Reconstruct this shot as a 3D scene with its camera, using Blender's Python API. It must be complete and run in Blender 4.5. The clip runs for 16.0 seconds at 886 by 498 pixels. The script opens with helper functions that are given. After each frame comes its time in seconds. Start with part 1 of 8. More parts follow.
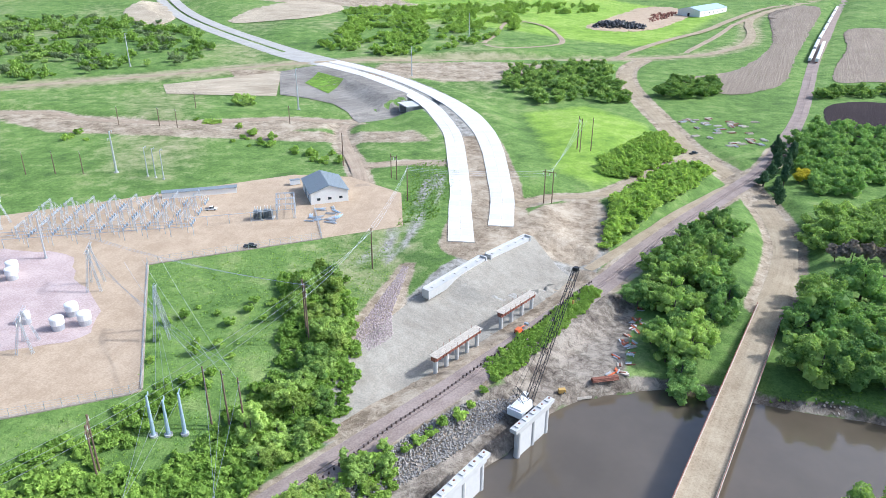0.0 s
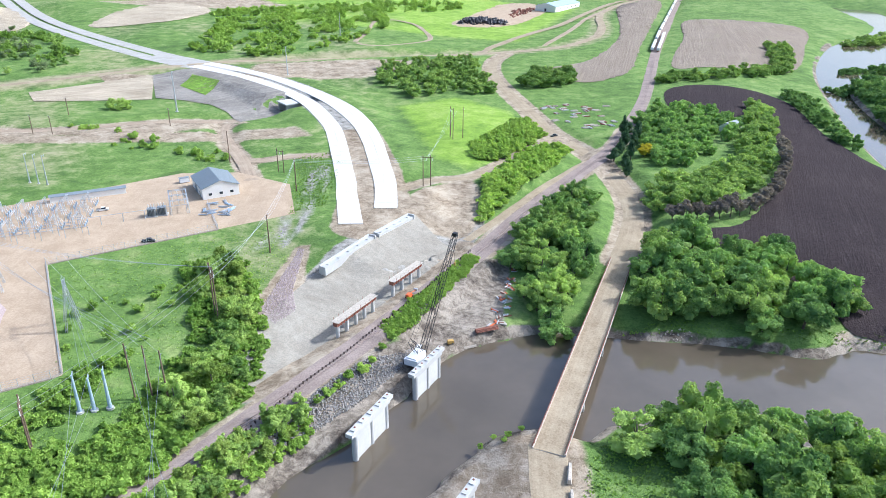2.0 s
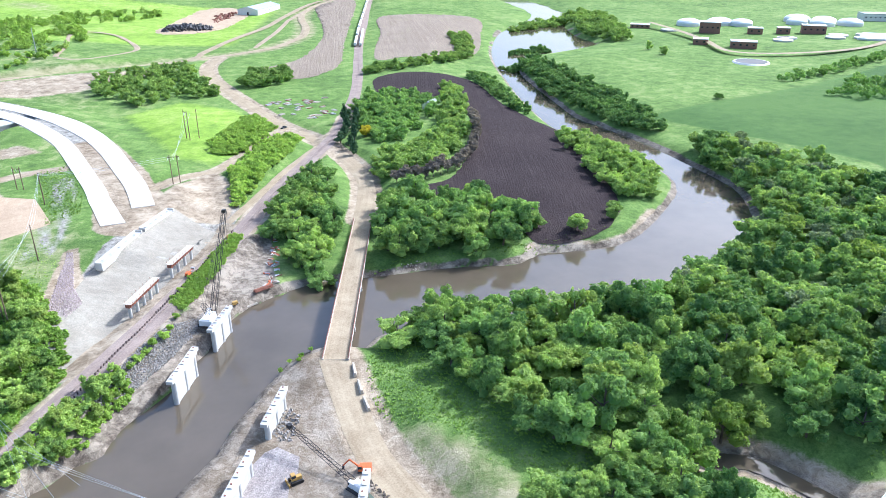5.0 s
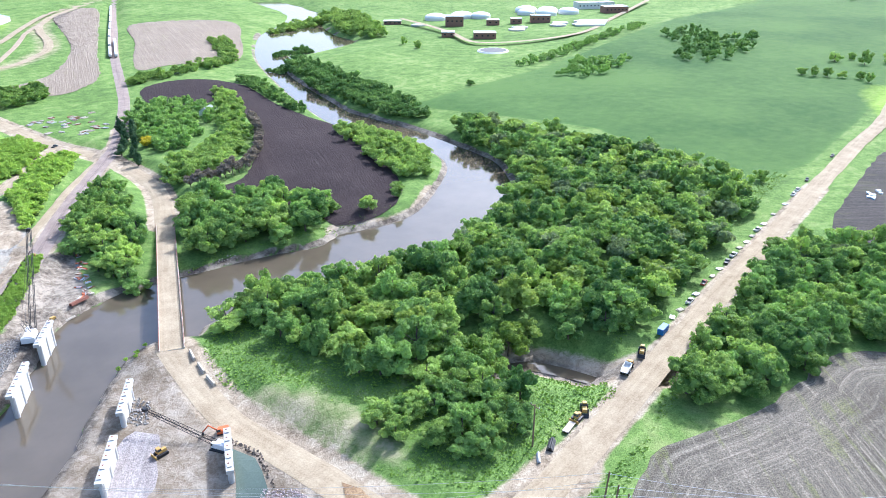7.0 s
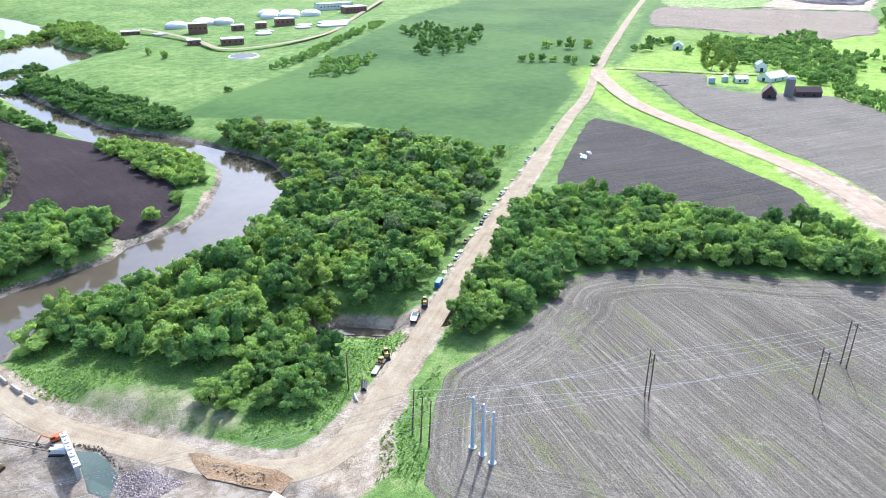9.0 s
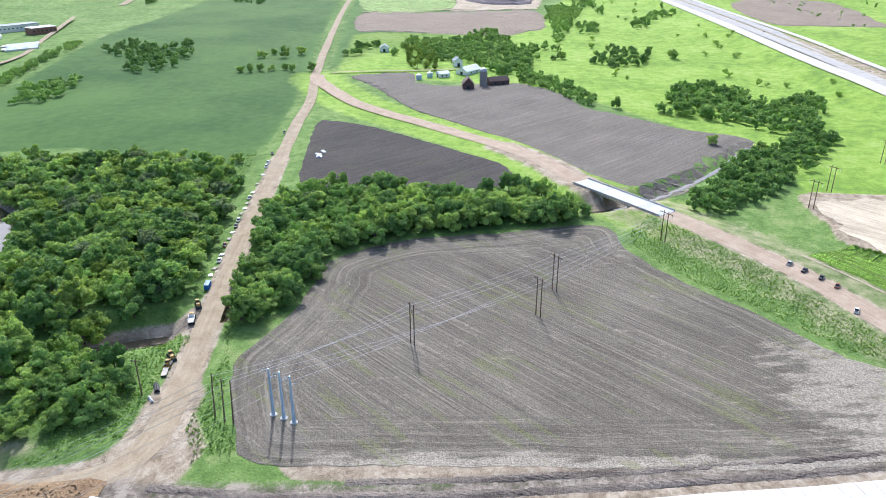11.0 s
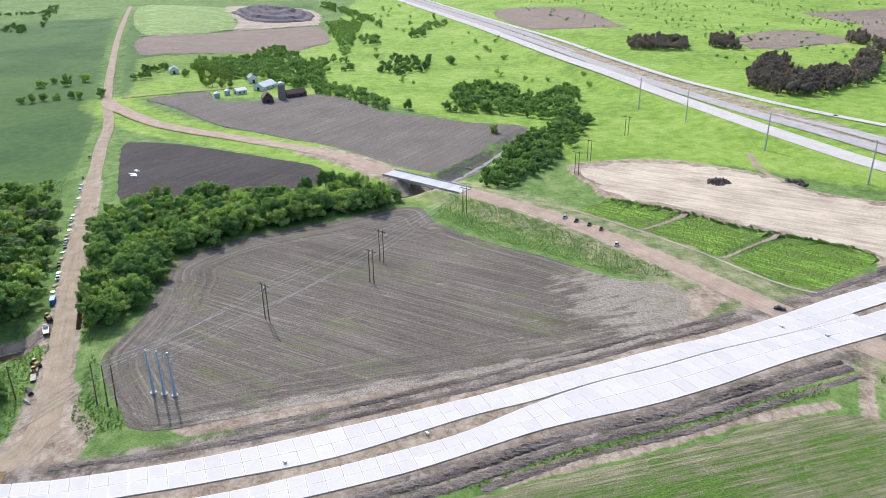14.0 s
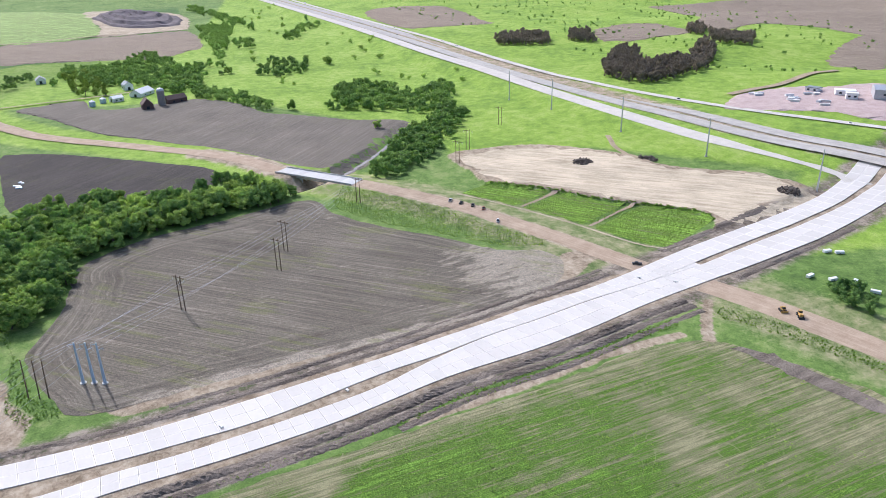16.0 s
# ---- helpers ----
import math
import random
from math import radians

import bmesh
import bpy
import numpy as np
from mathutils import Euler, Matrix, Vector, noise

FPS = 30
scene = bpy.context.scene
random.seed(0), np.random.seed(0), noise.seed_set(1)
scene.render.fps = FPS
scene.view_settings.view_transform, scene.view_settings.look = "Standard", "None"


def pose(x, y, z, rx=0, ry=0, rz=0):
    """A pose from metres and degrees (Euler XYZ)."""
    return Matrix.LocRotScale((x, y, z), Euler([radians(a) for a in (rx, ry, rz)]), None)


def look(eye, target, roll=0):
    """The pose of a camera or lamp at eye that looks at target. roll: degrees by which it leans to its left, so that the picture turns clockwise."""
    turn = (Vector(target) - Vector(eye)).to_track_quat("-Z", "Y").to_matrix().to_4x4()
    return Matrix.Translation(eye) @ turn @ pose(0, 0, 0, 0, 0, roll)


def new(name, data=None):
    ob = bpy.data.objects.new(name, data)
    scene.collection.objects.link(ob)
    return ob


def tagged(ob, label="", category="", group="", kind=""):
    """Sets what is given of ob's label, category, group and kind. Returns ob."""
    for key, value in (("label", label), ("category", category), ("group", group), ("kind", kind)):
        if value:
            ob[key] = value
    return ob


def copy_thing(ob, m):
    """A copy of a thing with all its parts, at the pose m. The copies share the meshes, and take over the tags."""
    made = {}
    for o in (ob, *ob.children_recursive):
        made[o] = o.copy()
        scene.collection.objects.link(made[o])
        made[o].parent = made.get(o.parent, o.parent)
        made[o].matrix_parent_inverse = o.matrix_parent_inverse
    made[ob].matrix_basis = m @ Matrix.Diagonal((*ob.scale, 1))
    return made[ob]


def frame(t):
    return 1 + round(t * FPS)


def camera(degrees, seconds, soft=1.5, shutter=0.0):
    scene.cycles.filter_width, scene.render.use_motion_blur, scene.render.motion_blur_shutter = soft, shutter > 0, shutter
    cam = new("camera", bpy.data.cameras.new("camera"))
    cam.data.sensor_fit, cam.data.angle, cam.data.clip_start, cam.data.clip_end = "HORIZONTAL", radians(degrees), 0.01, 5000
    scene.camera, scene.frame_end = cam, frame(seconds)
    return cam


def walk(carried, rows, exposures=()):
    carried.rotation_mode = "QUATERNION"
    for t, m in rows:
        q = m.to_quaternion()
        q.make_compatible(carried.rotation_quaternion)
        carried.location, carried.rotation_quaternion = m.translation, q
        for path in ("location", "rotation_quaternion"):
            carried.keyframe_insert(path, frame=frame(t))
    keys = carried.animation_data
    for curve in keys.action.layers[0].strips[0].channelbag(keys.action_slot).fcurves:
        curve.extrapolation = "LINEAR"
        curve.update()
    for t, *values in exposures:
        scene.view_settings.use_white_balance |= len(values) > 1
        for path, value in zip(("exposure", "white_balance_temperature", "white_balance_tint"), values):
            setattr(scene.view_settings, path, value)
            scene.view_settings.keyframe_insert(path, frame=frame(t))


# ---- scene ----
K = 1.35   # metres to one unit of the plan; all places below are in plan units, machines in metres
cam = camera(62.7, 16.0, soft=0.55)
PATH = [
    (0, (-4.619, 13.885, 96.663), (-4.947, 15.675, 95.832), 0.3),
    (0.5, (-3.921, 9.322, 97.129), (-4.163, 11.125, 96.298), 0.3),
    (1, (-3.605, 4.09, 97.747), (-3.769, 5.902, 96.916), 0.3),
    (1.5, (-3.44, -2.416, 98.685), (-3.522, -0.599, 97.853), 0.3),
    (2, (-3.677, -9.253, 99.779), (-3.688, -7.434, 98.946), 0.4),
    (2.5, (-4.384, -16.266, 100.924), (-4.346, -14.449, 100.091), 0.4),
    (3, (-5.294, -23.4, 101.981), (-5.186, -21.586, 101.147), 0.4),
    (3.5, (-6.927, -30.804, 103.263), (-6.709, -29.0, 102.428), 0.3),
    (4, (-9.906, -38.35, 104.469), (-9.511, -36.575, 103.635), 0.3),
    (4.2, (-11.365, -41.261, 104.763), (-10.907, -39.501, 103.93), 0.3),
    (6.3, (-31.304, -68.989, 110.477), (-30.281, -67.485, 109.645), -0.1),
    (6.5, (-33.781, -71.179, 111.398), (-32.709, -69.71, 110.564), -0.1),
    (7, (-40.112, -76.473, 113.051), (-38.923, -75.097, 112.216), 0.0),
    (7.5, (-46.999, -81.419, 114.872), (-45.702, -80.145, 114.037), 0.0),
    (8, (-54.072, -85.95, 116.717), (-52.676, -84.787, 115.881), -0.0),
    (8.5, (-61.253, -89.951, 118.627), (-59.771, -88.901, 117.79), -0.1),
    (9, (-68.583, -93.626, 120.988), (-67.005, -92.728, 120.149), -0.1),
    (9.5, (-75.851, -96.161, 122.782), (-74.192, -95.424, 121.944), -0.1),
    (10, (-83.111, -98.211, 124.676), (-81.388, -97.638, 123.838), -0.2),
    (10.2, (-86.036, -98.866, 125.34), (-84.292, -98.358, 124.502), -0.2),
    (12.3, (-117.395, -92.335, 124.805), (-115.556, -92.368, 124.02), -0.4),
    (12.5, (-119.969, -91.878, 125.586), (-118.129, -91.912, 124.803), -0.5),
    (13, (-126.462, -89.958, 125.941), (-124.622, -89.997, 125.159), -0.4),
    (13.5, (-134.253, -89.635, 127.084), (-132.42, -89.792, 126.299), -0.7),
    (14, (-141.553, -87.753, 128.038), (-139.738, -88.044, 127.251), -0.9),
    (14.5, (-149.387, -85.707, 129.56), (-147.597, -86.119, 128.77), -1.0),
    (15, (-156.595, -82.963, 130.846), (-154.832, -83.476, 130.054), -1.2),
    (15.5, (-163.677, -80.05, 132.007), (-161.931, -80.616, 131.213), -1.2),
    (16, (-170.018, -75.762, 133.138), (-168.282, -76.356, 132.342), -1.2),
]
EXPOSURES = [(0, 0.35, 5350, 9), (3.5, 0.6, 5300, 9), (7, 0.88, 5250, 11), (9, 0.79, 5300, 11), (10.2, 0.56, 5400, 11), (12.5, 0.11, 5550, 13), (16, 0.02, 5650, 15)]
walk(cam, [(t, look(Vector(eye) * K, Vector(target) * K, roll)) for t, eye, target, roll in PATH], EXPOSURES)

# ---- light: a high hazy sun with a bright sky ----
SUN_ELEV, SUN_AZ = 40.0, 15.6          # azimuth counted from +x towards +y
world = bpy.data.worlds.new("sky")
scene.world = world
world.use_nodes = True
sky = world.node_tree.nodes.new("ShaderNodeTexSky")
sky.sky_type, sky.sun_disc = "NISHITA", False
sky.sun_elevation, sky.sun_rotation = radians(SUN_ELEV), radians(90 - SUN_AZ)
sky.air_density, sky.dust_density = 1.0, 4.0
world.node_tree.nodes["Background"].inputs["Strength"].default_value = 0.175
world.node_tree.links.new(sky.outputs[0], world.node_tree.nodes["Background"].inputs["Color"])
sun = new("sun", bpy.data.lights.new("sun", "SUN"))
sun.data.energy, sun.data.angle, sun.data.color = 3.4, radians(1.5), (1.0, 0.96, 0.91)
sun.matrix_world = look((0, 0, 0), (-math.cos(radians(SUN_AZ)) * math.cos(radians(SUN_ELEV)), -math.sin(radians(SUN_AZ)) * math.cos(radians(SUN_ELEV)), -math.sin(radians(SUN_ELEV))))


# ---- materials ----
def mat(name, rough=0.9, metal=0.0):
    m = bpy.data.materials.new(name)
    m.use_nodes = True
    b = m.node_tree.nodes["Principled BSDF"]
    b.inputs["Roughness"].default_value, b.inputs["Metallic"].default_value = rough, metal
    return m, m.node_tree.nodes, m.node_tree.links, b


def ramp(n, l, fac, stops):
    r = n.new("ShaderNodeValToRGB")
    while len(r.color_ramp.elements) < len(stops):
        r.color_ramp.elements.new(0.5)
    for e, (p, c) in zip(r.color_ramp.elements, stops):
        e.position, e.color = p, (*c, 1)
    l.new(fac, r.inputs[0])
    return r.outputs[0]


def tex(n, l, scale, detail=4.0, rough=0.6, vec=None, stretch=None, warp=0.0):
    t = n.new("ShaderNodeTexNoise")
    t.inputs["Scale"].default_value, t.inputs["Detail"].default_value = scale, detail
    t.inputs["Roughness"].default_value, t.inputs["Distortion"].default_value = rough, warp
    if vec is None:
        vec = n.new("ShaderNodeNewGeometry").outputs["Position"]
    if stretch:
        mp = n.new("ShaderNodeMapping")
        mp.vector_type = "TEXTURE"
        mp.inputs["Rotation"].default_value[2] = radians(stretch[0])
        mp.inputs["Scale"].default_value = (1 / stretch[1], 1 / stretch[2], 1)
        l.new(vec, mp.inputs[0])
        vec = mp.outputs[0]
    l.new(vec, t.inputs["Vector"])
    return t.outputs["Fac"]


def mathn(n, l, op, a, b=None, c=None, clamp=False):
    m = n.new("ShaderNodeMath")
    m.operation, m.use_clamp = op, clamp
    for k, v in enumerate((a, b, c)):
        if v is None:
            continue
        if isinstance(v, (int, float)):
            m.inputs[k].default_value = v
        else:
            l.new(v, m.inputs[k])
    return m.outputs[0]


def mixc(n, l, fac, a, b, mode="MIX"):
    m = n.new("ShaderNodeMix")
    m.data_type, m.blend_type = "RGBA", mode
    for sock, v in ((m.inputs[0], fac), (m.inputs[6], a), (m.inputs[7], b)):
        if isinstance(v, (int, float)):
            sock.default_value = v
        elif isinstance(v, tuple):
            sock.default_value = (*v, 1)
        else:
            l.new(v, sock)
    return m.outputs[2]


def bump(n, l, b, height, strength=0.4, dist=0.1):
    k = n.new("ShaderNodeBump")
    k.inputs["Strength"].default_value, k.inputs["Distance"].default_value = strength, dist
    l.new(height, k.inputs["Height"])
    l.new(k.outputs[0], b.inputs["Normal"])


def attr(n, name):
    a = n.new("ShaderNodeAttribute")
    a.attribute_name = name
    return a.outputs["Fac"]


def simple(name, colour, rough=0.7, metal=0.0, vary=0.15, scale=1.5, fine=12.0):
    """A plain surface with soft stains and fine grain."""
    m, n, l, b = mat(name, rough, metal)
    dark = tuple(c * (1 - vary) for c in colour)
    lite = tuple(min(1, c * (1 + vary)) for c in colour)
    f = mathn(n, l, "MULTIPLY_ADD", tex(n, l, fine, 3), 0.4, mathn(n, l, "MULTIPLY", tex(n, l, scale, 4), 0.6))
    l.new(ramp(n, l, f, [(0.35, dark), (0.65, lite)]), b.inputs["Base Color"])
    bump(n, l, b, f, 0.25, 0.03)
    return m


def ground_material():
    """Meadow, pasture, bare earth and grey gravel, mixed by the ground's own cover attributes with ragged edges."""
    m, n, l, b = mat("ground_cover", 0.95)
    big, mid, fine = tex(n, l, 0.012, 4), tex(n, l, 0.09, 5, 0.65), tex(n, l, 1.1, 4, 0.75)
    tuft = tex(n, l, 0.35, 6, 0.78, warp=0.6)
    grass = ramp(n, l, mathn(n, l, "MULTIPLY_ADD", mid, 0.6, mathn(n, l, "MULTIPLY", big, 0.4)),
                 [(0.36, (0.085, 0.145, 0.038)), (0.45, (0.125, 0.208, 0.048)), (0.54, (0.17, 0.262, 0.066)), (0.62, (0.24, 0.305, 0.1))])
    grass = mixc(n, l, 1.0, grass, ramp(n, l, mathn(n, l, "MULTIPLY_ADD", fine, 0.45, mathn(n, l, "MULTIPLY", tuft, 0.55)), [(0.38, (0.58, 0.63, 0.58)), (0.48, (0.92, 0.93, 0.91)), (0.54, (1.06, 1.05, 1.03)), (0.63, (1.4, 1.32, 1.32))]), "MULTIPLY")
    past = ramp(n, l, mathn(n, l, "MULTIPLY_ADD", mid, 0.55, mathn(n, l, "MULTIPLY", big, 0.45)), [(0.38, (0.165, 0.275, 0.042)), (0.5, (0.255, 0.385, 0.055)), (0.62, (0.34, 0.44, 0.1))])
    past = mixc(n, l, 1.0, past, ramp(n, l, mathn(n, l, "MULTIPLY_ADD", fine, 0.5, mathn(n, l, "MULTIPLY", tuft, 0.5)), [(0.4, (0.72, 0.76, 0.72)), (0.52, (1.0, 1.0, 0.98)), (0.63, (1.22, 1.18, 1.2))]), "MULTIPLY")
    crop = ramp(n, l, mathn(n, l, "MULTIPLY_ADD", tex(n, l, 0.004, 3), 0.6, mathn(n, l, "MULTIPLY_ADD", mid, 0.3, mathn(n, l, "MULTIPLY", fine, 0.1))), [(0.4, (0.075, 0.16, 0.036)), (0.58, (0.145, 0.25, 0.056))])
    dry = ramp(n, l, mid, [(0.36, (0.2, 0.21, 0.09)), (0.62, (0.38, 0.345, 0.2))])
    earth = ramp(n, l, mathn(n, l, "MULTIPLY_ADD", tuft, 0.5, mathn(n, l, "MULTIPLY", mid, 0.5)), [(0.4, (0.2, 0.152, 0.1)), (0.5, (0.35, 0.28, 0.195)), (0.58, (0.47, 0.39, 0.285))])
    grey = ramp(n, l, mathn(n, l, "MULTIPLY_ADD", tuft, 0.5, mathn(n, l, "MULTIPLY", tex(n, l, 0.2, 5, 0.7), 0.5)), [(0.4, (0.16, 0.145, 0.12)), (0.48, (0.29, 0.27, 0.23)), (0.57, (0.42, 0.395, 0.345))])
    mud = ramp(n, l, mathn(n, l, "MULTIPLY_ADD", tuft, 0.5, mathn(n, l, "MULTIPLY", mid, 0.5)), [(0.4, (0.08, 0.063, 0.048)), (0.49, (0.2, 0.166, 0.127)), (0.58, (0.37, 0.315, 0.245))])
    edge = mathn(n, l, "MULTIPLY_ADD", tuft, 0.5, mathn(n, l, "MULTIPLY_ADD", mid, 0.5, -0.5))
    out = grass
    for name, colour, rag in (("crop", crop, 0.25), ("pasture", past, 0.4), ("dry", dry, 1.6), ("grey", grey, 0.8), ("earth", earth, 0.9), ("mud", mud, 0.8)):
        f = mathn(n, l, "MULTIPLY_ADD", edge, rag, attr(n, name))
        f = mathn(n, l, "MULTIPLY_ADD", mathn(n, l, "SUBTRACT", f, 0.5), 5.0 if rag < 1 else 2.5, 0.5, clamp=True)
        out = mixc(n, l, f, out, colour)
    l.new(out, b.inputs["Base Color"])
    b.inputs["Specular IOR Level"].default_value = 0.15
    l.new(mathn(n, l, "MULTIPLY", attr(n, "crop"), 0.5), b.inputs["Diffuse Roughness"])
    bump(n, l, b, mathn(n, l, "MULTIPLY_ADD", fine, 0.5, tuft), 0.8, 0.7)
    return m


def soil_material(name, dark, lite, angle, rows=0.9, weed=0.0, streak=1.0, headland=0.0, dust=False):
    """Tilled soil: rows along one direction, broad damp and pale patches, a few weeds."""
    m, n, l, b = mat(name, 1.0)
    pos = n.new("ShaderNodeNewGeometry").outputs["Position"]
    broad = tex(n, l, 0.02, 4, 0.6)
    lines = tex(n, l, 1.0, 3, 0.6, vec=pos, stretch=(angle, 0.012, 1.0))
    wide = tex(n, l, 1.0, 2, 0.5, vec=pos, stretch=(angle, 0.006, 0.13))
    clod = tex(n, l, 1.4, 4, 0.7)
    if headland:
        sep = n.new("ShaderNodeSeparateXYZ")
        l.new(pos, sep.inputs[0])
        com = n.new("ShaderNodeCombineXYZ")
        edge = attr(n, "edge")
        l.new(mathn(n, l, "MULTIPLY", edge, 0.6), com.inputs[0])
        l.new(mathn(n, l, "MULTIPLY", sep.outputs[0], 0.012), com.inputs[1])
        l.new(mathn(n, l, "MULTIPLY", sep.outputs[1], 0.012), com.inputs[2])
        round_rows = tex(n, l, 1.0, 3, 0.6, vec=com.outputs[0])
        k = mathn(n, l, "MULTIPLY_ADD", edge, -1 / 8, headland / 8, clamp=True)
        mx = n.new("ShaderNodeMix")
        l.new(k, mx.inputs[0]), l.new(lines, mx.inputs[2]), l.new(round_rows, mx.inputs[3])
        lines = mx.outputs[0]
    f = mathn(n, l, "MULTIPLY_ADD", mathn(n, l, "SUBTRACT", lines, 0.22), 0.95 * rows, mathn(n, l, "MULTIPLY_ADD", wide, 0.35 * rows, mathn(n, l, "MULTIPLY_ADD", broad, 0.55, mathn(n, l, "MULTIPLY", clod, 0.2))))
    base = ramp(n, l, f, [(0.52, dark), (0.8, tuple((a + c) / 2 for a, c in zip(dark, lite))), (1.0, lite)])
    pale = ramp(n, l, lines, [(0.57, (0, 0, 0)), (0.66, (1, 1, 1))])
    base = mixc(n, l, mathn(n, l, "MULTIPLY", pale, 0.42 * streak), base, tuple(min(1, c * 1.6) for c in lite))
    # wheel lines: thin and long, some pale, some dark
    thin = tex(n, l, 1.0, 1, 0.4, vec=com.outputs[0] if headland else pos, stretch=None if headland else (angle, 0.004, 0.3))
    cut = mathn(n, l, "MULTIPLY_ADD", mathn(n, l, "ABSOLUTE", mathn(n, l, "SUBTRACT", thin, 0.5)), -45.0, 1.0, clamp=True)
    straight = tex(n, l, 1.0, 1, 0.4, vec=pos, stretch=(angle + 3, 0.004, 0.34))
    cut2 = mathn(n, l, "MULTIPLY_ADD", mathn(n, l, "ABSOLUTE", mathn(n, l, "SUBTRACT", straight, 0.5)), -50.0, 1.0, clamp=True)
    if headland:
        cut = mathn(n, l, "MULTIPLY", cut, k)
    worn = ramp(n, l, tex(n, l, 0.3, 4, 0.7), [(0.42, (0.1, 0.1, 0.1)), (0.56, (1, 1, 1))])
    cut = mathn(n, l, "MULTIPLY", mathn(n, l, "MAXIMUM", cut, cut2), worn)
    base = mixc(n, l, mathn(n, l, "MULTIPLY", cut, 0.6 * streak), base, tuple(min(1, c * 1.75) for c in lite))
    grain = ramp(n, l, mathn(n, l, "MULTIPLY_ADD", clod, 0.6, mathn(n, l, "MULTIPLY", tex(n, l, 0.5, 5, 0.75), 0.4)), [(0.4, (0.6, 0.6, 0.6)), (0.5, (1, 1, 1)), (0.6, (1.5, 1.48, 1.45))])
    base = mixc(n, l, 0.55, base, grain, "MULTIPLY")
    if dust:
        d = mathn(n, l, "MULTIPLY_ADD", mathn(n, l, "SUBTRACT", tex(n, l, 1.0, 5, 0.7, vec=pos, stretch=(-78, 0.05, 0.16)), 0.5), 2.2, attr(n, "bare"))
        d = mathn(n, l, "MULTIPLY_ADD", mathn(n, l, "SUBTRACT", d, 0.5), 3.5, 0.5, clamp=True)
        base = mixc(n, l, mathn(n, l, "MULTIPLY", d, 0.75), base, mixc(n, l, 1.0, (0.37, 0.325, 0.255), grain, "MULTIPLY"))
    if weed:
        w = ramp(n, l, mathn(n, l, "MULTIPLY_ADD", tex(n, l, 1.0, 2, 0.5, vec=pos, stretch=(angle, 0.02, 0.3)), 0.5, mathn(n, l, "MULTIPLY", tex(n, l, 0.03, 3), 0.5)), [(0.55, (0, 0, 0)), (0.6, (1, 1, 1))])
        w = mathn(n, l, "MULTIPLY", w, ramp(n, l, clod, [(0.44, (0.2, 0.2, 0.2)), (0.56, (1, 1, 1))]))
        base = mixc(n, l, mathn(n, l, "MULTIPLY", w, weed), base, (0.19, 0.22, 0.05))
    l.new(base, b.inputs["Base Color"])
    b.inputs["Specular IOR Level"].default_value = 0.1
    bump(n, l, b, mathn(n, l, "ADD", lines, clod), 1.0, 0.5)
    return m


def track_material(name, dark, lite, ruts=0.35):
    """A graded earth or gravel road: grain, long wheel streaks along the way, paler in the middle."""
    m, n, l, b = mat(name, 0.95)
    uv = n.new("ShaderNodeUVMap").outputs[0]
    streak = tex(n, l, 1.0, 4, 0.6, vec=uv, stretch=(0, 0.9, 0.03))
    f = mathn(n, l, "MULTIPLY_ADD", streak, ruts, mathn(n, l, "MULTIPLY_ADD", tex(n, l, 0.12, 4), 0.35, mathn(n, l, "MULTIPLY", tex(n, l, 1.6, 4, 0.7), 0.65 - ruts)))
    l.new(ramp(n, l, f, [(0.41, dark), (0.5, tuple((a + c) / 2 for a, c in zip(dark, lite))), (0.59, lite)]), b.inputs["Base Color"])
    b.inputs["Specular IOR Level"].default_value = 0.15
    bump(n, l, b, f, 0.5, 0.12)
    return m


def concrete_material(name, dark, lite):
    m, n, l, b = mat(name, 0.8)
    rnd = n.new("ShaderNodeObjectInfo").outputs["Random"]
    isl = n.new("ShaderNodeNewGeometry").outputs["Random Per Island"]
    f = mathn(n, l, "MULTIPLY_ADD", tex(n, l, 0.5, 5, 0.65), 0.45, mathn(n, l, "MULTIPLY_ADD", mathn(n, l, "FRACT", mathn(n, l, "ADD", rnd, isl)), 0.3, mathn(n, l, "MULTIPLY", tex(n, l, 6, 3), 0.25)))
    l.new(ramp(n, l, f, [(0.25, dark), (0.75, lite)]), b.inputs["Base Color"])
    bump(n, l, b, tex(n, l, 8, 3), 0.2, 0.02)
    return m


def leaf_material(name, low, high, shine=0.2):
    """Leaf clumps: hue changes from clump to clump, light passes through."""
    m, n, l, b = mat(name, 0.6)
    isl = n.new("ShaderNodeNewGeometry").outputs["Random Per Island"]
    rnd = n.new("ShaderNodeObjectInfo").outputs["Random"]
    f = mathn(n, l, "MULTIPLY_ADD", isl, 0.4, mathn(n, l, "MULTIPLY_ADD", tex(n, l, 0.05, 2), 1.0, mathn(n, l, "MULTIPLY_ADD", tex(n, l, 0.3, 2), 0.8, mathn(n, l, "MULTIPLY_ADD", rnd, 0.5, -0.85))))
    c = ramp(n, l, f, [(0.1, low), (0.9, high)])
    l.new(c, b.inputs["Base Color"])
    b.inputs["Specular IOR Level"].default_value = shine * 0.5
    tr = n.new("ShaderNodeBsdfTranslucent")
    l.new(mixc(n, l, 1.0, c, (1.35, 1.3, 0.9), "MULTIPLY"), tr.inputs[0])
    mx = n.new("ShaderNodeMixShader")
    mx.inputs[0].default_value = 0.33
    b.inputs["Diffuse Roughness"].default_value = 0.7
    l.new(b.outputs[0], mx.inputs[1])
    l.new(tr.outputs[0], mx.inputs[2])
    l.new(mx.outputs[0], n["Material Output"].inputs[0])
    return m


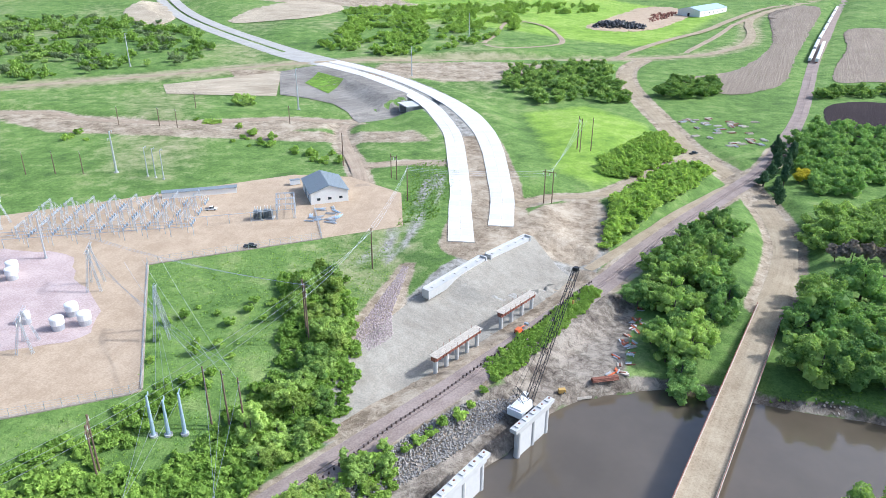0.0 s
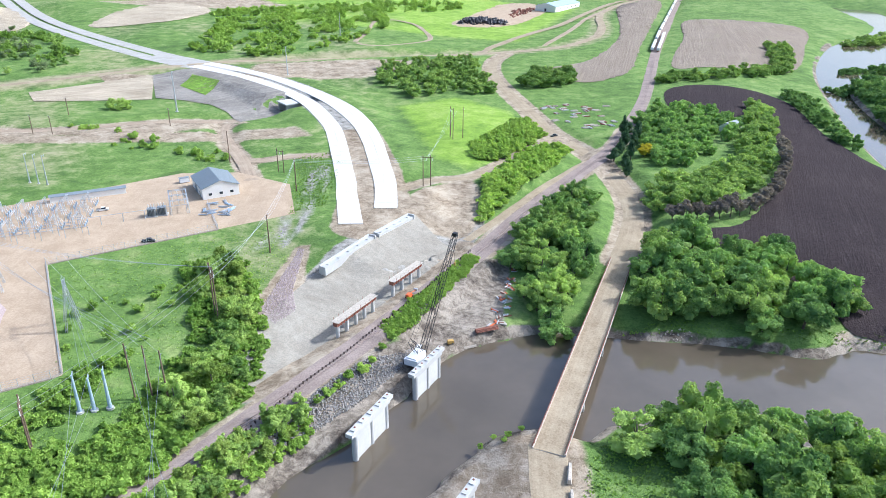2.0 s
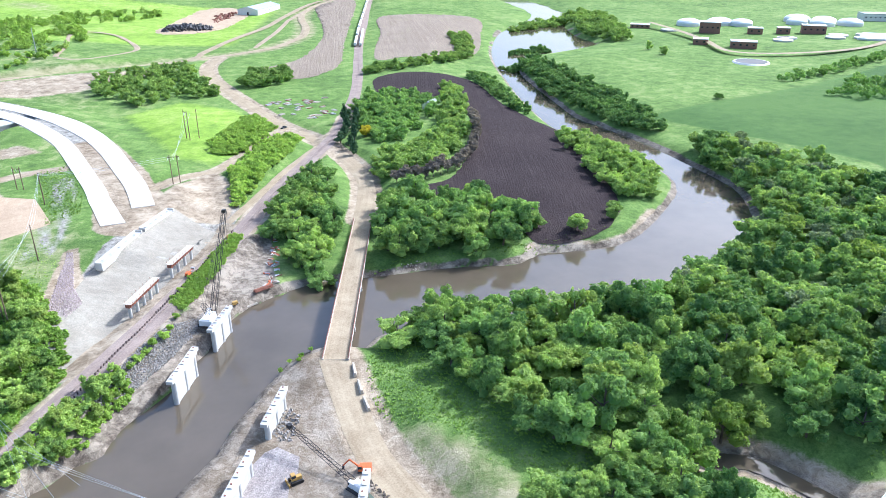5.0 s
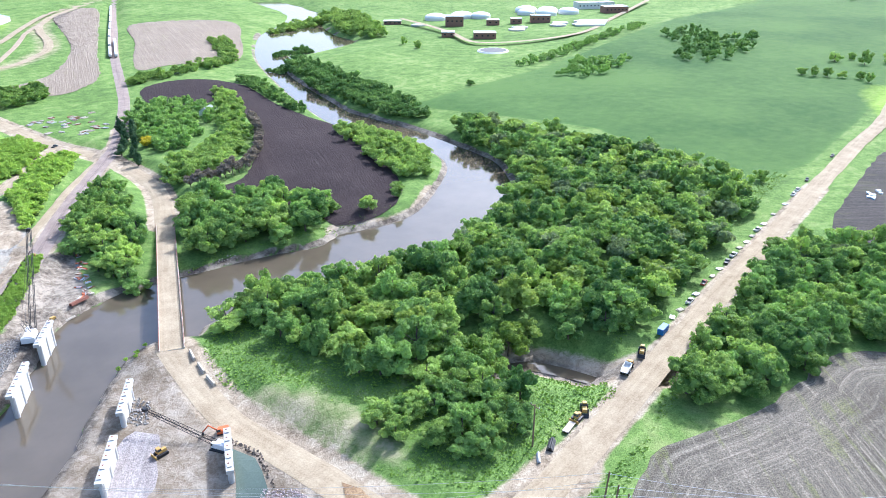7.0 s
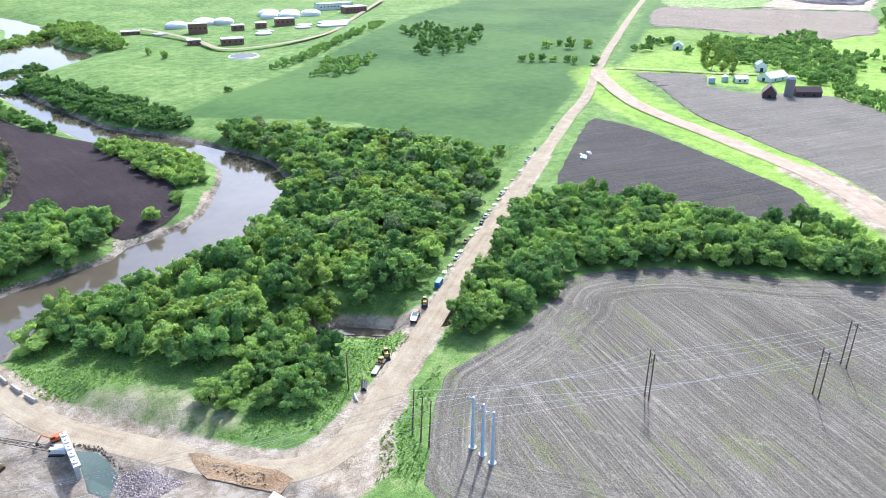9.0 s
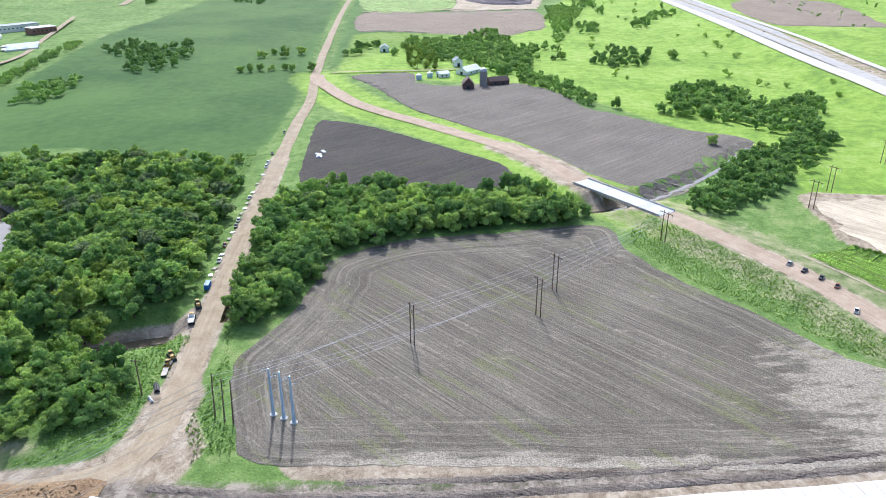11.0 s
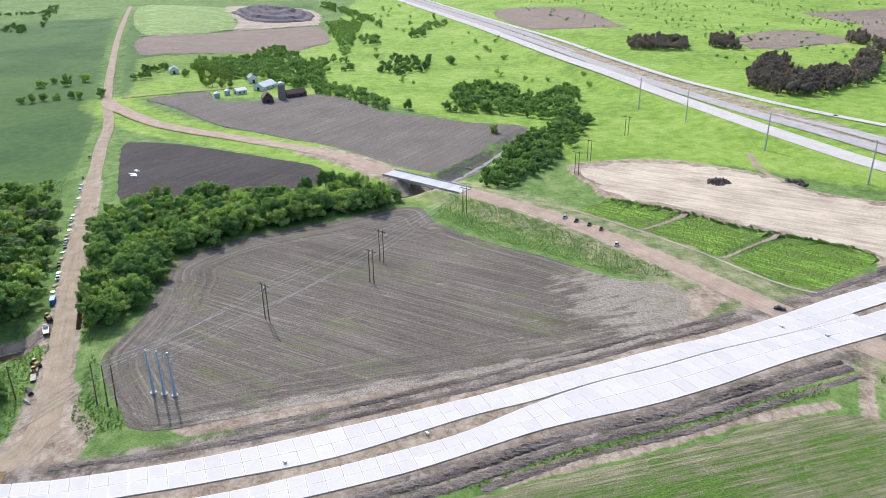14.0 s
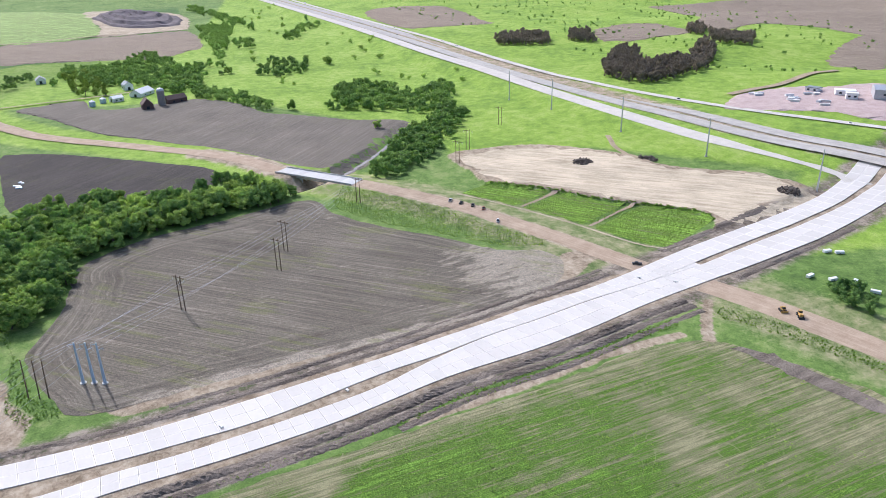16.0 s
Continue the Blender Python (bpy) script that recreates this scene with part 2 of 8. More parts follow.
def water_material():
    m, n, l, b = mat("river_water", 0.06)
    l.new(ramp(n, l, tex(n, l, 0.03, 4), [(0.3, (0.09, 0.072, 0.048)), (0.7, (0.125, 0.1, 0.07))]), b.inputs["Base Color"])
    b.inputs["IOR"].default_value = 1.6
    bump(n, l, b, mathn(n, l, "MULTIPLY_ADD", tex(n, l, 0.35, 3, 0.6, stretch=(35, 1.0, 2.0)), 0.7, mathn(n, l, "MULTIPLY", tex(n, l, 1.6, 2), 0.2)), 0.12, 0.25)
    return m


M_GROUND = ground_material()
M_WATER = water_material()
M_FIELD = soil_material("tilled_soil", (0.108, 0.094, 0.072), (0.235, 0.207, 0.162), 50, 0.85, 0.45, 0.65, 24, True)
M_FIELD_DARK = soil_material("dark_soil", (0.04, 0.03, 0.03), (0.085, 0.066, 0.062), 70, 0.4, 0.0, 0.1)
M_FIELD_GREY = soil_material("grey_soil", (0.145, 0.127, 0.103), (0.24, 0.212, 0.172), -38, 0.8, 0.1, 0.4)
M_FIELD_WEDGE = soil_material("charcoal_soil", (0.062, 0.055, 0.05), (0.11, 0.098, 0.086), -38, 0.8, 0.15, 0.3)
M_FIELD_PALE = soil_material("pale_soil", (0.225, 0.18, 0.135), (0.33, 0.27, 0.205), 75, 0.8, 0.1, 0.3)


def weedy_material(name, green, soil, angle):
    """Weeds standing in wavering rows over bare soil; the cover attribute tells where the soil lies open."""
    m, n, l, b = mat(name, 1.0)
    pos = n.new("ShaderNodeNewGeometry").outputs["Position"]
    rows = tex(n, l, 1.0, 4, 0.7, vec=pos, stretch=(angle, 0.018, 0.5), warp=0.25)
    thin = tex(n, l, 1.0, 3, 0.7, vec=pos, stretch=(angle, 0.05, 1.4), warp=0.2)
    clump = tex(n, l, 0.06, 5, 0.7)
    fine = tex(n, l, 1.7, 4, 0.8)
    f = mathn(n, l, "MULTIPLY_ADD", rows, 0.75, mathn(n, l, "MULTIPLY_ADD", thin, 0.45, mathn(n, l, "MULTIPLY_ADD", clump, 0.4, mathn(n, l, "MULTIPLY_ADD", fine, 0.3, -0.43))))
    f = mathn(n, l, "MULTIPLY_ADD", attr(n, "bare"), -0.21, f)
    c = ramp(n, l, f, [(0.26, tuple(1.25 * a for a in soil)), (0.33, tuple(0.8 * a for a in soil)), (0.4, tuple(0.45 * a + 0.5 * d for a, d in zip(green, soil))), (0.46, tuple(0.75 * a for a in green)), (0.54, green), (0.64, tuple(1.6 * a for a in green))])
    c = mixc(n, l, 0.55, c, ramp(n, l, fine, [(0.4, (0.5, 0.52, 0.5)), (0.5, (0.95, 0.95, 0.95)), (0.6, (1.5, 1.45, 1.4))]), "MULTIPLY")
    arcs = tex(n, l, 0.05, 1, 0.4, vec=pos, warp=0.3)
    cut = mathn(n, l, "MULTIPLY_ADD", mathn(n, l, "ABSOLUTE", mathn(n, l, "SUBTRACT", mathn(n, l, "FRACT", mathn(n, l, "MULTIPLY", arcs, 7.0)), 0.5)), -16.0, 1.0, clamp=True)
    cut = mathn(n, l, "MULTIPLY", cut, mathn(n, l, "MULTIPLY", attr(n, "bare"), ramp(n, l, clump, [(0.48, (0, 0, 0)), (0.56, (1, 1, 1))])))
    c = mixc(n, l, mathn(n, l, "MULTIPLY", cut, 0.7), c, tuple(1.3 * a for a in soil))
    l.new(c, b.inputs["Base Color"])
    b.inputs["Specular IOR Level"].default_value = 0.1
    bump(n, l, b, mathn(n, l, "ADD", f, fine), 1.0, 0.6)
    return m


def graded_material(name, dark, lite, angle, wheel=0.45, grit=0.55):
    """Bare graded ground: long scrapes one way, wheel lines, crumbs and damp spots."""
    m, n, l, b = mat(name, 1.0)
    pos = n.new("ShaderNodeNewGeometry").outputs["Position"]
    scrape = tex(n, l, 1.0, 5, 0.7, vec=pos, stretch=(angle, 0.03, 0.3), warp=0.3)
    blot, fine = tex(n, l, 0.03, 5, 0.65), tex(n, l, 1.6, 4, 0.8)
    f = mathn(n, l, "MULTIPLY_ADD", scrape, 0.45, mathn(n, l, "MULTIPLY_ADD", blot, 0.35, mathn(n, l, "MULTIPLY", fine, 0.2)))
    c = ramp(n, l, f, [(0.4, dark), (0.49, tuple((a + d) / 2 for a, d in zip(dark, lite))), (0.58, lite)])
    thin = tex(n, l, 1.0, 1, 0.4, vec=pos, stretch=(angle, 0.012, 0.12), warp=0.2)
    cut = mathn(n, l, "MULTIPLY_ADD", mathn(n, l, "ABSOLUTE", mathn(n, l, "SUBTRACT", mathn(n, l, "FRACT", mathn(n, l, "MULTIPLY", thin, 6.0)), 0.5)), -14.0, 1.0, clamp=True)
    c = mixc(n, l, mathn(n, l, "MULTIPLY", cut, wheel), c, tuple(0.55 * a for a in lite))
    c = mixc(n, l, grit, c, ramp(n, l, fine, [(0.4, (0.6, 0.6, 0.6)), (0.5, (0.97, 0.97, 0.97)), (0.6, (1.3, 1.28, 1.25))]), "MULTIPLY")
    l.new(c, b.inputs["Base Color"])
    b.inputs["Specular IOR Level"].default_value = 0.1
    bump(n, l, b, mathn(n, l, "ADD", f, fine), 0.35 + grit, 0.4 * grit + 0.1)
    return m


M_STUBBLE = weedy_material("weedy_stubble", (0.14, 0.25, 0.04), (0.29, 0.275, 0.155), -84)
M_GRADED = graded_material("cream_graded_earth", (0.37, 0.305, 0.21), (0.66, 0.565, 0.41), 48, 0.1, 0.3)
M_GREYEARTH = graded_material("grey_graded_earth", (0.19, 0.17, 0.145), (0.34, 0.31, 0.265), 40)
M_SANDY = graded_material("sandy_bare_earth", (0.34, 0.28, 0.195), (0.54, 0.455, 0.33), 20)
M_SLOPE = graded_material("grey_tan_gravel_slope", (0.28, 0.25, 0.2), (0.375, 0.34, 0.275), -28, 0.3, 0.25)
M_ORANGE_EARTH = graded_material("orange_brown_earth", (0.2, 0.125, 0.07), (0.4, 0.28, 0.16), -70)
M_LAVENDER = graded_material("lavender_crushed_stone", (0.27, 0.235, 0.22), (0.42, 0.375, 0.35), 60)
M_CLODS = graded_material("dark_turned_earth", (0.1, 0.082, 0.066), (0.26, 0.22, 0.18), -78)
M_PALE_CROP = weedy_material("pale_young_crop", (0.27, 0.36, 0.13), (0.36, 0.36, 0.2), 40)
M_LUSH = weedy_material("lush_grass", (0.175, 0.29, 0.045), (0.27, 0.25, 0.14), 40)
M_GRAVEL = track_material("pale_gravel", (0.275, 0.212, 0.135), (0.435, 0.355, 0.24), 0.24)
M_BROWN = track_material("brown_track_earth", (0.285, 0.215, 0.15), (0.44, 0.35, 0.25))
M_CLAY = track_material("brown_graded_earth", (0.33, 0.245, 0.168), (0.48, 0.375, 0.27), 0.28)
M_FARPAVE = track_material("dusty_pale_pavement", (0.36, 0.335, 0.295), (0.47, 0.445, 0.4), 0.25)
M_BALLAST = track_material("pinkish_ballast", (0.23, 0.178, 0.148), (0.36, 0.288, 0.245), 0.15)
M_ASPHALT = track_material("worn_asphalt", (0.36, 0.335, 0.295), (0.5, 0.47, 0.42))
M_ROADBED = track_material("pale_concrete_road", (0.49, 0.455, 0.395), (0.62, 0.58, 0.51), 0.2)
M_YARD = track_material("yard_gravel", (0.37, 0.275, 0.18), (0.5, 0.385, 0.265), 0.1)
M_YARD_PINK = track_material("pink_crushed_stone", (0.4, 0.3, 0.27), (0.55, 0.44, 0.4), 0.05)
M_CONCRETE = concrete_material("curing_concrete", (0.66, 0.625, 0.57), (0.75, 0.715, 0.655))
M_SLAB = concrete_material("new_concrete", (0.55, 0.518, 0.465), (0.65, 0.615, 0.555))
M_PIER = concrete_material("pier_concrete", (0.42, 0.41, 0.385), (0.57, 0.56, 0.53))
M_LEAF = leaf_material("leaves_fresh", (0.15, 0.265, 0.06), (0.56, 0.7, 0.19))
M_LEAF_DARK = leaf_material("leaves_deep", (0.105, 0.21, 0.06), (0.4, 0.57, 0.16))
M_SCRUB = leaf_material("scrub_leaves", (0.2, 0.33, 0.055), (0.47, 0.62, 0.13))
M_WEED = leaf_material("weed_leaves", (0.15, 0.26, 0.04), (0.3, 0.44, 0.08))
M_LEAF_PALE = leaf_material("leaves_greyish", (0.15, 0.21, 0.09), (0.4, 0.48, 0.24))
M_LEAF_YELLOW = leaf_material("leaves_yellow", (0.5, 0.45, 0.03), (0.68, 0.6, 0.06))
M_LEAF_LIME = leaf_material("leaves_lime", (0.2, 0.3, 0.05), (0.42, 0.52, 0.13))
M_NEEDLE = leaf_material("needles", (0.06, 0.12, 0.06), (0.13, 0.22, 0.1))
M_LEAF_BROWN = leaf_material("leaves_purple_brown", (0.2, 0.172, 0.145), (0.36, 0.31, 0.26))
M_BARK = simple("bark", (0.12, 0.095, 0.075), 0.9, vary=0.35)
M_WOOD = simple("weathered_pole_wood", (0.17, 0.115, 0.075), 0.85, vary=0.3)
M_STEEL = simple("galvanised_steel", (0.5, 0.52, 0.54), 0.45, 0.5)
M_BLUE_STEEL = simple("pale_blue_grey_painted_steel", (0.42, 0.52, 0.62), 0.4, 0.1)
M_RUST = simple("rusty_steel", (0.23, 0.09, 0.055), 0.8, vary=0.4)
M_BLACK = simple("black_paint", (0.02, 0.02, 0.022), 0.5)
M_WHITE = simple("white_paint", (0.78, 0.78, 0.77), 0.5, vary=0.06)
M_YELLOW = simple("machine_yellow", (0.5, 0.31, 0.08), 0.6)
M_ORANGE = simple("machine_orange", (0.62, 0.13, 0.03), 0.5)
M_REDBRN = simple("red_brown_paint", (0.3, 0.08, 0.05), 0.6)
M_BLUE = simple("blue_paint", (0.03, 0.15, 0.42), 0.45)
M_ROOF = simple("grey_metal_roof", (0.2, 0.23, 0.245), 0.6)
M_CREAM = simple("cream_cladding", (0.75, 0.73, 0.68), 0.6, vary=0.06)
M_BRICK = simple("brown_brick", (0.27, 0.14, 0.1), 0.85)
M_BARN = simple("dark_barn_boards", (0.12, 0.075, 0.065), 0.85, vary=0.25)
M_TYRE = simple("tyre_rubber", (0.025, 0.025, 0.025), 0.9)
M_GLASSY = simple("dark_window_glass", (0.03, 0.04, 0.05), 0.12)
M_ROCK = simple("grey_riprap_rock", (0.28, 0.26, 0.235), 0.9, vary=0.35)
M_ROCK_PINK = simple("pink_quarry_rock", (0.44, 0.36, 0.335), 0.9, vary=0.3)
M_TIMBER = simple("bleached_timber", (0.48, 0.42, 0.34), 0.85, vary=0.25)


# ---- plan helpers ----
def smooth(pts, step=6.0, closed=False):
    """A Catmull-Rom line through the points (any dimension), resampled about every step metres."""
    p = np.array(pts, float)
    p = np.vstack([p[-1:], p, p[:2]]) if closed else np.vstack([2 * p[0] - p[1], p, 2 * p[-1] - p[-2]])
    out = []
    for a, b, c, d in zip(p[:-3], p[1:-2], p[2:-1], p[3:]):
        k = max(1, int(np.linalg.norm((c - b)[:2]) / step))
        t = np.linspace(0, 1, k, endpoint=False)[:, None]
        out.append(0.5 * (2 * b + (c - a) * t + (2 * a - 5 * b + 4 * c - d) * t**2 + (3 * b - a - 3 * c + d) * t**3))
    return np.vstack(out) if closed else np.vstack(out + [p[-2:-1]])


def line_dist(P, line):
    """Distance of points P (n, 2) to a line, and the line's third column at the foot."""
    best, val = np.full(len(P), 1e9), np.zeros(len(P))
    for a, b in zip(line[:-1], line[1:]):
        ab = (b - a)[:2]
        t = np.clip(((P - a[:2]) @ ab) / max(ab @ ab, 1e-9), 0, 1)
        d = np.hypot(*(P - a[:2] - t[:, None] * ab).T)
        near = d < best
        best = np.where(near, d, best)
        if line.shape[1] > 2:
            val = np.where(near, a[2] + t * (b[2] - a[2]), val)
    return best, val


def inside(P, poly):
    x, y = P.T
    r = np.zeros(len(P), bool)
    for (ax, ay), (bx, by) in zip(poly[:, :2], np.roll(poly[:, :2], -1, 0)):
        if ay != by:
            r ^= ((ay > y) != (by > y)) & (x < (bx - ax) * (y - ay) / (by - ay) + ax)
    return r


def depth_in(P, poly):
    """Signed distance to a closed outline: positive inside."""
    d, _ = line_dist(P, np.vstack([poly, poly[:1]])[:, :2])
    return np.where(inside(P, poly), d, -d)


def step01(a, b, x):
    t = np.clip((x - a) / (b - a), 0, 1)
    return t * t * (3 - 2 * t)


def wave(x, y, s, k):
    """A cheap smooth field of hills between -1 and 1."""
    r = np.random.RandomState(k)
    z = 0
    for i in range(5):
        a, ph, q = r.uniform(0, 6.28), r.uniform(0, 6.28), r.uniform(0.6, 1.7) / s
        z = z + np.sin((x * np.cos(a) + y * np.sin(a)) * q * 6.28 + ph)
    return z / 5


# ---- the plan ----
NORTH_BANK = [(-160, 20), (-100, 55), (-70, 79), (-54, 93), (-46, 98.5), (-40, 100.5), (-38, 106), (-34, 111.5), (-27, 119), (-22, 125), (-16, 134), (-8, 146), (-4, 155), (1, 159), (22, 168), (42, 166), (75, 162), (96, 156), (108, 161), (122, 158), (145, 158),
              (174, 176), (203, 202), (213, 232), (213, 254), (206, 277), (202, 306), (206, 334), (221, 393), (240, 453), (265, 526), (297, 596), (346, 678), (394, 728), (460, 820), (500, 1000)]
SOUTH_BANK = [(540, 980), (500, 800), (440, 700), (412, 632), (397, 570), (327, 537), (297, 530), (270, 488), (254, 445), (236, 368), (228, 330), (231, 301), (233, 255), (230, 219), (225, 187), (202, 152), (182, 140),
              (157, 124), (126, 120), (98, 114), (81, 120), (57, 126), (41, 128), (34, 127), (26, 119), (16, 120), (7, 122), (0, 113), (-9, 101), (-18, 87), (-26, 78), (-50, 60), (-100, 35), (-160, 0)]
RIVER = np.vstack([smooth(NORTH_BANK, 6), smooth(SOUTH_BANK, 6)])
WATER_Z = -7.5
CREEK_SIDE = smooth([(352, -226, -1.5), (310, -200, -3), (275, -172, -4), (250, -146, -4.4), (238, -126, -4.4), (236, -100, -4), (240, -60, -3.6), (222, -20, -3.6), (180, 4, -4), (140, 2, -4.4), (118, 8, -4.8)], 6)
CREEK = smooth([(88, 46, -6.2), (96, 42, -6.2), (101, 32, -6.0), (105, 21, -5.6), (113, 14, -5.0)], 3)
ROAD_NORTH = smooth([(53, 205, -2.1), (63, 233, -3), (69, 261, -3.2), (68, 292, -3), (61, 327, -2.6), (50, 356, -1.8), (42, 396, -0.5), (34, 440, 0), (28, 484, 0), (27, 521, 0), (31, 552, 0), (42, 584, 0)], 5)
ROAD_SOUTH = smooth([(18, 113, -2.1), (17.5, 104, -3), (17, 90, -4), (17, 72, -4), (20, 55, -3.6), (23, 38, -2.6), (25, 22, -1.4), (31, 6, -0.5), (45, 0, -0.4), (73, 4, -0.4), (130, 16, 0), (207, 32, 0), (308, 52, 0), (382, 66, 0), (443, 76, 0), (549, 103, 0), (769, 150, 1), (1085, 214, 1), (1600, 310, 0)], 5)
ROAD_FAR = smooth([(-420, 350, 0), (-350, 401, 0.6), (-297, 435, 1.5), (-267, 452, 2.4), (-236, 471, 3.4), (-197, 494, 4.5), (-156, 517, 4.5), (-130, 527, 3.6), (-102, 541, 2), (-64, 554, 0.6), (-15, 571, 0), (30, 586, 0), (60, 599, 0), (92, 620, 0), (114, 649, 0), (133, 683, 0), (149, 747, 0), (158, 808, 0), (180, 882, 0), (240, 992, 0), (400, 1210, 0)], 8)
ROAD_SIDE = smooth([(536, 99, 0), (516, 92, 0), (494, 79, 0), (468, 62, 0), (441, 44, 0), (412, 16, 0), (384, -18, 0.1), (355, -51, 0.4), (326, -82, 1), (296, -105, 1.6), (266, -121.5, 2.2), (224, -159, 2.4), (203, -176, 2), (172, -200, 1), (139, -217, 0.6), (109, -231, 0.4), (80, -243, 0.2), (70, -248, 0)], 5)
ROAD_SIDE_SOUTH = smooth([(46, -262, 0), (28, -270, 0), (12, -276, 0), (-10, -284, -0.5), (-60, -300, -0.5), (-200, -340, 0)], 5)
RAIL = smooth([(-120, 20, -1.5), (-90, 58, -1.5), (-68, 89, -1.5), (-60, 99, -1.5), (-51, 113, -1.5), (-40, 130, -1.5), (-26, 152, -1.5), (-9, 181, -1.5), (8, 211, -1.5), (28, 249, -1.5), (55, 295, -1.5), (75, 328, -1), (91, 365, 0), (118, 440, 0), (166, 601, 0), (214, 746, 0), (276, 934, 0), (420, 1350, 0)], 5)
PATH_RAIL = smooth([(3, 219, -1.6), (17, 242, -1.6), (32, 268, -1.6), (47, 291, -1.6), (60, 310, -2)], 4)
PATH_HILL = smooth([(-23, 262, 1), (-10, 274, 1), (6, 281, 0.5), (23, 305, 0), (41, 335, -1), (52, 352, -1.6)], 4)
HIGHWAY_N = smooth([(-31, 222, 3), (-33, 262, 3), (-42, 305, 3), (-57, 357, 3.4), (-80, 404, 4), (-120, 455, 4.5), (-164, 494, 4.5), (-190, 512, 4.5), (-235, 550, 4.5), (-336, 648, 5), (-415, 740, 5), (-504, 864, 6), (-700, 1150, 8)], 5)
HIGHWAY_S = smooth([(4, 40, -0.4), (8, 20, -0.2), (8.5, -15, 0), (12, -43, 0), (16, -70, 0), (23, -100, 0), (28, -121, 0), (33, -142, 0), (37, -163, 0), (42, -186, 0), (48, -211, 0), (54, -238, 0), (62, -268, 0), (67, -288, 0), (77, -323, 0), (84, -348, 0), (99, -393, 0.6), (126, -453, 1.6), (190, -580, 6)], 5)
INTERSTATE = [smooth(p, 12) for p in (
    [(1950, -200, 8), (1452, -263, 8), (940, -317, 8), (649, -340, 8), (517, -354, 8), (417, -362, 8), (326, -372, 8), (263, -381, 7.5), (213, -390, 7), (177, -405, 6), (149, -417, 4.5), (129, -422, 3), (113, -418, 1.6)],
    [(1950, -240, 8), (1490, -285, 8), (991, -338, 8), (668, -366, 8), (503, -379, 8), (407, -391, 8), (334, -403, 8), (278, -415, 8), (225, -424, 8), (183, -434, 8), (120, -456, 8), (-80, -500, 8)],
    [(1900, -275, 8.5), (1358, -322, 8.5), (973, -360, 8.5), (748, -381, 9), (599, -388, 9), (470, -399, 9), (398, -415, 9), (336, -432, 9), (289, -450, 9), (250, -468, 9), (216, -487, 9), (180, -507, 9), (60, -570, 9)])]
YARD_CORNERS = np.array([(-210, 76), (-115, 116), (-92, 130), (-125, 188), (-89, 211), (-58, 231), (-66, 262), (-90, 276), (-113, 274), (-154, 243), (-194, 214), (-330, 140), (-340, 10)], float)
TRACK_MEADOW = smooth([(-420, 330, 0.5), (-306, 348, 0.5), (-280, 353, 0.5), (-259, 345, 0.5), (-208, 347, 0.3), (-156, 368, -0.5), (-122, 373, -1.5), (-110, 382, -2), (-98, 394, -2.2), (-90, 401, -2.2)], 6)
TRACK_YARD = smooth([(-108, 322, 1.6), (-98, 304, 2), (-90, 286, 2.6), (-82, 266, 3)], 5)
WORK_STRIP = [(-17.1, 155.8), (-3.9, 193.5), (8.3, 204.6), (16.1, 206.3), (13.5, 198.0), (3.9, 177.6), (1.7, 165.7), (-7.1, 157.7)]
TRACK_SHED = smooth([(-120, 366, -1), (-117, 349, 0), (-104, 318, 1.5), (-92, 294, 2), (-73, 301, 2.2), (-50, 302, 2.6)], 6)
FIELD_BIG = [(87, -8), (112, -15), (136, -17), (160, -18), (185, -44), (198, -85), (212, -122), (205, -134), (190, -136), (163, -152), (135, -178), (111, -198), (102, -216), (87, -219), (70, -207), (56, -172), (51, -130), (44, -66), (40, -30), (52, -21), (66, -14)]
FIELD_WEDGE = [(246, 14), (259, 27), (326, 42), (376, 51), (382, 44), (371, 16), (348, -18), (320, -53), (295, -80), (264, -85), (246, -56), (250, -30), (240, -9)]
FIELD_UPPER = [(537, 66), (556, 31), (553, 14), (520, 6), (508, -20), (518, -58), (519, -82), (498, -105), (469, -122), (442, -133), (410, -169), (389, -192), (372, -226), (350, -231), (334, -213), (305, -193), (272, -179), (256, -168), (264, -152), (287, -125), (319, -105), (348, -83), (366, -62), (393, -36), (416, -11), (451, 12), (486, 32), (512, 50)]
FIELD_BLACK = [(136, 455), (171, 468), (202, 437), (194, 369), (193, 326), (196, 300), (186, 262), (171, 215), (157, 181), (134, 163), (109, 165), (108, 185), (88, 212), (67, 220), (79, 228), (102, 233), (134, 280), (158, 339), (175, 405), (148, 382), (124, 399)]
FIELD_FAR = [(160, 532), (205, 660), (250, 787), (346, 751), (310, 650), (246, 532), (186, 530)]
FIELD_SOUTH = [(-14, -62), (-4, -110), (2, -150), (8, -190), (13, -214), (8, -236), (-10, -250), (-60, -268), (-150, -260), (-170, -140), (-120, -50), (-50, -40)]
VERGE_LOW = smooth([(190, -210), (168, -225), (132, -246), (96, -262), (84, -272)], 4)
VERGE_TOP = smooth([(199, -230), (173, -257), (151, -274), (118, -308), (104, -312)], 4)
FIELD_PALE = [(974, 157), (1010, 73), (1065, -43), (1069, -89), (880, -102), (842, -80), (799, -46), (812, 18), (822, 90), (819, 131)]
PAD_RIM = [(262, -228), (268, -258), (259, -291), (231, -317), (211, -330), (182, -339), (166, -355), (152, -375), (139, -383), (119, -386), (104, -387), (100, -365), (93, -325), (90, -303), (104, -312), (118, -308), (151, -274), (173, -257), (199, -230), (224, -229)]
DIRT_PAD = smooth(PAD_RIM, 8, True)
SLOPE = smooth([(-49, 126), (-38, 143), (-28, 157), (-9, 188), (5, 214), (10, 250), (-8, 264), (-17, 240), (-42, 200), (-50, 172), (-54, 158), (-55, 140)], 6, True)
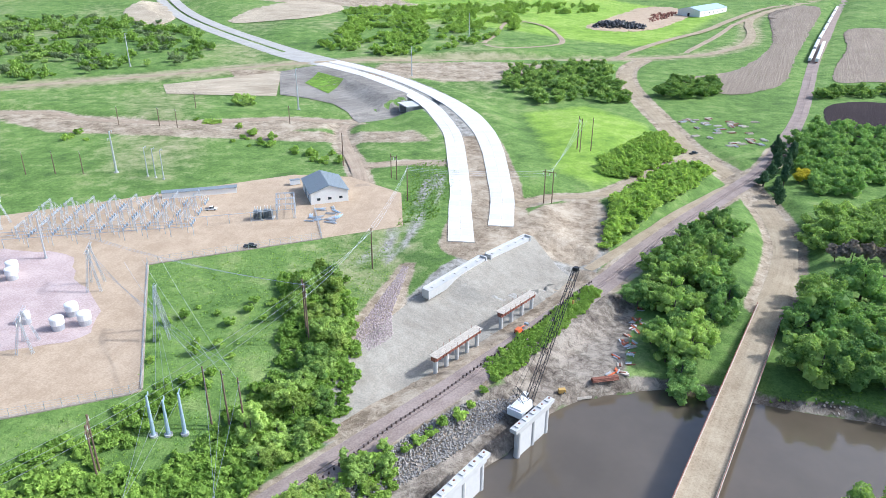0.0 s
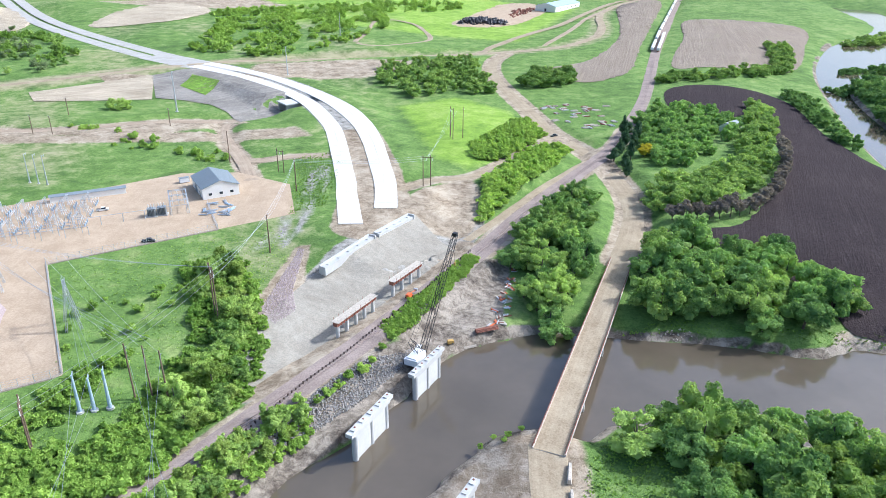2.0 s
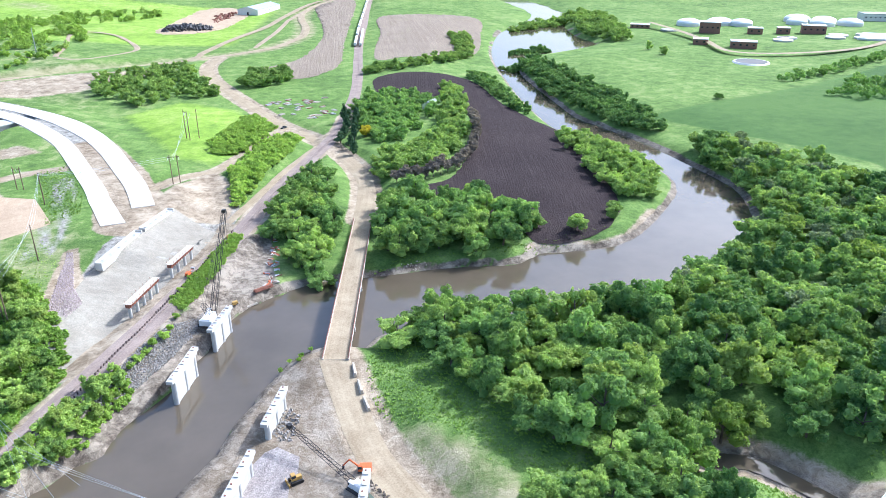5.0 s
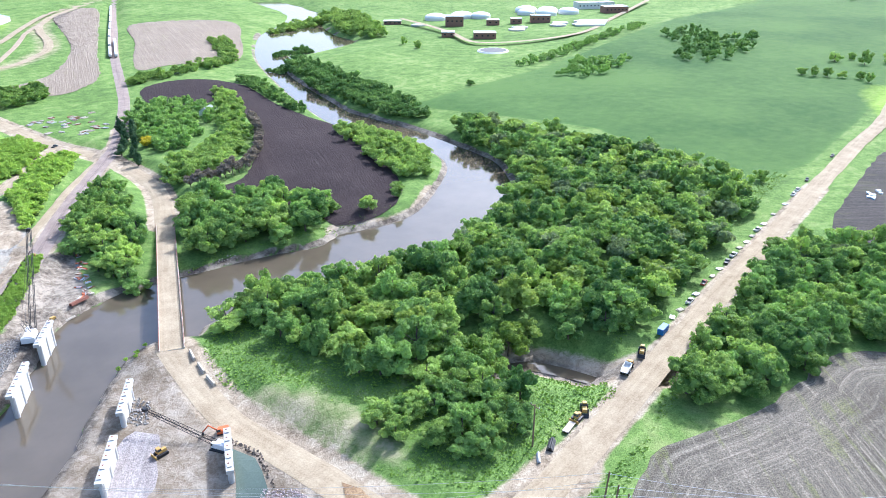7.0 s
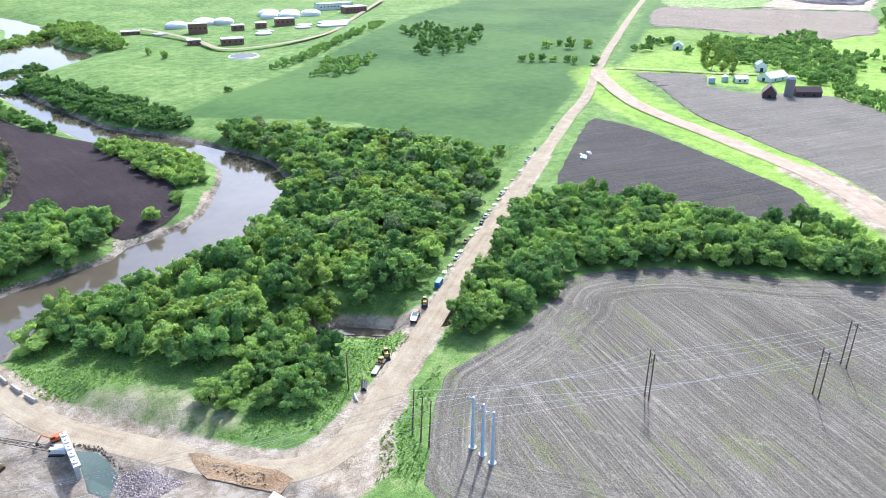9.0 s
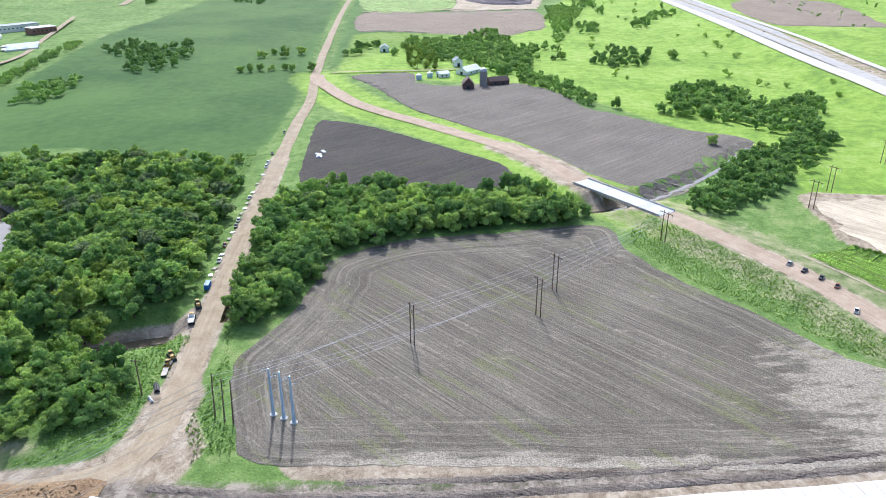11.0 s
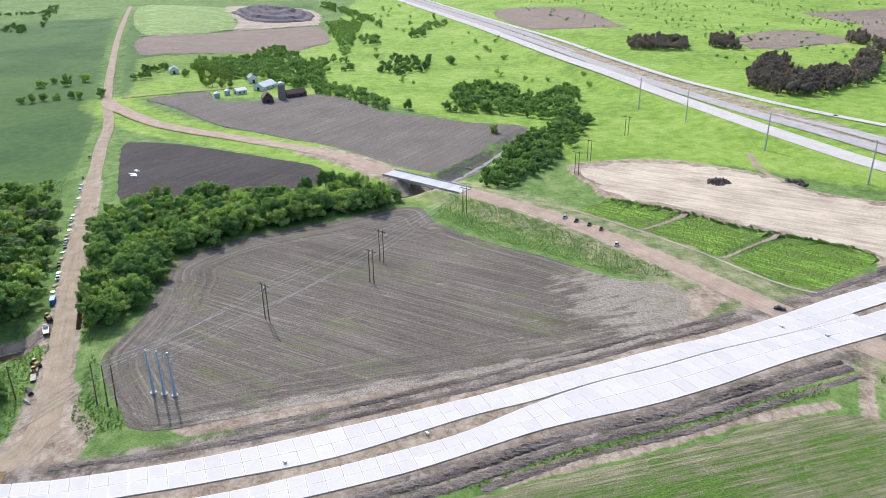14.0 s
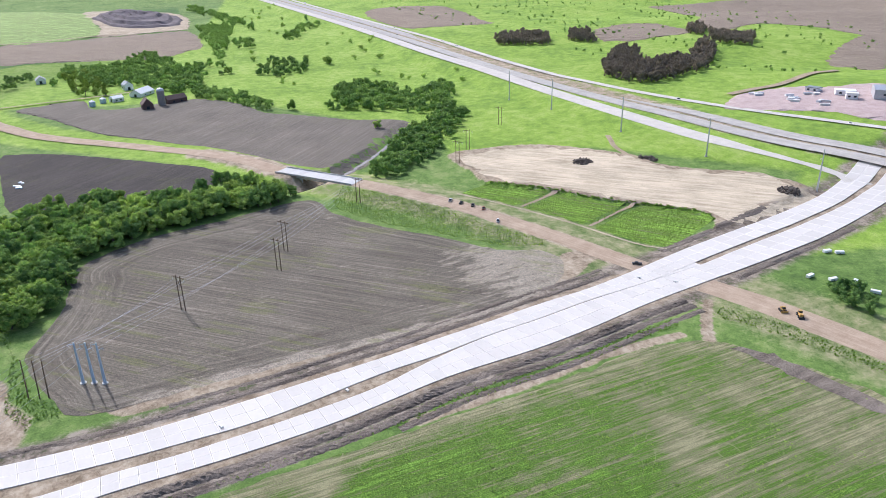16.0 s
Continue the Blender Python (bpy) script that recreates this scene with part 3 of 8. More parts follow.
SITE_N = smooth([(-30, 118), (-20, 138), (-8, 160), (1, 176), (16, 204), (13, 178), (11, 166), (-4, 155), (-13, 141), (-22, 126)], 5, True)
SITE_S = smooth([(-26, 78), (-9, 101), (0, 113), (10, 120), (18, 112), (14, 92), (14, 70), (22, 48), (30, 8), (8, -4), (-20, -10), (-50, 30)], 6, True)
DRY_SPOT = [(22, 84), (30, 79), (38, 68), (43, 52), (44, 30), (36, 26), (28, 42), (22, 60)]


def base_height(P):
    """Height of the land at points (n, 2)."""
    x, y = P.T
    z = 0.5 * wave(x, y, 160, 3) * step01(60, 300, np.hypot(x - 60, y))
    # rolling land beyond
    far = step01(350, 900, np.hypot(x - 60, y - 50))
    z = z + far * (5 * wave(x, y, 700, 5) + 2)
    z = z + 9 * step01(-250, -480, y) * step01(60, 250, x) + 7 * wave(x, y, 300, 8) * step01(-430, -650, y)
    z = z + 5 * step01(380, 560, y) * step01(60, -60, x) + 5 * wave(x, y, 260, 11) * step01(520, 700, y) * step01(120, -50, x)
    # the terrace of the yard and the old meadow round it
    z = z + 2.5 * step01(-30, -75, x) * step01(60, 110, y) * step01(420, 330, y)
    # the green knoll by the highway
    z = z + 3 * np.exp(-((x - 0) / 26) ** 2 - ((y - 350) / 60) ** 2)
    # valley of the river
    d = -depth_in(P, RIVER)
    bank = WATER_Z + 4.2 * (1 - np.exp(-np.clip(d, 0, None) / 5))
    k = step01(14, 62, d)
    z = np.where(d < 0, WATER_Z - 0.25 - np.clip(-d * 0.25, 0, 2), bank * (1 - k) + z * k)
    c, cz = line_dist(P, CREEK)
    z = np.where(c < 14, np.minimum(z, cz - 0.6 + np.clip(c - 3.5, 0, None) * 0.55), z)
    return z


def cut_fill(P, z, line, half, fall):
    d, v = line_dist(P, line)
    k = step01(half + fall, half, d)
    return z * (1 - k) + v * k


def height(P):
    P = np.atleast_2d(np.array(P, float))[:, :2]
    z = base_height(P)
    z = cut_fill(P, z, np.array([(-30, 150, -3.4), (-18, 172, -3.4), (-5, 196, -3)], float), 8, 10)
    k = step01(-6, 2, depth_in(P, SITE_N))
    z = z * (1 - k) + -4.4 * k
    k = step01(-4, 3, depth_in(P, SITE_S))
    z = z * (1 - k) + -4.5 * k * step01(10, 40, P[:, 1]) + -0.5 * k * (1 - step01(10, 40, P[:, 1]))
    z = z + 1.7 * step01(-1.2, 0.6, depth_in(P, DIRT_PAD)) * step01(60, 120, P[:, 0])
    k = step01(-9, 1, depth_in(P, YARD_CORNERS))
    z = z * (1 - k) + 3 * k
    for line, half, fall in ((HIGHWAY_N, 18, 15), (HIGHWAY_S[6:], 16, 8), (ROAD_FAR, 6, 12), (ROAD_NORTH, 5, 8), (ROAD_SOUTH, 6, 9), (ROAD_SIDE, 7, 14), (ROAD_SIDE_SOUTH, 8, 8), (RAIL, 4.5, 6), (PATH_RAIL, 2.5, 4), (PATH_HILL, 3, 8), (TRACK_MEADOW, 4, 10), (TRACK_SHED, 3, 6),
                             (INTERSTATE[0], 9, 25), (INTERSTATE[1], 10, 25), (INTERSTATE[2], 9, 25)):
        z = cut_fill(P, z, line, half, fall)
    c, cz = line_dist(P, CREEK_SIDE)
    z = np.where(c < 12, np.minimum(z, cz + np.clip(c - 3, 0, None) * 0.6), z)
    # the gravel slope falls from the abutments to the column bents
    rel = P - np.array((-28.5, 211.0))
    s, a = rel @ np.array((0.88, -0.47)), rel @ np.array((0.47, 0.88))
    drop = np.clip(2.4 - 0.25 * s, -3.6, None)
    z = np.where((s > -2) & (a > -46) & (a < 30) & (s < 30), np.minimum(z, np.where(z > -1.2, drop, z)), z)
    d = -depth_in(P, RIVER)
    return np.where(d < 0.5, np.minimum(z, WATER_Z + np.clip(d, -8, 0.5) * 0.5), z)


# ---- mesh helpers ----
def mesh_of(name, verts, faces, material, uv=None):
    me = bpy.data.meshes.new(name)
    me.from_pydata(np.asarray(verts, float).tolist(), [], [tuple(f) for f in np.asarray(faces).tolist()] if isinstance(faces, np.ndarray) else faces)
    me.materials.append(material)
    if uv is not None:
        lay = me.uv_layers.new(name="UVMap")
        idx = np.empty(len(me.loops), int)
        me.loops.foreach_get("vertex_index", idx)
        lay.data.foreach_set("uv", np.asarray(uv, float)[idx].ravel())
    me.update()
    return me


def structure(name, me, label, category):
    return tagged(new(name, me), label, category, kind="structure")


def grade_axis(lo, hi, fine, far_lo, far_hi):
    a = list(np.arange(lo, hi + fine / 2, fine))
    for sign, end in ((1, far_hi), (-1, far_lo)):
        s, x = fine, a[-1] if sign > 0 else a[0]
        while sign * (end - x) > 0:
            s = min(s * 1.065, 150)
            x += sign * s
            a.append(x) if sign > 0 else a.insert(0, x)
    return np.array(a)


def cover(P, poly, soft):
    return np.clip(0.5 + depth_in(P, np.array(poly, float)) / soft, 0, 1)


def along(P, line, half, soft):
    return np.clip(0.5 + (half - line_dist(P, line)[0]) / soft, 0, 1)


def build_ground():
    xs, ys = grade_axis(-270, 262, 2.6, -4000, 4500), grade_axis(-310, 540, 2.6, -4000, 4500)
    X, Y = np.meshgrid(xs, ys)
    P = np.c_[X.ravel(), Y.ravel()]
    z = height(P)
    nx, ny = len(xs), len(ys)
    i = (np.arange(ny - 1)[:, None] * nx + np.arange(nx - 1)).ravel()
    me = mesh_of("ground", np.c_[P, z], np.c_[i, i + 1, i + nx + 1, i + nx], M_GROUND)
    x, y = P.T
    covers = {
        "crop": np.maximum(cover(P, [(259, 300), (398, 320), (760, 420), (1300, 500), (1300, 270), (760, 160), (544, 112), (440, 88), (330, 68), (270, 70), (285, 120), (300, 180)], 8), cover(P, [(560, 95), (780, 140), (1100, 205), (1500, 260), (1500, -80), (1100, -90), (800, 0), (700, 60)], 20) * 0.9),
        "pasture": np.maximum(0.62 * along(P, ROAD_SIDE[:78], 30, 20), np.maximum(cover(P, [(1400, -150), (1000, -100), (833, -80), (815, 100), (791, 127), (548, 84), (523, -34), (483, -126), (387, -196), (330, -240), (255, -230), (240, -320), (140, -400), (60, -300), (20, -500), (300, -1600), (2000, -1600), (2500, -300)], 36),
                              np.maximum(0.75 * cover(P, [(-36, 404), (2, 429), (33, 395), (46, 345), (24, 305), (6, 285), (-12, 300), (-24, 350)], 24), 0.9 * cover(P, [(-150, 700), (60, 640), (150, 900), (-100, 1100), (-400, 1000)], 60)))),
        "dry": np.clip(0.26 + 0.34 * wave(x, y, 120, 21), 0, 0.6) * step01(-20, -60, x) + np.maximum(np.maximum(cover(P, DRY_SPOT, 8) * 0.62, np.maximum(0.55 * along(P, ROAD_SIDE[72:117], 26, 16), 0.55 * along(P, ROAD_SIDE_SOUTH, 26, 14))), 0.6 * along(P, ROAD_FAR, 13, 10)),
        "grey": np.maximum(np.maximum(cover(P, SLOPE, 4), 0.9 * cover(P, [(-70, 196), (-50, 206), (-48, 290), (-66, 290), (-62, 240)], 10) * (0.55 + 0.45 * wave(x, y * 0.15, 5, 77))), along(P, HIGHWAY_N[:60], 12.5, 4)),
        "earth": np.maximum.reduce([cover(P, DIRT_PAD, 6), cover(P, SITE_S, 4), 0.4 * cover(P, DRY_SPOT, 10), 0.72 * along(P, CREEK, 8.5, 6), along(P, TRACK_YARD, 5, 5), along(P, HIGHWAY_N[:22], 13, 4), along(P, ROAD_SOUTH[:26], 8, 6), along(P, ROAD_SOUTH[20:70], 5.5, 4), along(P, ROAD_NORTH, 7, 4), along(P, ROAD_SIDE[66:], 6.5, 3), along(P, PATH_HILL, 4, 3), along(P, RAIL[:75], 5.5, 4), along(P, smooth([(-50, 132), (-36, 152), (-24, 172), (-8, 196), (2, 214)], 5), 4.5, 4), cover(P, [(-58, 166), (-52, 158), (-44, 166), (-46, 182), (-48, 206), (-53, 206), (-55, 188)], 3), along(P, TRACK_MEADOW, 5, 8), along(P, TRACK_SHED, 4, 5), 0.8 * cover(P, [(-320, 352), (-200, 352), (-120, 376), (-104, 360), (-150, 330), (-260, 322), (-320, 330)], 14),
                                    cover(P, [(-22, 238), (-14, 262), (6, 280), (12, 252), (4, 222), (-10, 222)], 8), 0.7 * along(P, ROAD_SIDE[52:74], 14, 12), along(P, smooth([(43, -44), (48, -90), (56, -135), (64, -170), (74, -206), (88, -226)], 6), 7.5, 4), cover(P, [(30, 4), (48, -4), (56, -8), (44, -16), (30, -14), (22, -6)], 8), along(P, smooth([(2, -125), (3, -133), (7, -159), (11, -181), (15, -204), (16, -228)], 5), 2.4, 2.5), along(P, smooth([(34, -254), (18, -241), (1, -230), (-14, -215)], 5), 2.2, 3),
                                    0.6 * along(P, INTERSTATE[1][25:], 20, 10), along(P, HIGHWAY_S[5:], 16, 3),
                                    0.9 * cover(P, [(-140, 455), (-60, 470), (10, 535), (-60, 530), (-140, 512)], 16), 0.8 * cover(P, [(-300, 330), (-200, 330), (-80, 350), (-66, 330), (-120, 322), (-250, 310)], 10),
                                    cover(P, [(-235, 470), (-160, 480), (-150, 460), (-210, 440)], 4), 0.8 * cover(P, [(-420, 850), (-250, 800), (-180, 860), (-300, 980)], 40), 0.75 * along(P, smooth([(108, 161), (122, 157), (145, 156), (172, 174)], 4), 6, 4)]),
        "mud": np.maximum.reduce([cover(P, SITE_N, 4), 0.85 * cover(P, WORK_STRIP, 3), 0.53 * cover(P, SITE_S, 4), 0.62 * np.minimum(along(P, HIGHWAY_S[5:], 25, 10), 1 - along(P, HIGHWAY_S[5:], 13, 3)), 0.85 * along(P, CREEK, 4.5, 3), cover(P, [(-52, 96), (-44, 112), (-34, 132), (-24, 148), (-14, 158), (-8, 152), (-20, 134), (-30, 116), (-40, 106)], 4) * 0.9, np.clip(0.5 + (1.6 - np.abs(depth_in(P, RIVER) + 1.0)) / 2, 0, 1)]),
    }
    for name, v in covers.items():
        a = me.attributes.new(name, "FLOAT", "POINT")
        a.data.foreach_set("value", np.clip(v, 0, 1).astype(np.float32))
    me.polygons.foreach_set("use_smooth", np.ones(len(me.polygons), bool))
    return structure("ground", me, "rolling green meadow and pasture with bare earth round the works", "ground")


build_ground()


def far_lift(P):
    """The land is coarser far off: lay sheets a little higher there."""
    out = np.maximum.reduce([P[:, 0] - 262, -270 - P[:, 0], P[:, 1] - 540, -310 - P[:, 1], 0 * P[:, 0]])
    return 0.75 * step01(0, 260, out)


def ribbon(name, line, widths, material, lift=0.1, rag=0.0, across=6, label="", category="road", seed=1, shift=0.0):
    """A road laid along a line of x, y, z; widths: one, or at both ends."""
    r = np.random.RandomState(seed)
    w = np.linspace(widths[0], widths[-1], len(line))
    t = np.gradient(line[:, :2], axis=0)
    t /= np.linalg.norm(t, axis=1)[:, None]
    nrm = np.c_[-t[:, 1], t[:, 0]]
    s = np.r_[0, np.cumsum(np.hypot(*np.diff(line[:, :2], axis=0).T))]
    k = np.ones(3) / 3
    jit = [np.convolve(r.uniform(-rag, rag, len(line) + 2), k, "valid") for _ in range(2)]
    V, UV = [], []
    for j in range(across + 1):
        u = (j / across - 0.5) * w + shift
        u = u + (jit[0] if j == 0 else jit[1] if j == across else 0)
        V.append(np.c_[line[:, :2] + nrm * u[:, None], line[:, 2] + lift + far_lift(line) - (0.06 if j in (0, across) else 0)])
        UV.append(np.c_[u, s])
    n = len(line)
    V, UV = np.vstack(V), np.vstack(UV)
    i = (np.arange(across)[:, None] * n + np.arange(n - 1)).ravel()
    me = mesh_of(name, V, np.c_[i, i + n, i + n + 1, i + 1][:, ::-1], material, UV)
    me.polygons.foreach_set("use_smooth", np.ones(len(me.polygons), bool))
    return structure(name, me, label, category)


def patch(name, outline, material, lift, label, category, cell=8.0, rag=0.6, rounded=True, seed=1, bare=None):
    """A sheet with a ragged outline that lies on the land."""
    r = np.random.RandomState(seed)
    o = smooth(outline, 4, True) if rounded else np.array(outline, float)
    o = o[:, :2] + r.uniform(-rag, rag, (len(o), 2))
    bm = bmesh.new()
    f = bm.faces.new([bm.verts.new((x, y, 0)) for x, y in o])
    bmesh.ops.triangulate(bm, faces=[f])
    (x0, y0), (x1, y1) = o.min(0), o.max(0)
    for axis, lo, hi in ((0, x0, x1), (1, y0, y1)):
        for c in np.arange(lo + cell, hi, cell):
            bmesh.ops.bisect_plane(bm, geom=bm.verts[:] + bm.edges[:] + bm.faces[:], plane_co=(c, c, 0), plane_no=(1, 0, 0) if axis == 0 else (0, 1, 0))
    z = height([(v.co.x, v.co.y) for v in bm.verts])
    z = z + far_lift(np.array([v.co[:2] for v in bm.verts])) * np.array([0.0 if v.is_boundary else 1.0 for v in bm.verts])
    for v, h in zip(bm.verts, z):
        v.co.z = h + lift
    bmesh.ops.recalc_face_normals(bm, faces=bm.faces[:])
    if sum(f.normal.z for f in bm.faces) < 0:
        bmesh.ops.reverse_faces(bm, faces=bm.faces[:])
    me = bpy.data.meshes.new(name)
    bm.to_mesh(me)
    bm.free()
    me.materials.append(material)
    uv = me.uv_layers.new(name="UVMap")
    co = np.array([me.vertices[l.vertex_index].co[:2] for l in me.loops])
    uv.data.foreach_set("uv", co.ravel())
    a = me.attributes.new("edge", "FLOAT", "POINT")
    a.data.foreach_set("value", depth_in(np.array([v.co[:2] for v in me.vertices]), o).astype(np.float32))
    if bare:
        P = np.array([v.co[:2] for v in me.vertices])
        a = me.attributes.new("bare", "FLOAT", "POINT")
        a.data.foreach_set("value", np.clip(bare(P, depth_in(P, o)), 0, 1).astype(np.float32))
    return structure(name, me, label, category)


# water
bm = bmesh.new()
bmesh.ops.create_grid(bm, x_segments=40, y_segments=60, size=1)
me = bpy.data.meshes.new("water")
for v in bm.verts:
    v.co = Vector((190 + 380 * v.co.x, 480 + 560 * v.co.y, WATER_Z))
bm.to_mesh(me)
bm.free()
me.materials.append(M_WATER)
structure("water", me, "calm brown river with muddy banks", "river")

# roads, tracks and railway bed
ribbon("road_north", ROAD_NORTH, (7.5, 8), M_GRAVEL, 0.12, 0.7, label="pale gravel road with wheel tracks")
ribbon("road_south", ROAD_SOUTH, (8, 7.5), M_GRAVEL, 0.12, 0.7, label="pale gravel haul road with wheel tracks", seed=2)
ribbon("road_far", ROAD_FAR, (8, 8), M_GRAVEL, 0.12, 0.7, label="pale gravel country road", seed=3)
ribbon("road_side", ROAD_SIDE, (13, 11), M_CLAY, 0.12, 0.8, label="graded brown earth road", seed=4)
ribbon("road_side_south", ROAD_SIDE_SOUTH, (14, 11), M_CLAY, 0.12, 0.8, label="graded brown earth road", seed=5)
ribbon("creek_water", CREEK, (5, 4), M_WATER, -0.25, 0.5, label="shallow dark creek between muddy banks", category="creek", seed=41)
ribbon("creek_side_water", CREEK_SIDE[:int(len(CREEK_SIDE) * 0.55)], (3, 3), M_WATER, 0.25, 0.5, label="narrow creek below the trees", category="creek", seed=42)
ribbon("path_rail", PATH_RAIL, (3.4, 3.4), M_GRAVEL, 0.12, 0.5, label="narrow pale gravel track beside the railway", seed=6)
ribbon("path_hill", PATH_HILL, (4, 4), M_GRAVEL, 0.12, 0.5, label="narrow pale gravel track", seed=7)
ribbon("railway_bed", RAIL, (7.6, 7.6), M_BALLAST, 0.15, 0.3, label="pinkish crushed stone railway ballast", seed=8)
for k, side in enumerate((-7, 7)):
    ribbon(f"highway_far_{k + 1}", HIGHWAY_N[62:], (11, 11), M_FARPAVE, 0.15, 0.2, label="pale paved highway carriageway", shift=side, seed=51 + k)
crossing = smooth([(-222, 536, 4.5), (-196, 515, 4.5), (-168, 496, 4.5), (-146, 480, 4.5)], 5)
ribbon("crossing_pavement", crossing, (24, 22), M_FARPAVE, 0.22, 0.3, label="wide pale paved crossing of highway and country road", seed=53)
for k, line in enumerate(INTERSTATE):
    if k != 1:
        ribbon(f"interstate_lane_{k + 1}", line, ((15, 17), 0, (8, 8))[k], M_ROADBED, 0.15, 0.1, label="new pale concrete outer lane of the interstate", seed=20 + k)
        continue
    for j, side in enumerate((-9.5, 9.5)):
        ribbon(f"interstate_{j + 1}", line, (14.5, 14.5), M_ASPHALT, 0.15, 0.1, label="grey paved interstate carriageway", seed=24 + j, shift=side)


def weed_gaps(P, d):
    """Where the weedy field lies open: along its road side and towards its southern corner."""
    x, y = P.T
    return np.maximum(step01(13, 2, d) * 0.95, step01(-120, -215, y) * 0.5 * step01(-110, -30, x)) + 0.26 * wave(x, y, 46, 5) + 0.08 * wave(x, y, 17, 8) + 0.12 + sum(h * np.exp(-((x - a) ** 2 + (y - b) ** 2) / w ** 2) for a, b, w, h in ((-7, -90, 6, 0.9), (-17, -93, 5, 0.9), (-44, -240, 11, 1.1), (-33, -196, 9, 0.6), (-22, -222, 7, 0.5)))


patch("yard", YARD_CORNERS, M_YARD, 0.1, "tan gravel yard of the substation", "yard", 12, 0.0, False)
patch("field_1", FIELD_BIG, M_FIELD, 0.08, "tilled grey brown field with planting rows", "field", 4.0,
      bare=lambda P, d: np.maximum(step01(9, 0, d) * step01(-30, -60, P[:, 1]) * step01(120, 90, P[:, 0]) * 0.85, np.maximum(step01(60, 15, np.hypot(P[:, 0] - 92, P[:, 1] + 206)) * 0.7, 0.1 + 0.16 * wave(P[:, 0], P[:, 1], 70, 9))))
patch("field_7", FIELD_SOUTH, M_STUBBLE, 0.06, "weedy green field with rows of bare soil", "field", 5, 1.0, seed=7, bare=weed_gaps)
for k, (a, b) in enumerate(((0.0, 0.33), (0.36, 0.66), (0.69, 1.0))):
    n0, n1 = (int(f * 60) for f in (a, b))
    low, top = (np.c_[[np.interp(np.linspace(0, 1, 60), np.linspace(0, 1, len(v)), v[:, i]) for i in (0, 1)]].T for v in (VERGE_LOW, VERGE_TOP))
    patch(f"verge_{k + 1}", np.vstack([low[n0:n1], top[n0:n1][::-1]]), M_LUSH, 0.1, "lush grass slope beside the bare pad", "grass", 6, 0.7, False, seed=11 + k)
ribbon("track_meadow", TRACK_MEADOW, (5, 5), M_BROWN, 0.12, 0.8, label="brown earth track through the meadow", seed=31)
ribbon("track_yard", TRACK_YARD, (5, 7), M_BROWN, 0.14, 0.7, label="brown earth track from the meadow to the yard", seed=33)
ribbon("track_shed", TRACK_SHED, (4, 4), M_BROWN, 0.12, 0.6, label="brown earth track behind the shed", seed=32)
patch("field_2", FIELD_WEDGE, M_FIELD_WEDGE, 0.08, "dark tilled field", "field", seed=2)
patch("field_3", FIELD_UPPER, M_FIELD_GREY, 0.08, "grey tilled field below the farm", "field", seed=3)
patch("field_4", FIELD_BLACK, M_FIELD_DARK, 0.25, "black freshly tilled soil between river and trees", "field", 4, seed=4)
patch("field_5", FIELD_FAR, M_FIELD_PALE, 0.3, "pale tilled field beside the railway", "field", 8, seed=5)
patch("field_6", FIELD_PALE, M_FIELD_PALE, 0.1, "pale bare field", "field", 25, 2.0, seed=6)

# bare ground, slopes and tracks beyond the works
patch("embankment_slope", [(-258, 428), (-244, 407), (-178, 414), (-199, 474)], M_SANDY, 0.3, "pale bare embankment slope", "slope", 6, 0.5, False, seed=61)
patch("grey_slope", [(-199, 474), (-176, 490), (-140, 462), (-100, 420), (-97, 395), (-111, 368), (-140, 402), (-158, 412), (-176, 416)], M_GREYEARTH, 0.3, "grey graded slope below the highway", "slope", 5, 0.8, False, seed=62)
patch("green_slope", [(-172, 446), (-171, 470), (-148, 452), (-149, 424)], M_LUSH, 0.5, "fresh green seeded slope", "grass", 5, 0.6, False, seed=63)
ribbon("old_rail_bed", smooth([(-420, 340, 0.6), (-330, 356, 0.6), (-281, 366, 0.5), (-237, 374, 0.3), (-185, 396, 0), (-154, 420, 0)], 6), (5, 5), M_BALLAST, 0.3, 0.4, label="dark ballast of a railway siding", seed=64)
patch("sandy_cut", [(-338, 690), (-341, 775), (-318, 850), (-253, 785), (-262, 712), (-310, 684)], M_SANDY, 0.5, "sandy bare cutting beside the highway", "earth", 14, 2, seed=65)
patch("sandy_cut_west", [(-475, 735), (-487, 815), (-400, 700), (-390, 640), (-430, 673)], M_SANDY, 0.5, "sandy bare cutting beside the highway", "earth", 14, 2, seed=66)
patch("field_8", [(60, 517), (102, 553), (152, 678), (206, 936), (259, 946), (199, 749), (158, 621), (127, 519), (100, 482), (80, 479)], M_FIELD_PALE, 0.25, "pale bare field beside the railway", "field", 9, 1, seed=67)
lane = smooth([(22, 586), (51, 651), (79, 701), (111, 758), (151, 848), (208, 961), (284, 1062)], 8)
ribbon("road_works", np.c_[lane[:, :2], height(lane[:, :2])], (7, 7), M_GRAVEL, 0.2, 0.5, label="pale gravel lane", seed=69)
lane = smooth([(77, 622), (108, 700), (144, 803), (180, 882)], 8)
ribbon("road_works_branch", np.c_[lane[:, :2], height(lane[:, :2])], (5, 5), M_BROWN, 0.2, 0.6, label="brown earth lane through the grass", seed=70)
hill_loop = smooth([(-79, 597), (-56, 588), (-28, 616), (-20, 649), (-38, 719), (-72, 733), (-76, 646)], 6, True)
ribbon("hill_track", np.c_[hill_loop[:, :2], height(hill_loop[:, :2])], (4, 4), M_BROWN, 0.15, 0.8, label="faint earth track round the green hill", seed=70)
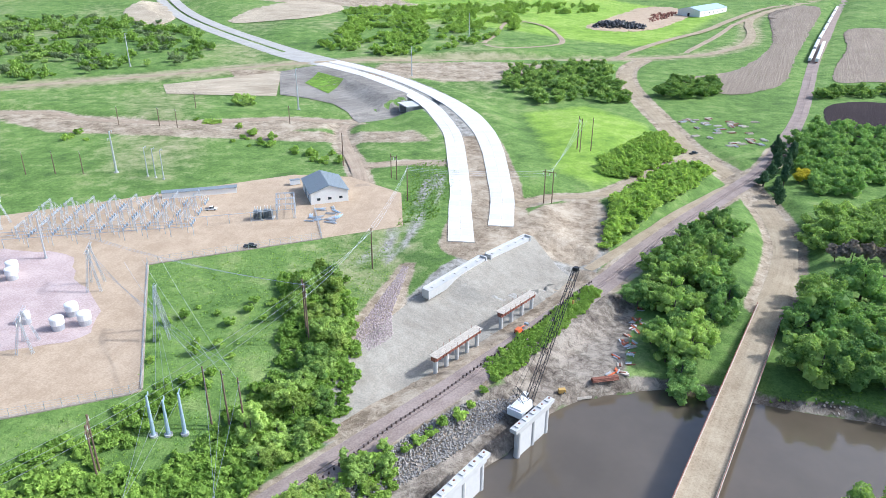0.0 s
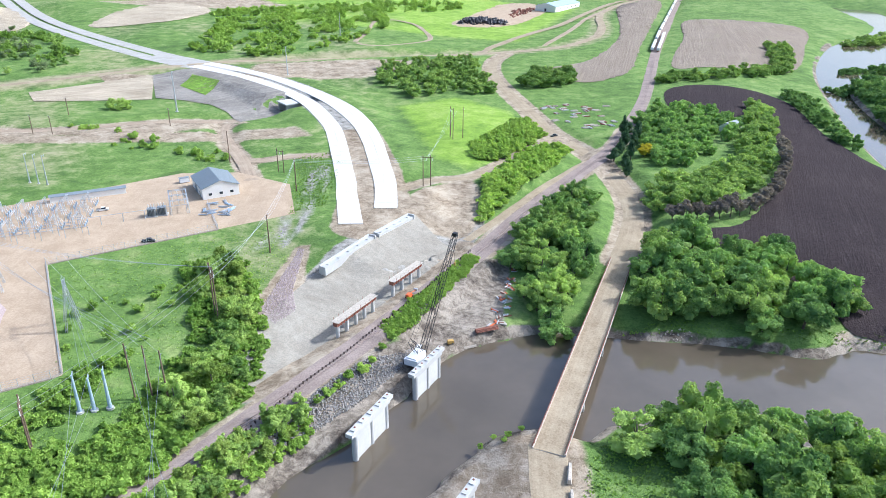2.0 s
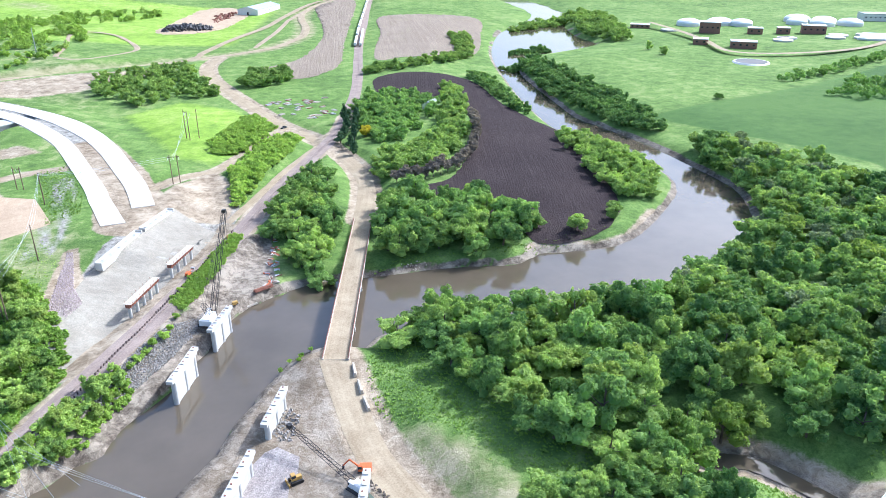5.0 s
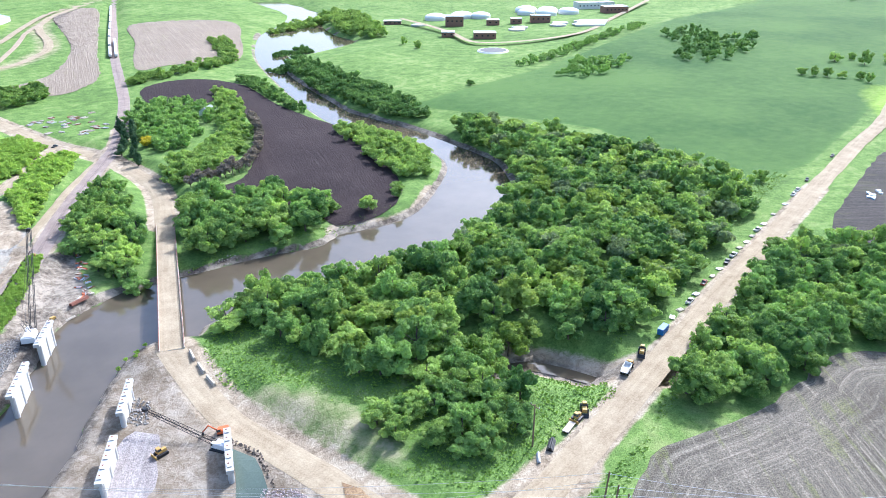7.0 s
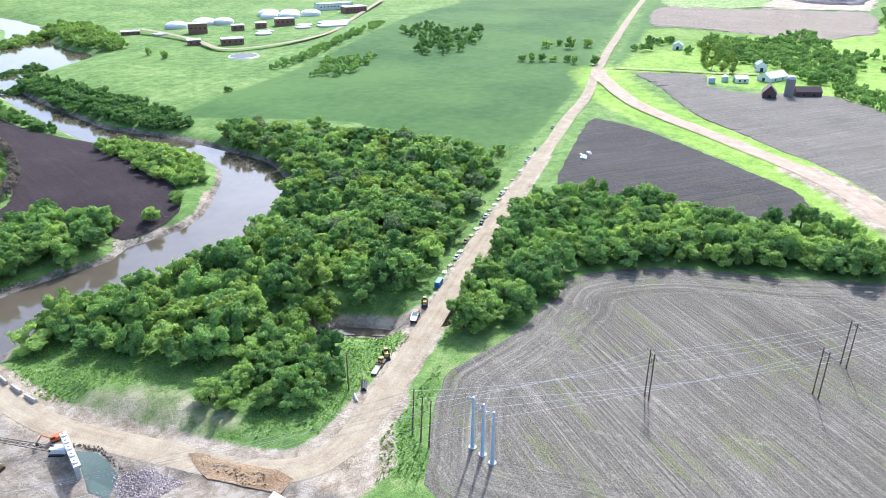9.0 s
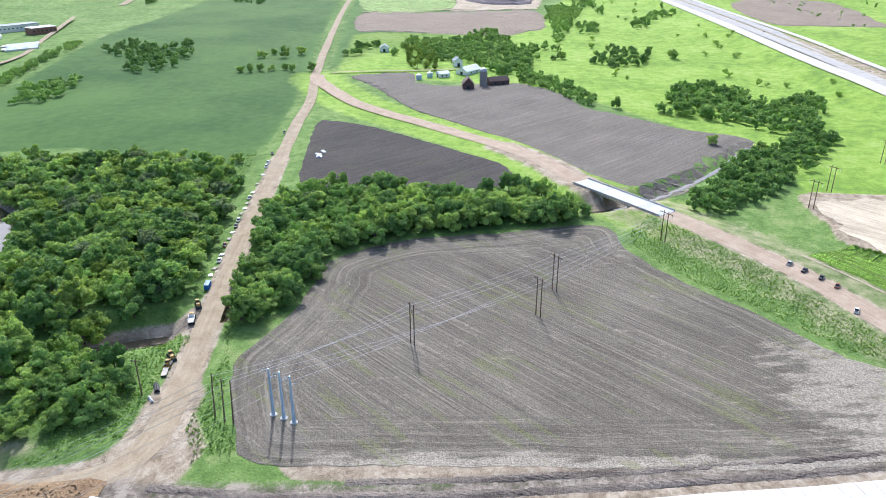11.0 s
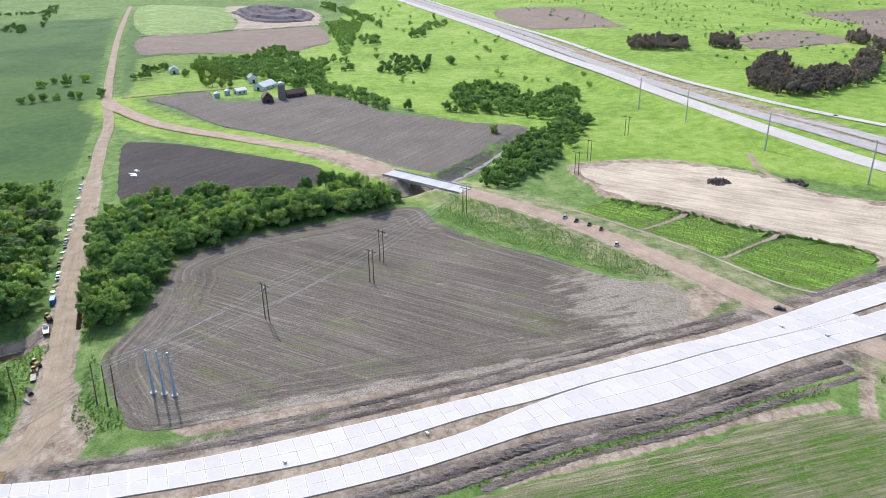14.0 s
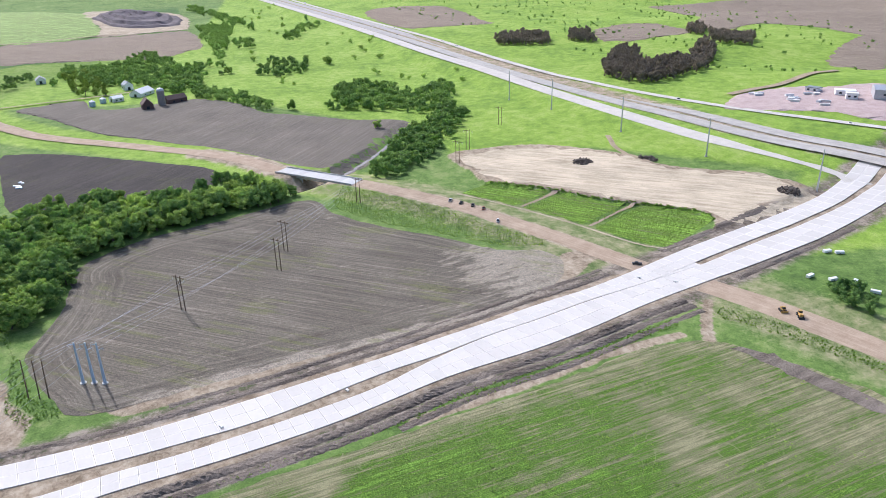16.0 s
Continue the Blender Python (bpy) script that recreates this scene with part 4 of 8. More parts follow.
for k, o in enumerate(([(680, -577), (732, -642), (715, -685), (665, -695), (636, -695), (606, -652), (573, -574), (587, -553), (601, -542)],
                       [(973, -859), (954, -963), (923, -1122), (823, -1232), (516, -886), (534, -844), (612, -869), (645, -814), (620, -739), (669, -724), (753, -797), (900, -843)],
                       [(1154, -396), (1131, -530), (902, -510), (846, -505), (847, -431), (905, -377)], [(505, -834), (508, -886), (367, -719), (383, -688), (401, -681), (444, -735)])):
    patch(f"field_{10 + k}", o, M_FIELD_PALE, 0.15, "pale bare hill field", "field", 22, 2.5, seed=71 + k)
lane = smooth([(256, -343), (243, -338), (229, -333), (198, -330)], 5)
ribbon("pad_path", np.c_[lane[:, :2], height(lane[:, :2])], (3.5, 3.5), M_GRAVEL, 0.3, 0.3, label="narrow pale path down to the bare pad", seed=76)
patch("bare_pad", [(250, -236), (258, -260), (250, -290), (226, -313), (208, -325), (178, -334), (161, -350), (147, -371), (136, -378), (119, -381), (106, -380), (103, -362), (97, -330), (98, -314), (112, -312), (152, -278), (175, -261), (203, -235), (225, -234)], M_GRADED, 0.12, "cream graded bare earth with wheel lines", "earth", 6, 3.2, seed=77)
patch("gravel_slope", [(-53, 128), (-42, 145.5), (-32.5, 160), (-14, 190), (0, 214), (-6, 218), (-15, 233), (-30, 211), (-42, 194), (-50, 172), (-54, 158), (-55, 140)], M_SLOPE, 0.1, "grey gravel slope with score lines below the abutments", "slope", 2.2, 0.4, False, seed=60)
patch("turned_earth", [(2, -238), (-9, -243), (-24, -247), (-48, -256), (-50, -262), (-24, -254), (-4, -248)], M_CLODS, 0.14, "dark turned earth beside the road", "earth", 4, 1.6, seed=79)


def berm(name, line, off, width, tall, material, label, seed):
    """A low ridge of pushed-up earth with a lumpy crest."""
    r = np.random.RandomState(seed)
    line = resample_line(line, 0.9)
    t = np.gradient(line[:, :2], axis=0)
    t /= np.linalg.norm(t, axis=1)[:, None]
    nrm = np.c_[-t[:, 1], t[:, 0]]
    V, m = [], 7
    swell = 0.65 + 0.35 * np.sin(np.arange(len(line)) * 0.11 + seed) * np.sin(np.arange(len(line)) * 0.037)
    for j in range(m):
        f = j / (m - 1) * 2 - 1
        P = line[:, :2] + nrm * (off + f * width / 2 + r.uniform(-0.3, 0.3, len(line)))[:, None]
        V.append(np.c_[P, height(P) - 0.08 + tall * swell * (1 - f * f) * r.uniform(0.55, 1.3, len(line))])
    n = len(line)
    i = (np.arange(m - 1)[:, None] * n + np.arange(n - 1)).ravel()
    structure(name, mesh_of(name, np.vstack(V), np.c_[i, i + n, i + n + 1, i + 1][:, ::-1], material), label, "earth bank")


def resample_line(line, step):
    s = np.r_[0, np.cumsum(np.hypot(*np.diff(line[:, :2], axis=0).T))]
    u = np.arange(0, s[-1], step)
    return np.c_[[np.interp(u, s, line[:, k]) for k in range(3)]].T


EDGE_S = smooth([(-6, -30, 0), (-2, -50, 0), (1, -72, 0), (6, -102, 0), (11, -121, 0), (17, -142, 0), (20, -160, 0), (23, -180, 0), (29, -205, 0), (35, -228, 0), (39, -246, 0)], 4)
EDGE_N = smooth([(27, -8, 0), (28, -40, 0), (34, -82, 0), (42, -123, 0), (47, -144, 0), (52, -167, 0), (58, -191, 0), (63, -214, 0), (68, -232, 0)], 4)
EDGE_E = smooth([(52, -276, 0), (59, -300, 0), (68, -335, 0), (77, -365, 0)], 4)
EDGE_P = smooth([(80, -266, 0), (88, -292, 0), (97, -322, 0), (104, -346, 0)], 4)
for k, (line, off, width, tall) in enumerate(((EDGE_S, -1.5, 4.2, 1.0), (EDGE_S, -6.0, 4.0, 0.7), (EDGE_S[20:], -10.5, 3.5, 0.5), (EDGE_N, 1.5, 3.4, 0.6), (EDGE_N[12:], 6.5, 3.0, 0.5), (EDGE_E, -6, 4.5, 0.8), (EDGE_P, 2, 5, 0.6))):
    berm(f"earth_bank_{k + 1}", line, off, width, tall, M_CLODS, "lumpy bank of dark pushed-up earth along the pavement", 80 + k)

for k, f in enumerate((20, 40)):
    a, b = (np.c_[[np.interp(f / 60, np.linspace(0, 1, len(v)), v[:, i]) for i in (0, 1)]].T[0] for v in (VERGE_LOW, VERGE_TOP))
    q = a + (b - a) * np.linspace(0, 1.08, 14)[:, None]
    ribbon(f"gully_{k + 1}", np.c_[q, height(q)], (1.5, 2.6), M_BROWN, 0.2, 0.8, label="washed-out earth gully down the grass slope", seed=90 + k)
edge_path = VERGE_LOW[:, :2] + np.array((-1.5, 2.6))
ribbon("verge_path", np.c_[edge_path, height(edge_path)], (1.4, 1.4), M_SANDY, 0.3, 0.2, label="pale strip of sand beside the earth road", seed=93)


# ---- trees ----
def part(name, me, parent, label=""):
    ob = new(name, me)
    ob.parent = parent
    if label:
        ob["label"] = label
    return ob


def crown_arrays(seed, radius, tall, base, leaves, size, lobes=9, cone=False):
    """Leaf clumps as small bent triangles round large lobes that carry smaller ones."""
    r = np.random.RandomState(seed)
    big = []
    for i in range(lobes):
        a, q, h = i * 2.4 + r.uniform(-0.4, 0.4), r.uniform(0.1, 0.72) ** 0.7, r.uniform(0.16, 0.8)
        h = min(h, 0.84 - 0.35 * q * q) if not cone else h
        s = (1 - abs(h - 0.45) * 0.9) if not cone else (1 - h) * 0.95 + 0.08
        q *= 0.35 if cone else 1
        big.append((q * radius * s * math.cos(a), q * radius * s * math.sin(a), base + h * (tall - base), radius * s * r.uniform(0.32, 0.5), (tall - base) * r.uniform(0.15, 0.23)))
    big = np.array(big)
    L = []
    for l in big:
        for i in range(8):
            d = r.normal(size=3)
            d[2] = abs(d[2]) * 0.9 + 0.1
            d /= np.linalg.norm(d)
            f = r.uniform(0.26, 0.46)
            L.append((*(l[:3] + d * (l[3], l[3], l[4]) * r.uniform(0.68, 0.98)), l[3] * f, max(l[4] * f, l[3] * f * 0.6)))
    L = np.array(L)
    w = L[:, 3] ** 2
    pick = r.choice(len(L), leaves * 2, p=w / w.sum())
    d = r.normal(size=(leaves * 2, 3))
    d[:, 2] = np.where(r.rand(len(d)) < 0.75, np.abs(d[:, 2]), d[:, 2])
    d /= np.linalg.norm(d, axis=1)[:, None]
    S = L[pick]
    c = S[:, :3] + d * np.c_[S[:, 3], S[:, 3], S[:, 4]] * r.uniform(0.72, 1.2, (len(d), 1))
    depth = np.min([(((c[:, :2] - l[:2]) ** 2).sum(1) / l[3] ** 2 + (c[:, 2] - l[2]) ** 2 / l[4] ** 2) for l in L], axis=0)
    keep = np.where(depth > 0.6)[0][:leaves]
    c, d = c[keep], d[keep]
    nrm = d * 0.65 + r.normal(scale=0.5, size=d.shape) + (0, 0, 0.45)
    nrm /= np.linalg.norm(nrm, axis=1)[:, None]
    t = np.cross(nrm, r.normal(size=nrm.shape))
    t /= np.linalg.norm(t, axis=1)[:, None]
    b = np.cross(nrm, t)
    s = size * r.uniform(0.6, 1.35, (len(c), 1))
    V = np.stack([c - t * s * 0.9 - nrm * s * 0.2, c + b * s, c + t * s * 0.9 - nrm * s * 0.15], 1).reshape(-1, 3)
    F = np.arange(len(V)).reshape(-1, 3)
    # dark heart of the crown, so that no sky shows through everywhere
    hv, hf = [], []
    bm = bmesh.new()
    bmesh.ops.create_icosphere(bm, subdivisions=1, radius=1)
    bm.verts.ensure_lookup_table()
    ball = np.array([v.co[:] for v in bm.verts])
    tri = np.array([[v.index for v in f.verts] for f in bm.faces])
    bm.free()
    for l in big:
        hf.append(tri + len(V) + len(ball) * len(hv))
        hv.append(ball * (l[3] * 0.8, l[3] * 0.8, l[4] * 0.8) * r.uniform(0.85, 1.1, (len(ball), 1)) + l[:3])
    return np.vstack([V] + hv), F, np.vstack(hf)


def trunk_arrays(seed, tall, thick, limbs=4, reach=2.0):
    r = np.random.RandomState(seed)
    V, F = [], []

    def tube(p, q, a, b, n=6, steps=3):
        p, q = np.array(p), np.array(q)
        ax = (q - p) / np.linalg.norm(q - p)
        u = np.cross(ax, (0.3, 0.9, 0.1))
        u /= np.linalg.norm(u)
        v = np.cross(ax, u)
        k = sum(len(x) for x in V)
        rings = []
        for i in range(steps + 1):
            f = i / steps
            c = p + (q - p) * f + (r.normal(scale=0.1, size=3) if 0 < i < steps else 0)
            g = np.arange(n) * 6.283 / n
            rings.append(c + (a + (b - a) * f) * (np.cos(g)[:, None] * u + np.sin(g)[:, None] * v))
        V.append(np.vstack(rings))
        for i in range(steps):
            for j in range(n):
                F.append((k + i * n + j, k + i * n + (j + 1) % n, k + (i + 1) * n + (j + 1) % n, k + (i + 1) * n + j))

    tube((0, 0, -0.6), (r.normal() * 0.25, r.normal() * 0.25, tall * 0.75), thick, thick * 0.3)
    for i in range(limbs):
        h, a = tall * r.uniform(0.25, 0.55), r.uniform(0, 6.28)
        tube((0, 0, h), (reach * math.cos(a), reach * math.sin(a), h + tall * r.uniform(0.15, 0.3)), thick * 0.45, thick * 0.12, 5, 2)
    return np.vstack(V), F


class Kind:
    """A kind of tree: meshes of a trunk and a crown, made once in a few shapes."""

    def __init__(self, name, label, leaf, tall, radius, base, size, leaves, variants, seed, cone=False, category="tree", limbs=4):
        self.name, self.label, self.category, self.leaf = name, label, category, leaf
        self.shapes = []
        for k in range(variants):
            s = seed + k
            V, F, T = crown_arrays(s, radius, tall, base, leaves, size, 11 if not cone else 12, cone)
            crown = mesh_of(name + "_crown", V, F.tolist() + T.tolist(), leaf)
            V2, F2 = trunk_arrays(s, tall, radius * 0.055 + 0.05, limbs, radius * 0.5)
            trunk = mesh_of(name + "_trunk", V2, F2, M_BARK)
            V3, F3, T3 = crown_arrays(s + 500, radius, tall, base, leaves * 2 // 5, size * 1.5, 9 if not cone else 10, cone)
            self.shapes.append((crown, trunk, V3, F3, T3, *crown_arrays(s + 900, radius, tall, base, leaves // 6, size * 1.7, 7 if not cone else 8, cone)))

    def plant(self, x, y, z, scale, turn, k, group, label=""):
        crown, trunk = self.shapes[k % len(self.shapes)][:2]
        e = tagged(new(self.name), label or self.label, self.category, group)
        e.matrix_world = Matrix.LocRotScale((x, y, z), Euler((0, 0, turn)), (scale, scale, scale * (0.8 + 0.4 * ((k * 0.37) % 1))))
        part("trunk", trunk, e)
        part("crown", crown, e)
        return e


def tree_spots(outline, gap, seed, jitter=0.42):
    """Uneven spots on a slightly shaken grid inside an outline."""
    r = np.random.RandomState(seed)
    o = np.array(outline, float)
    (x0, y0), (x1, y1) = o.min(0), o.max(0)
    gx, gy = np.meshgrid(np.arange(x0, x1 + gap, gap), np.arange(y0, y1 + gap, gap * 0.9))
    gx = gx + (np.arange(gx.shape[0]) % 2 * gap / 2)[:, None]
    P = np.c_[gx.ravel(), gy.ravel()] + r.uniform(-jitter, jitter, (gx.size, 2)) * gap
    return P[inside(P, o)]


def loose_spots(outline, gap, seed):
    """Spots with an uneven, gappy edge."""
    P = tree_spots(outline, gap, seed, 0.5)
    d = depth_in(P, np.array(outline, float))
    return P[d + gap * 0.9 * (wave(P[:, 0], P[:, 1], gap * 4.5, seed) - 0.15) > 0]


def stand(kind, P, scale, seed, group, label=""):
    """Single trees as things of their own."""
    r = np.random.RandomState(seed)
    for k, ((x, y), z) in enumerate(zip(P, height(P))):
        kd = kind[r.randint(len(kind))] if isinstance(kind, (list, tuple)) else kind
        kd.plant(x, y, z - 0.2, r.uniform(*scale), r.uniform(0, 6.28), k, group, label)


def thicket(name, kind, P, scale, seed, label, category="trees", flat=1.0, far=False):
    """Trees too many or too far to count, as one mesh."""
    r = np.random.RandomState(seed)
    VV, FF, TT, n = [], [], [], 0
    for k, ((x, y), z) in enumerate(zip(P, height(P))):
        V, F, T = kind.shapes[r.randint(len(kind.shapes))][5:8] if far else kind.shapes[r.randint(len(kind.shapes))][2:5]
        s, a = r.uniform(*scale), r.uniform(0, 6.28)
        W = V * (s, s, s * flat * r.uniform(0.85, 1.15))
        W = np.c_[W[:, 0] * math.cos(a) - W[:, 1] * math.sin(a) + x, W[:, 0] * math.sin(a) + W[:, 1] * math.cos(a) + y, W[:, 2] + z - 0.4]
        VV.append(W), FF.append(F + n), TT.append(T + n)
        n += len(W)
    if not VV:
        return
    me = mesh_of(name, np.vstack(VV), np.vstack(FF).tolist() + np.vstack(TT).tolist(), kind.leaf)
    tagged(new(name, me), label, category, kind="stuff")


def weeds(name, outline, gap, size, seed, material, label, spread=1.0, keep=None):
    """Low weed tufts: a few splayed blades each, in one mesh."""
    r = np.random.RandomState(seed)
    P = tree_spots(outline, gap, seed, 0.5)
    if keep:
        P = P[keep(P)]
    z = height(P)
    n, k = len(P), 5
    a = r.uniform(0, 6.28, (n, k))
    s = (r.uniform(size[0], size[1], n) * r.choice([0.6, 1.0, 1.5], n))[:, None]
    c = np.c_[P, z][:, None, :] + np.stack([np.cos(a) * s * 0.25, np.sin(a) * s * 0.25, 0 * a], -1)
    out = np.stack([np.cos(a) * s * spread, np.sin(a) * s * spread, s * r.uniform(0.5, 1.0, (n, k))], -1)
    side = np.stack([-np.sin(a) * s * 0.55, np.cos(a) * s * 0.55, 0.15 * s + 0 * a], -1)
    V = np.stack([c - side, c + side, c + out], 2).reshape(-1, 3)
    me = mesh_of(name, V, np.arange(len(V)).reshape(-1, 3), material)
    tagged(new(name, me), label, "weeds", kind="stuff")


BROAD = Kind("broadleaf_tree", "leafy green riverside tree with a rounded crown", M_LEAF, 9.0, 5.6, 0.3, 0.35, 3000, 6, 100)
DEEP = Kind("dense_tree", "dense dark green riverside tree", M_LEAF_DARK, 9.0, 5.2, 0.3, 0.35, 3000, 5, 200)
PALE = Kind("willow_tree", "pale greyish green willow tree", M_LEAF_PALE, 8.5, 4.4, 0.4, 0.38, 2200, 2, 300)
SPRUCE = Kind("spruce_tree", "dark blue-green spruce tree", M_NEEDLE, 10, 7.0, 0.4, 0.36, 1500, 2, 400, True, limbs=2)
GOLD = Kind("golden_tree", "bright yellow leaved ornamental tree beside spruces", M_LEAF_YELLOW, 7, 3.4, 0.6, 0.38, 1500, 1, 450)
PURPLE = Kind("purple_tree", "purple brown young tree along the field", M_LEAF_BROWN, 7, 2.6, 1.0, 0.36, 1200, 2, 470)
LIME = Kind("lime_green_tree", "yellow green leafy tree beside the farm", M_LEAF_LIME, 8.5, 5.0, 0.3, 0.42, 2000, 2, 350)
BUSH = Kind("bush", "bright green leafy bush among the grass", M_SCRUB, 2.8, 1.9, 0.1, 0.3, 620, 4, 500, category="bush", limbs=3)

WOOD = [(44, 104), (50, 122), (80, 116), (98, 110), (126, 116), (157, 120), (182, 136), (203, 148), (225, 180), (232, 214), (238, 240), (262, 238), (276, 140), (268, 86), (262, 60), (213, 46), (166, 37), (130, 28), (112, 34), (98, 52), (84, 40), (60, 48), (46, 66)]
spots = tree_spots(WOOD, 8.0, 7)
near = spots[spots[:, 0] < 125]
rest = spots[spots[:, 0] >= 125]
stand([BROAD, BROAD, DEEP, DEEP, LIME], near, (0.7, 1.45), 8, "trees of the wood by the river")
for k, kind in enumerate((BROAD, DEEP, DEEP, BROAD, LIME, DEEP, BROAD, PALE)):
    thicket("far_wood", kind, rest[k::8], (0.72, 1.42), 19 + k, ("dense green", "dark green", "dark green", "dense green", "light green", "dark green", "dense green", "greyish green")[k] + " trees of the wood along the river bend")
stand([BROAD, DEEP], tree_spots([(40, 48), (60, 48), (78, 44), (78, 28), (60, 14), (48, 20), (38, 34)], 6.4, 10), (0.6, 0.95), 11, "trees in the meadow corner")
stand([DEEP, BROAD], tree_spots([(47, 170), (63, 214), (80, 219), (105, 203), (116, 182), (108, 166), (82, 164), (66, 168)], 7.6, 12), (0.85, 1.3), 13, "trees on the north bank")
stand([DEEP, BROAD], tree_spots([(15, 204), (28, 238), (46, 264), (57, 268), (48, 236), (45, 212), (34, 176), (30, 166), (24, 163), (18, 174), (21, 196)], 6.2, 14), (0.65, 1.05), 15, "trees between railway and road")
stand([BROAD, DEEP], tree_spots([(94, -2), (114, 7), (144, 12), (176, 17), (213, 27), (232, 12), (250, -23), (243, -51), (256, -84), (256, -100), (228, -122), (214, -118), (203, -84), (190, -46), (164, -18), (133, -15), (109, -11)], 7.2, 16), (0.8, 1.35), 17, "tree belt beside the tilled field")


# ---- building blocks for things ----
class Shape:
    """Collects boxes, tubes and prisms into one mesh."""

    def __init__(self):
        self.V, self.F, self.n = [], [], 0

    def add(self, V, F):
        V = np.asarray(V, float)
        self.V.append(V)
        self.F += [tuple(i + self.n for i in f) for f in F]
        self.n += len(V)
        return self

    def box(self, c, s, rz=0.0, top=(1, 1), ry=0.0):
        """A box about c of size s; top: how far the upper face is drawn in."""
        x, y, z = (v / 2 for v in s)
        tx, ty = top
        V = np.array([(-x, -y, -z), (x, -y, -z), (x, y, -z), (-x, y, -z), (-x * tx, -y * ty, z), (x * tx, -y * ty, z), (x * tx, y * ty, z), (-x * tx, y * ty, z)])
        m = np.array(Euler((0, radians(ry), radians(rz))).to_matrix())
        return self.add(V @ m.T + c, [(3, 2, 1, 0), (4, 5, 6, 7), (0, 1, 5, 4), (1, 2, 6, 5), (2, 3, 7, 6), (3, 0, 4, 7)])

    def tube(self, p, q, a, b=None, n=8):
        p, q, b = np.array(p, float), np.array(q, float), a if b is None else b
        ax = (q - p) / max(np.linalg.norm(q - p), 1e-6)
        u = np.cross(ax, (0.31, 0.87, 0.17))
        u /= np.linalg.norm(u)
        v = np.cross(ax, u)
        g = np.arange(n) * 2 * math.pi / n
        ring = np.cos(g)[:, None] * u + np.sin(g)[:, None] * v
        F = [(j, (j + 1) % n, n + (j + 1) % n, n + j) for j in range(n)]
        return self.add(np.vstack([p + a * ring, q + b * ring]), F + [tuple(range(n))[::-1], tuple(range(n, 2 * n))])

    def prism(self, prof, p, q, up=(0, 0, 1)):
        """A profile of (side, height) drawn from p to q."""
        p, q = np.array(p, float), np.array(q, float)
        ax = (q - p) / np.linalg.norm(q - p)
        side = np.cross(ax, up)
        side /= np.linalg.norm(side)
        R = np.array([s * side + h * np.array(up) for s, h in prof])
        n = len(prof)
        return self.add(np.vstack([p + R, q + R]), [(j, (j + 1) % n, n + (j + 1) % n, n + j) for j in range(n)] + [tuple(range(n))[::-1], tuple(range(n, 2 * n))])

    def dome(self, c, r, h, n=14, m=4):
        V, F = [], []
        for i in range(m + 1):
            a = i / m * math.pi / 2
            for j in range(n):
                g = j * 2 * math.pi / n
                V.append((c[0] + r * math.cos(a) * math.cos(g), c[1] + r * math.cos(a) * math.sin(g), c[2] + h * math.sin(a)))
        for i in range(m):
            for j in range(n):
                F.append((i * n + j, i * n + (j + 1) % n, (i + 1) * n + (j + 1) % n, (i + 1) * n + j))
        return self.add(V, F)

    def mesh(self, name, material):
        me = mesh_of(name, np.vstack(self.V), self.F, material)
        bm = bmesh.new()
        bm.from_mesh(me)
        bmesh.ops.recalc_face_normals(bm, faces=bm.faces[:])
        bm.to_mesh(me)
        bm.free()
        return me

    def part(self, name, material, parent, label=""):
        return part(name, self.mesh(name, material), parent, label)


def zat(x, y):
    return float(height([(x, y)])[0])


def thing(name, label, category, x, y, turn=0.0, group="", z=None, scale=1.0, true=False):
    e = tagged(new(name), label, category, group)
    e.matrix_world = pose(x, y, zat(x, y) if z is None else z, 0, 0, turn) @ Matrix.Scale(scale / K if true else scale, 4)
    return e


def bearing(p, q):
    return math.degrees(math.atan2(q[1] - p[1], q[0] - p[0]))


def rock_mesh(name, P, size, material, seed, sink=0.25):
    """Broken stones heaped at points of x, y, z, in one mesh."""
    r = np.random.RandomState(seed)
    base = np.array([(1, 0, 0), (-1, 0, 0), (0, 1, 0), (0, -1, 0), (0, 0, 1), (0, 0, -1)], float)
    tri = np.array([(0, 2, 4), (2, 1, 4), (1, 3, 4), (3, 0, 4), (2, 0, 5), (1, 2, 5), (3, 1, 5), (0, 3, 5)])
    V, F = [], []
    for k, p in enumerate(P):
        s = r.uniform(*size)
        q = base * r.uniform(0.6, 1.25, (6, 3)) + r.normal(scale=0.18, size=(6, 3))
        a = r.uniform(0, 6.28)
        m = np.array(Euler((r.uniform(-0.6, 0.6), r.uniform(-0.6, 0.6), a)).to_matrix())
        V.append(q @ m.T * s + p + (0, 0, s * sink))
        F.append(tri + 6 * k)
    return mesh_of(name, np.vstack(V), np.vstack(F), material)


def rocks(name, outline, gap, size, material, seed, label, heap=0.0):
    P = tree_spots(outline, gap, seed)
    z = height(P)
    if heap:
        z = z + heap * step01(0, 6, depth_in(P, np.array(outline, float)))
    tagged(new(name, rock_mesh(name, np.c_[P, z], size, material, seed)), label, "rocks", kind="stuff")


# ---- paved carriageways: every slab is a piece of its own ----
def two_edges(line, a, b, lift):
    t = np.gradient(line[:, :2], axis=0)
    t /= np.linalg.norm(t, axis=1)[:, None]
    n = np.c_[-t[:, 1], t[:, 0]]
    return [np.c_[line[:, :2] + n * o, line[:, 2] + lift] for o in (a, b)]


def resample(line, count):
    s = np.r_[0, np.cumsum(np.linalg.norm(np.diff(line, axis=0), axis=1))]
    u = np.linspace(0, s[-1], count)
    return np.c_[[np.interp(u, s, line[:, k]) for k in range(line.shape[1])]].T


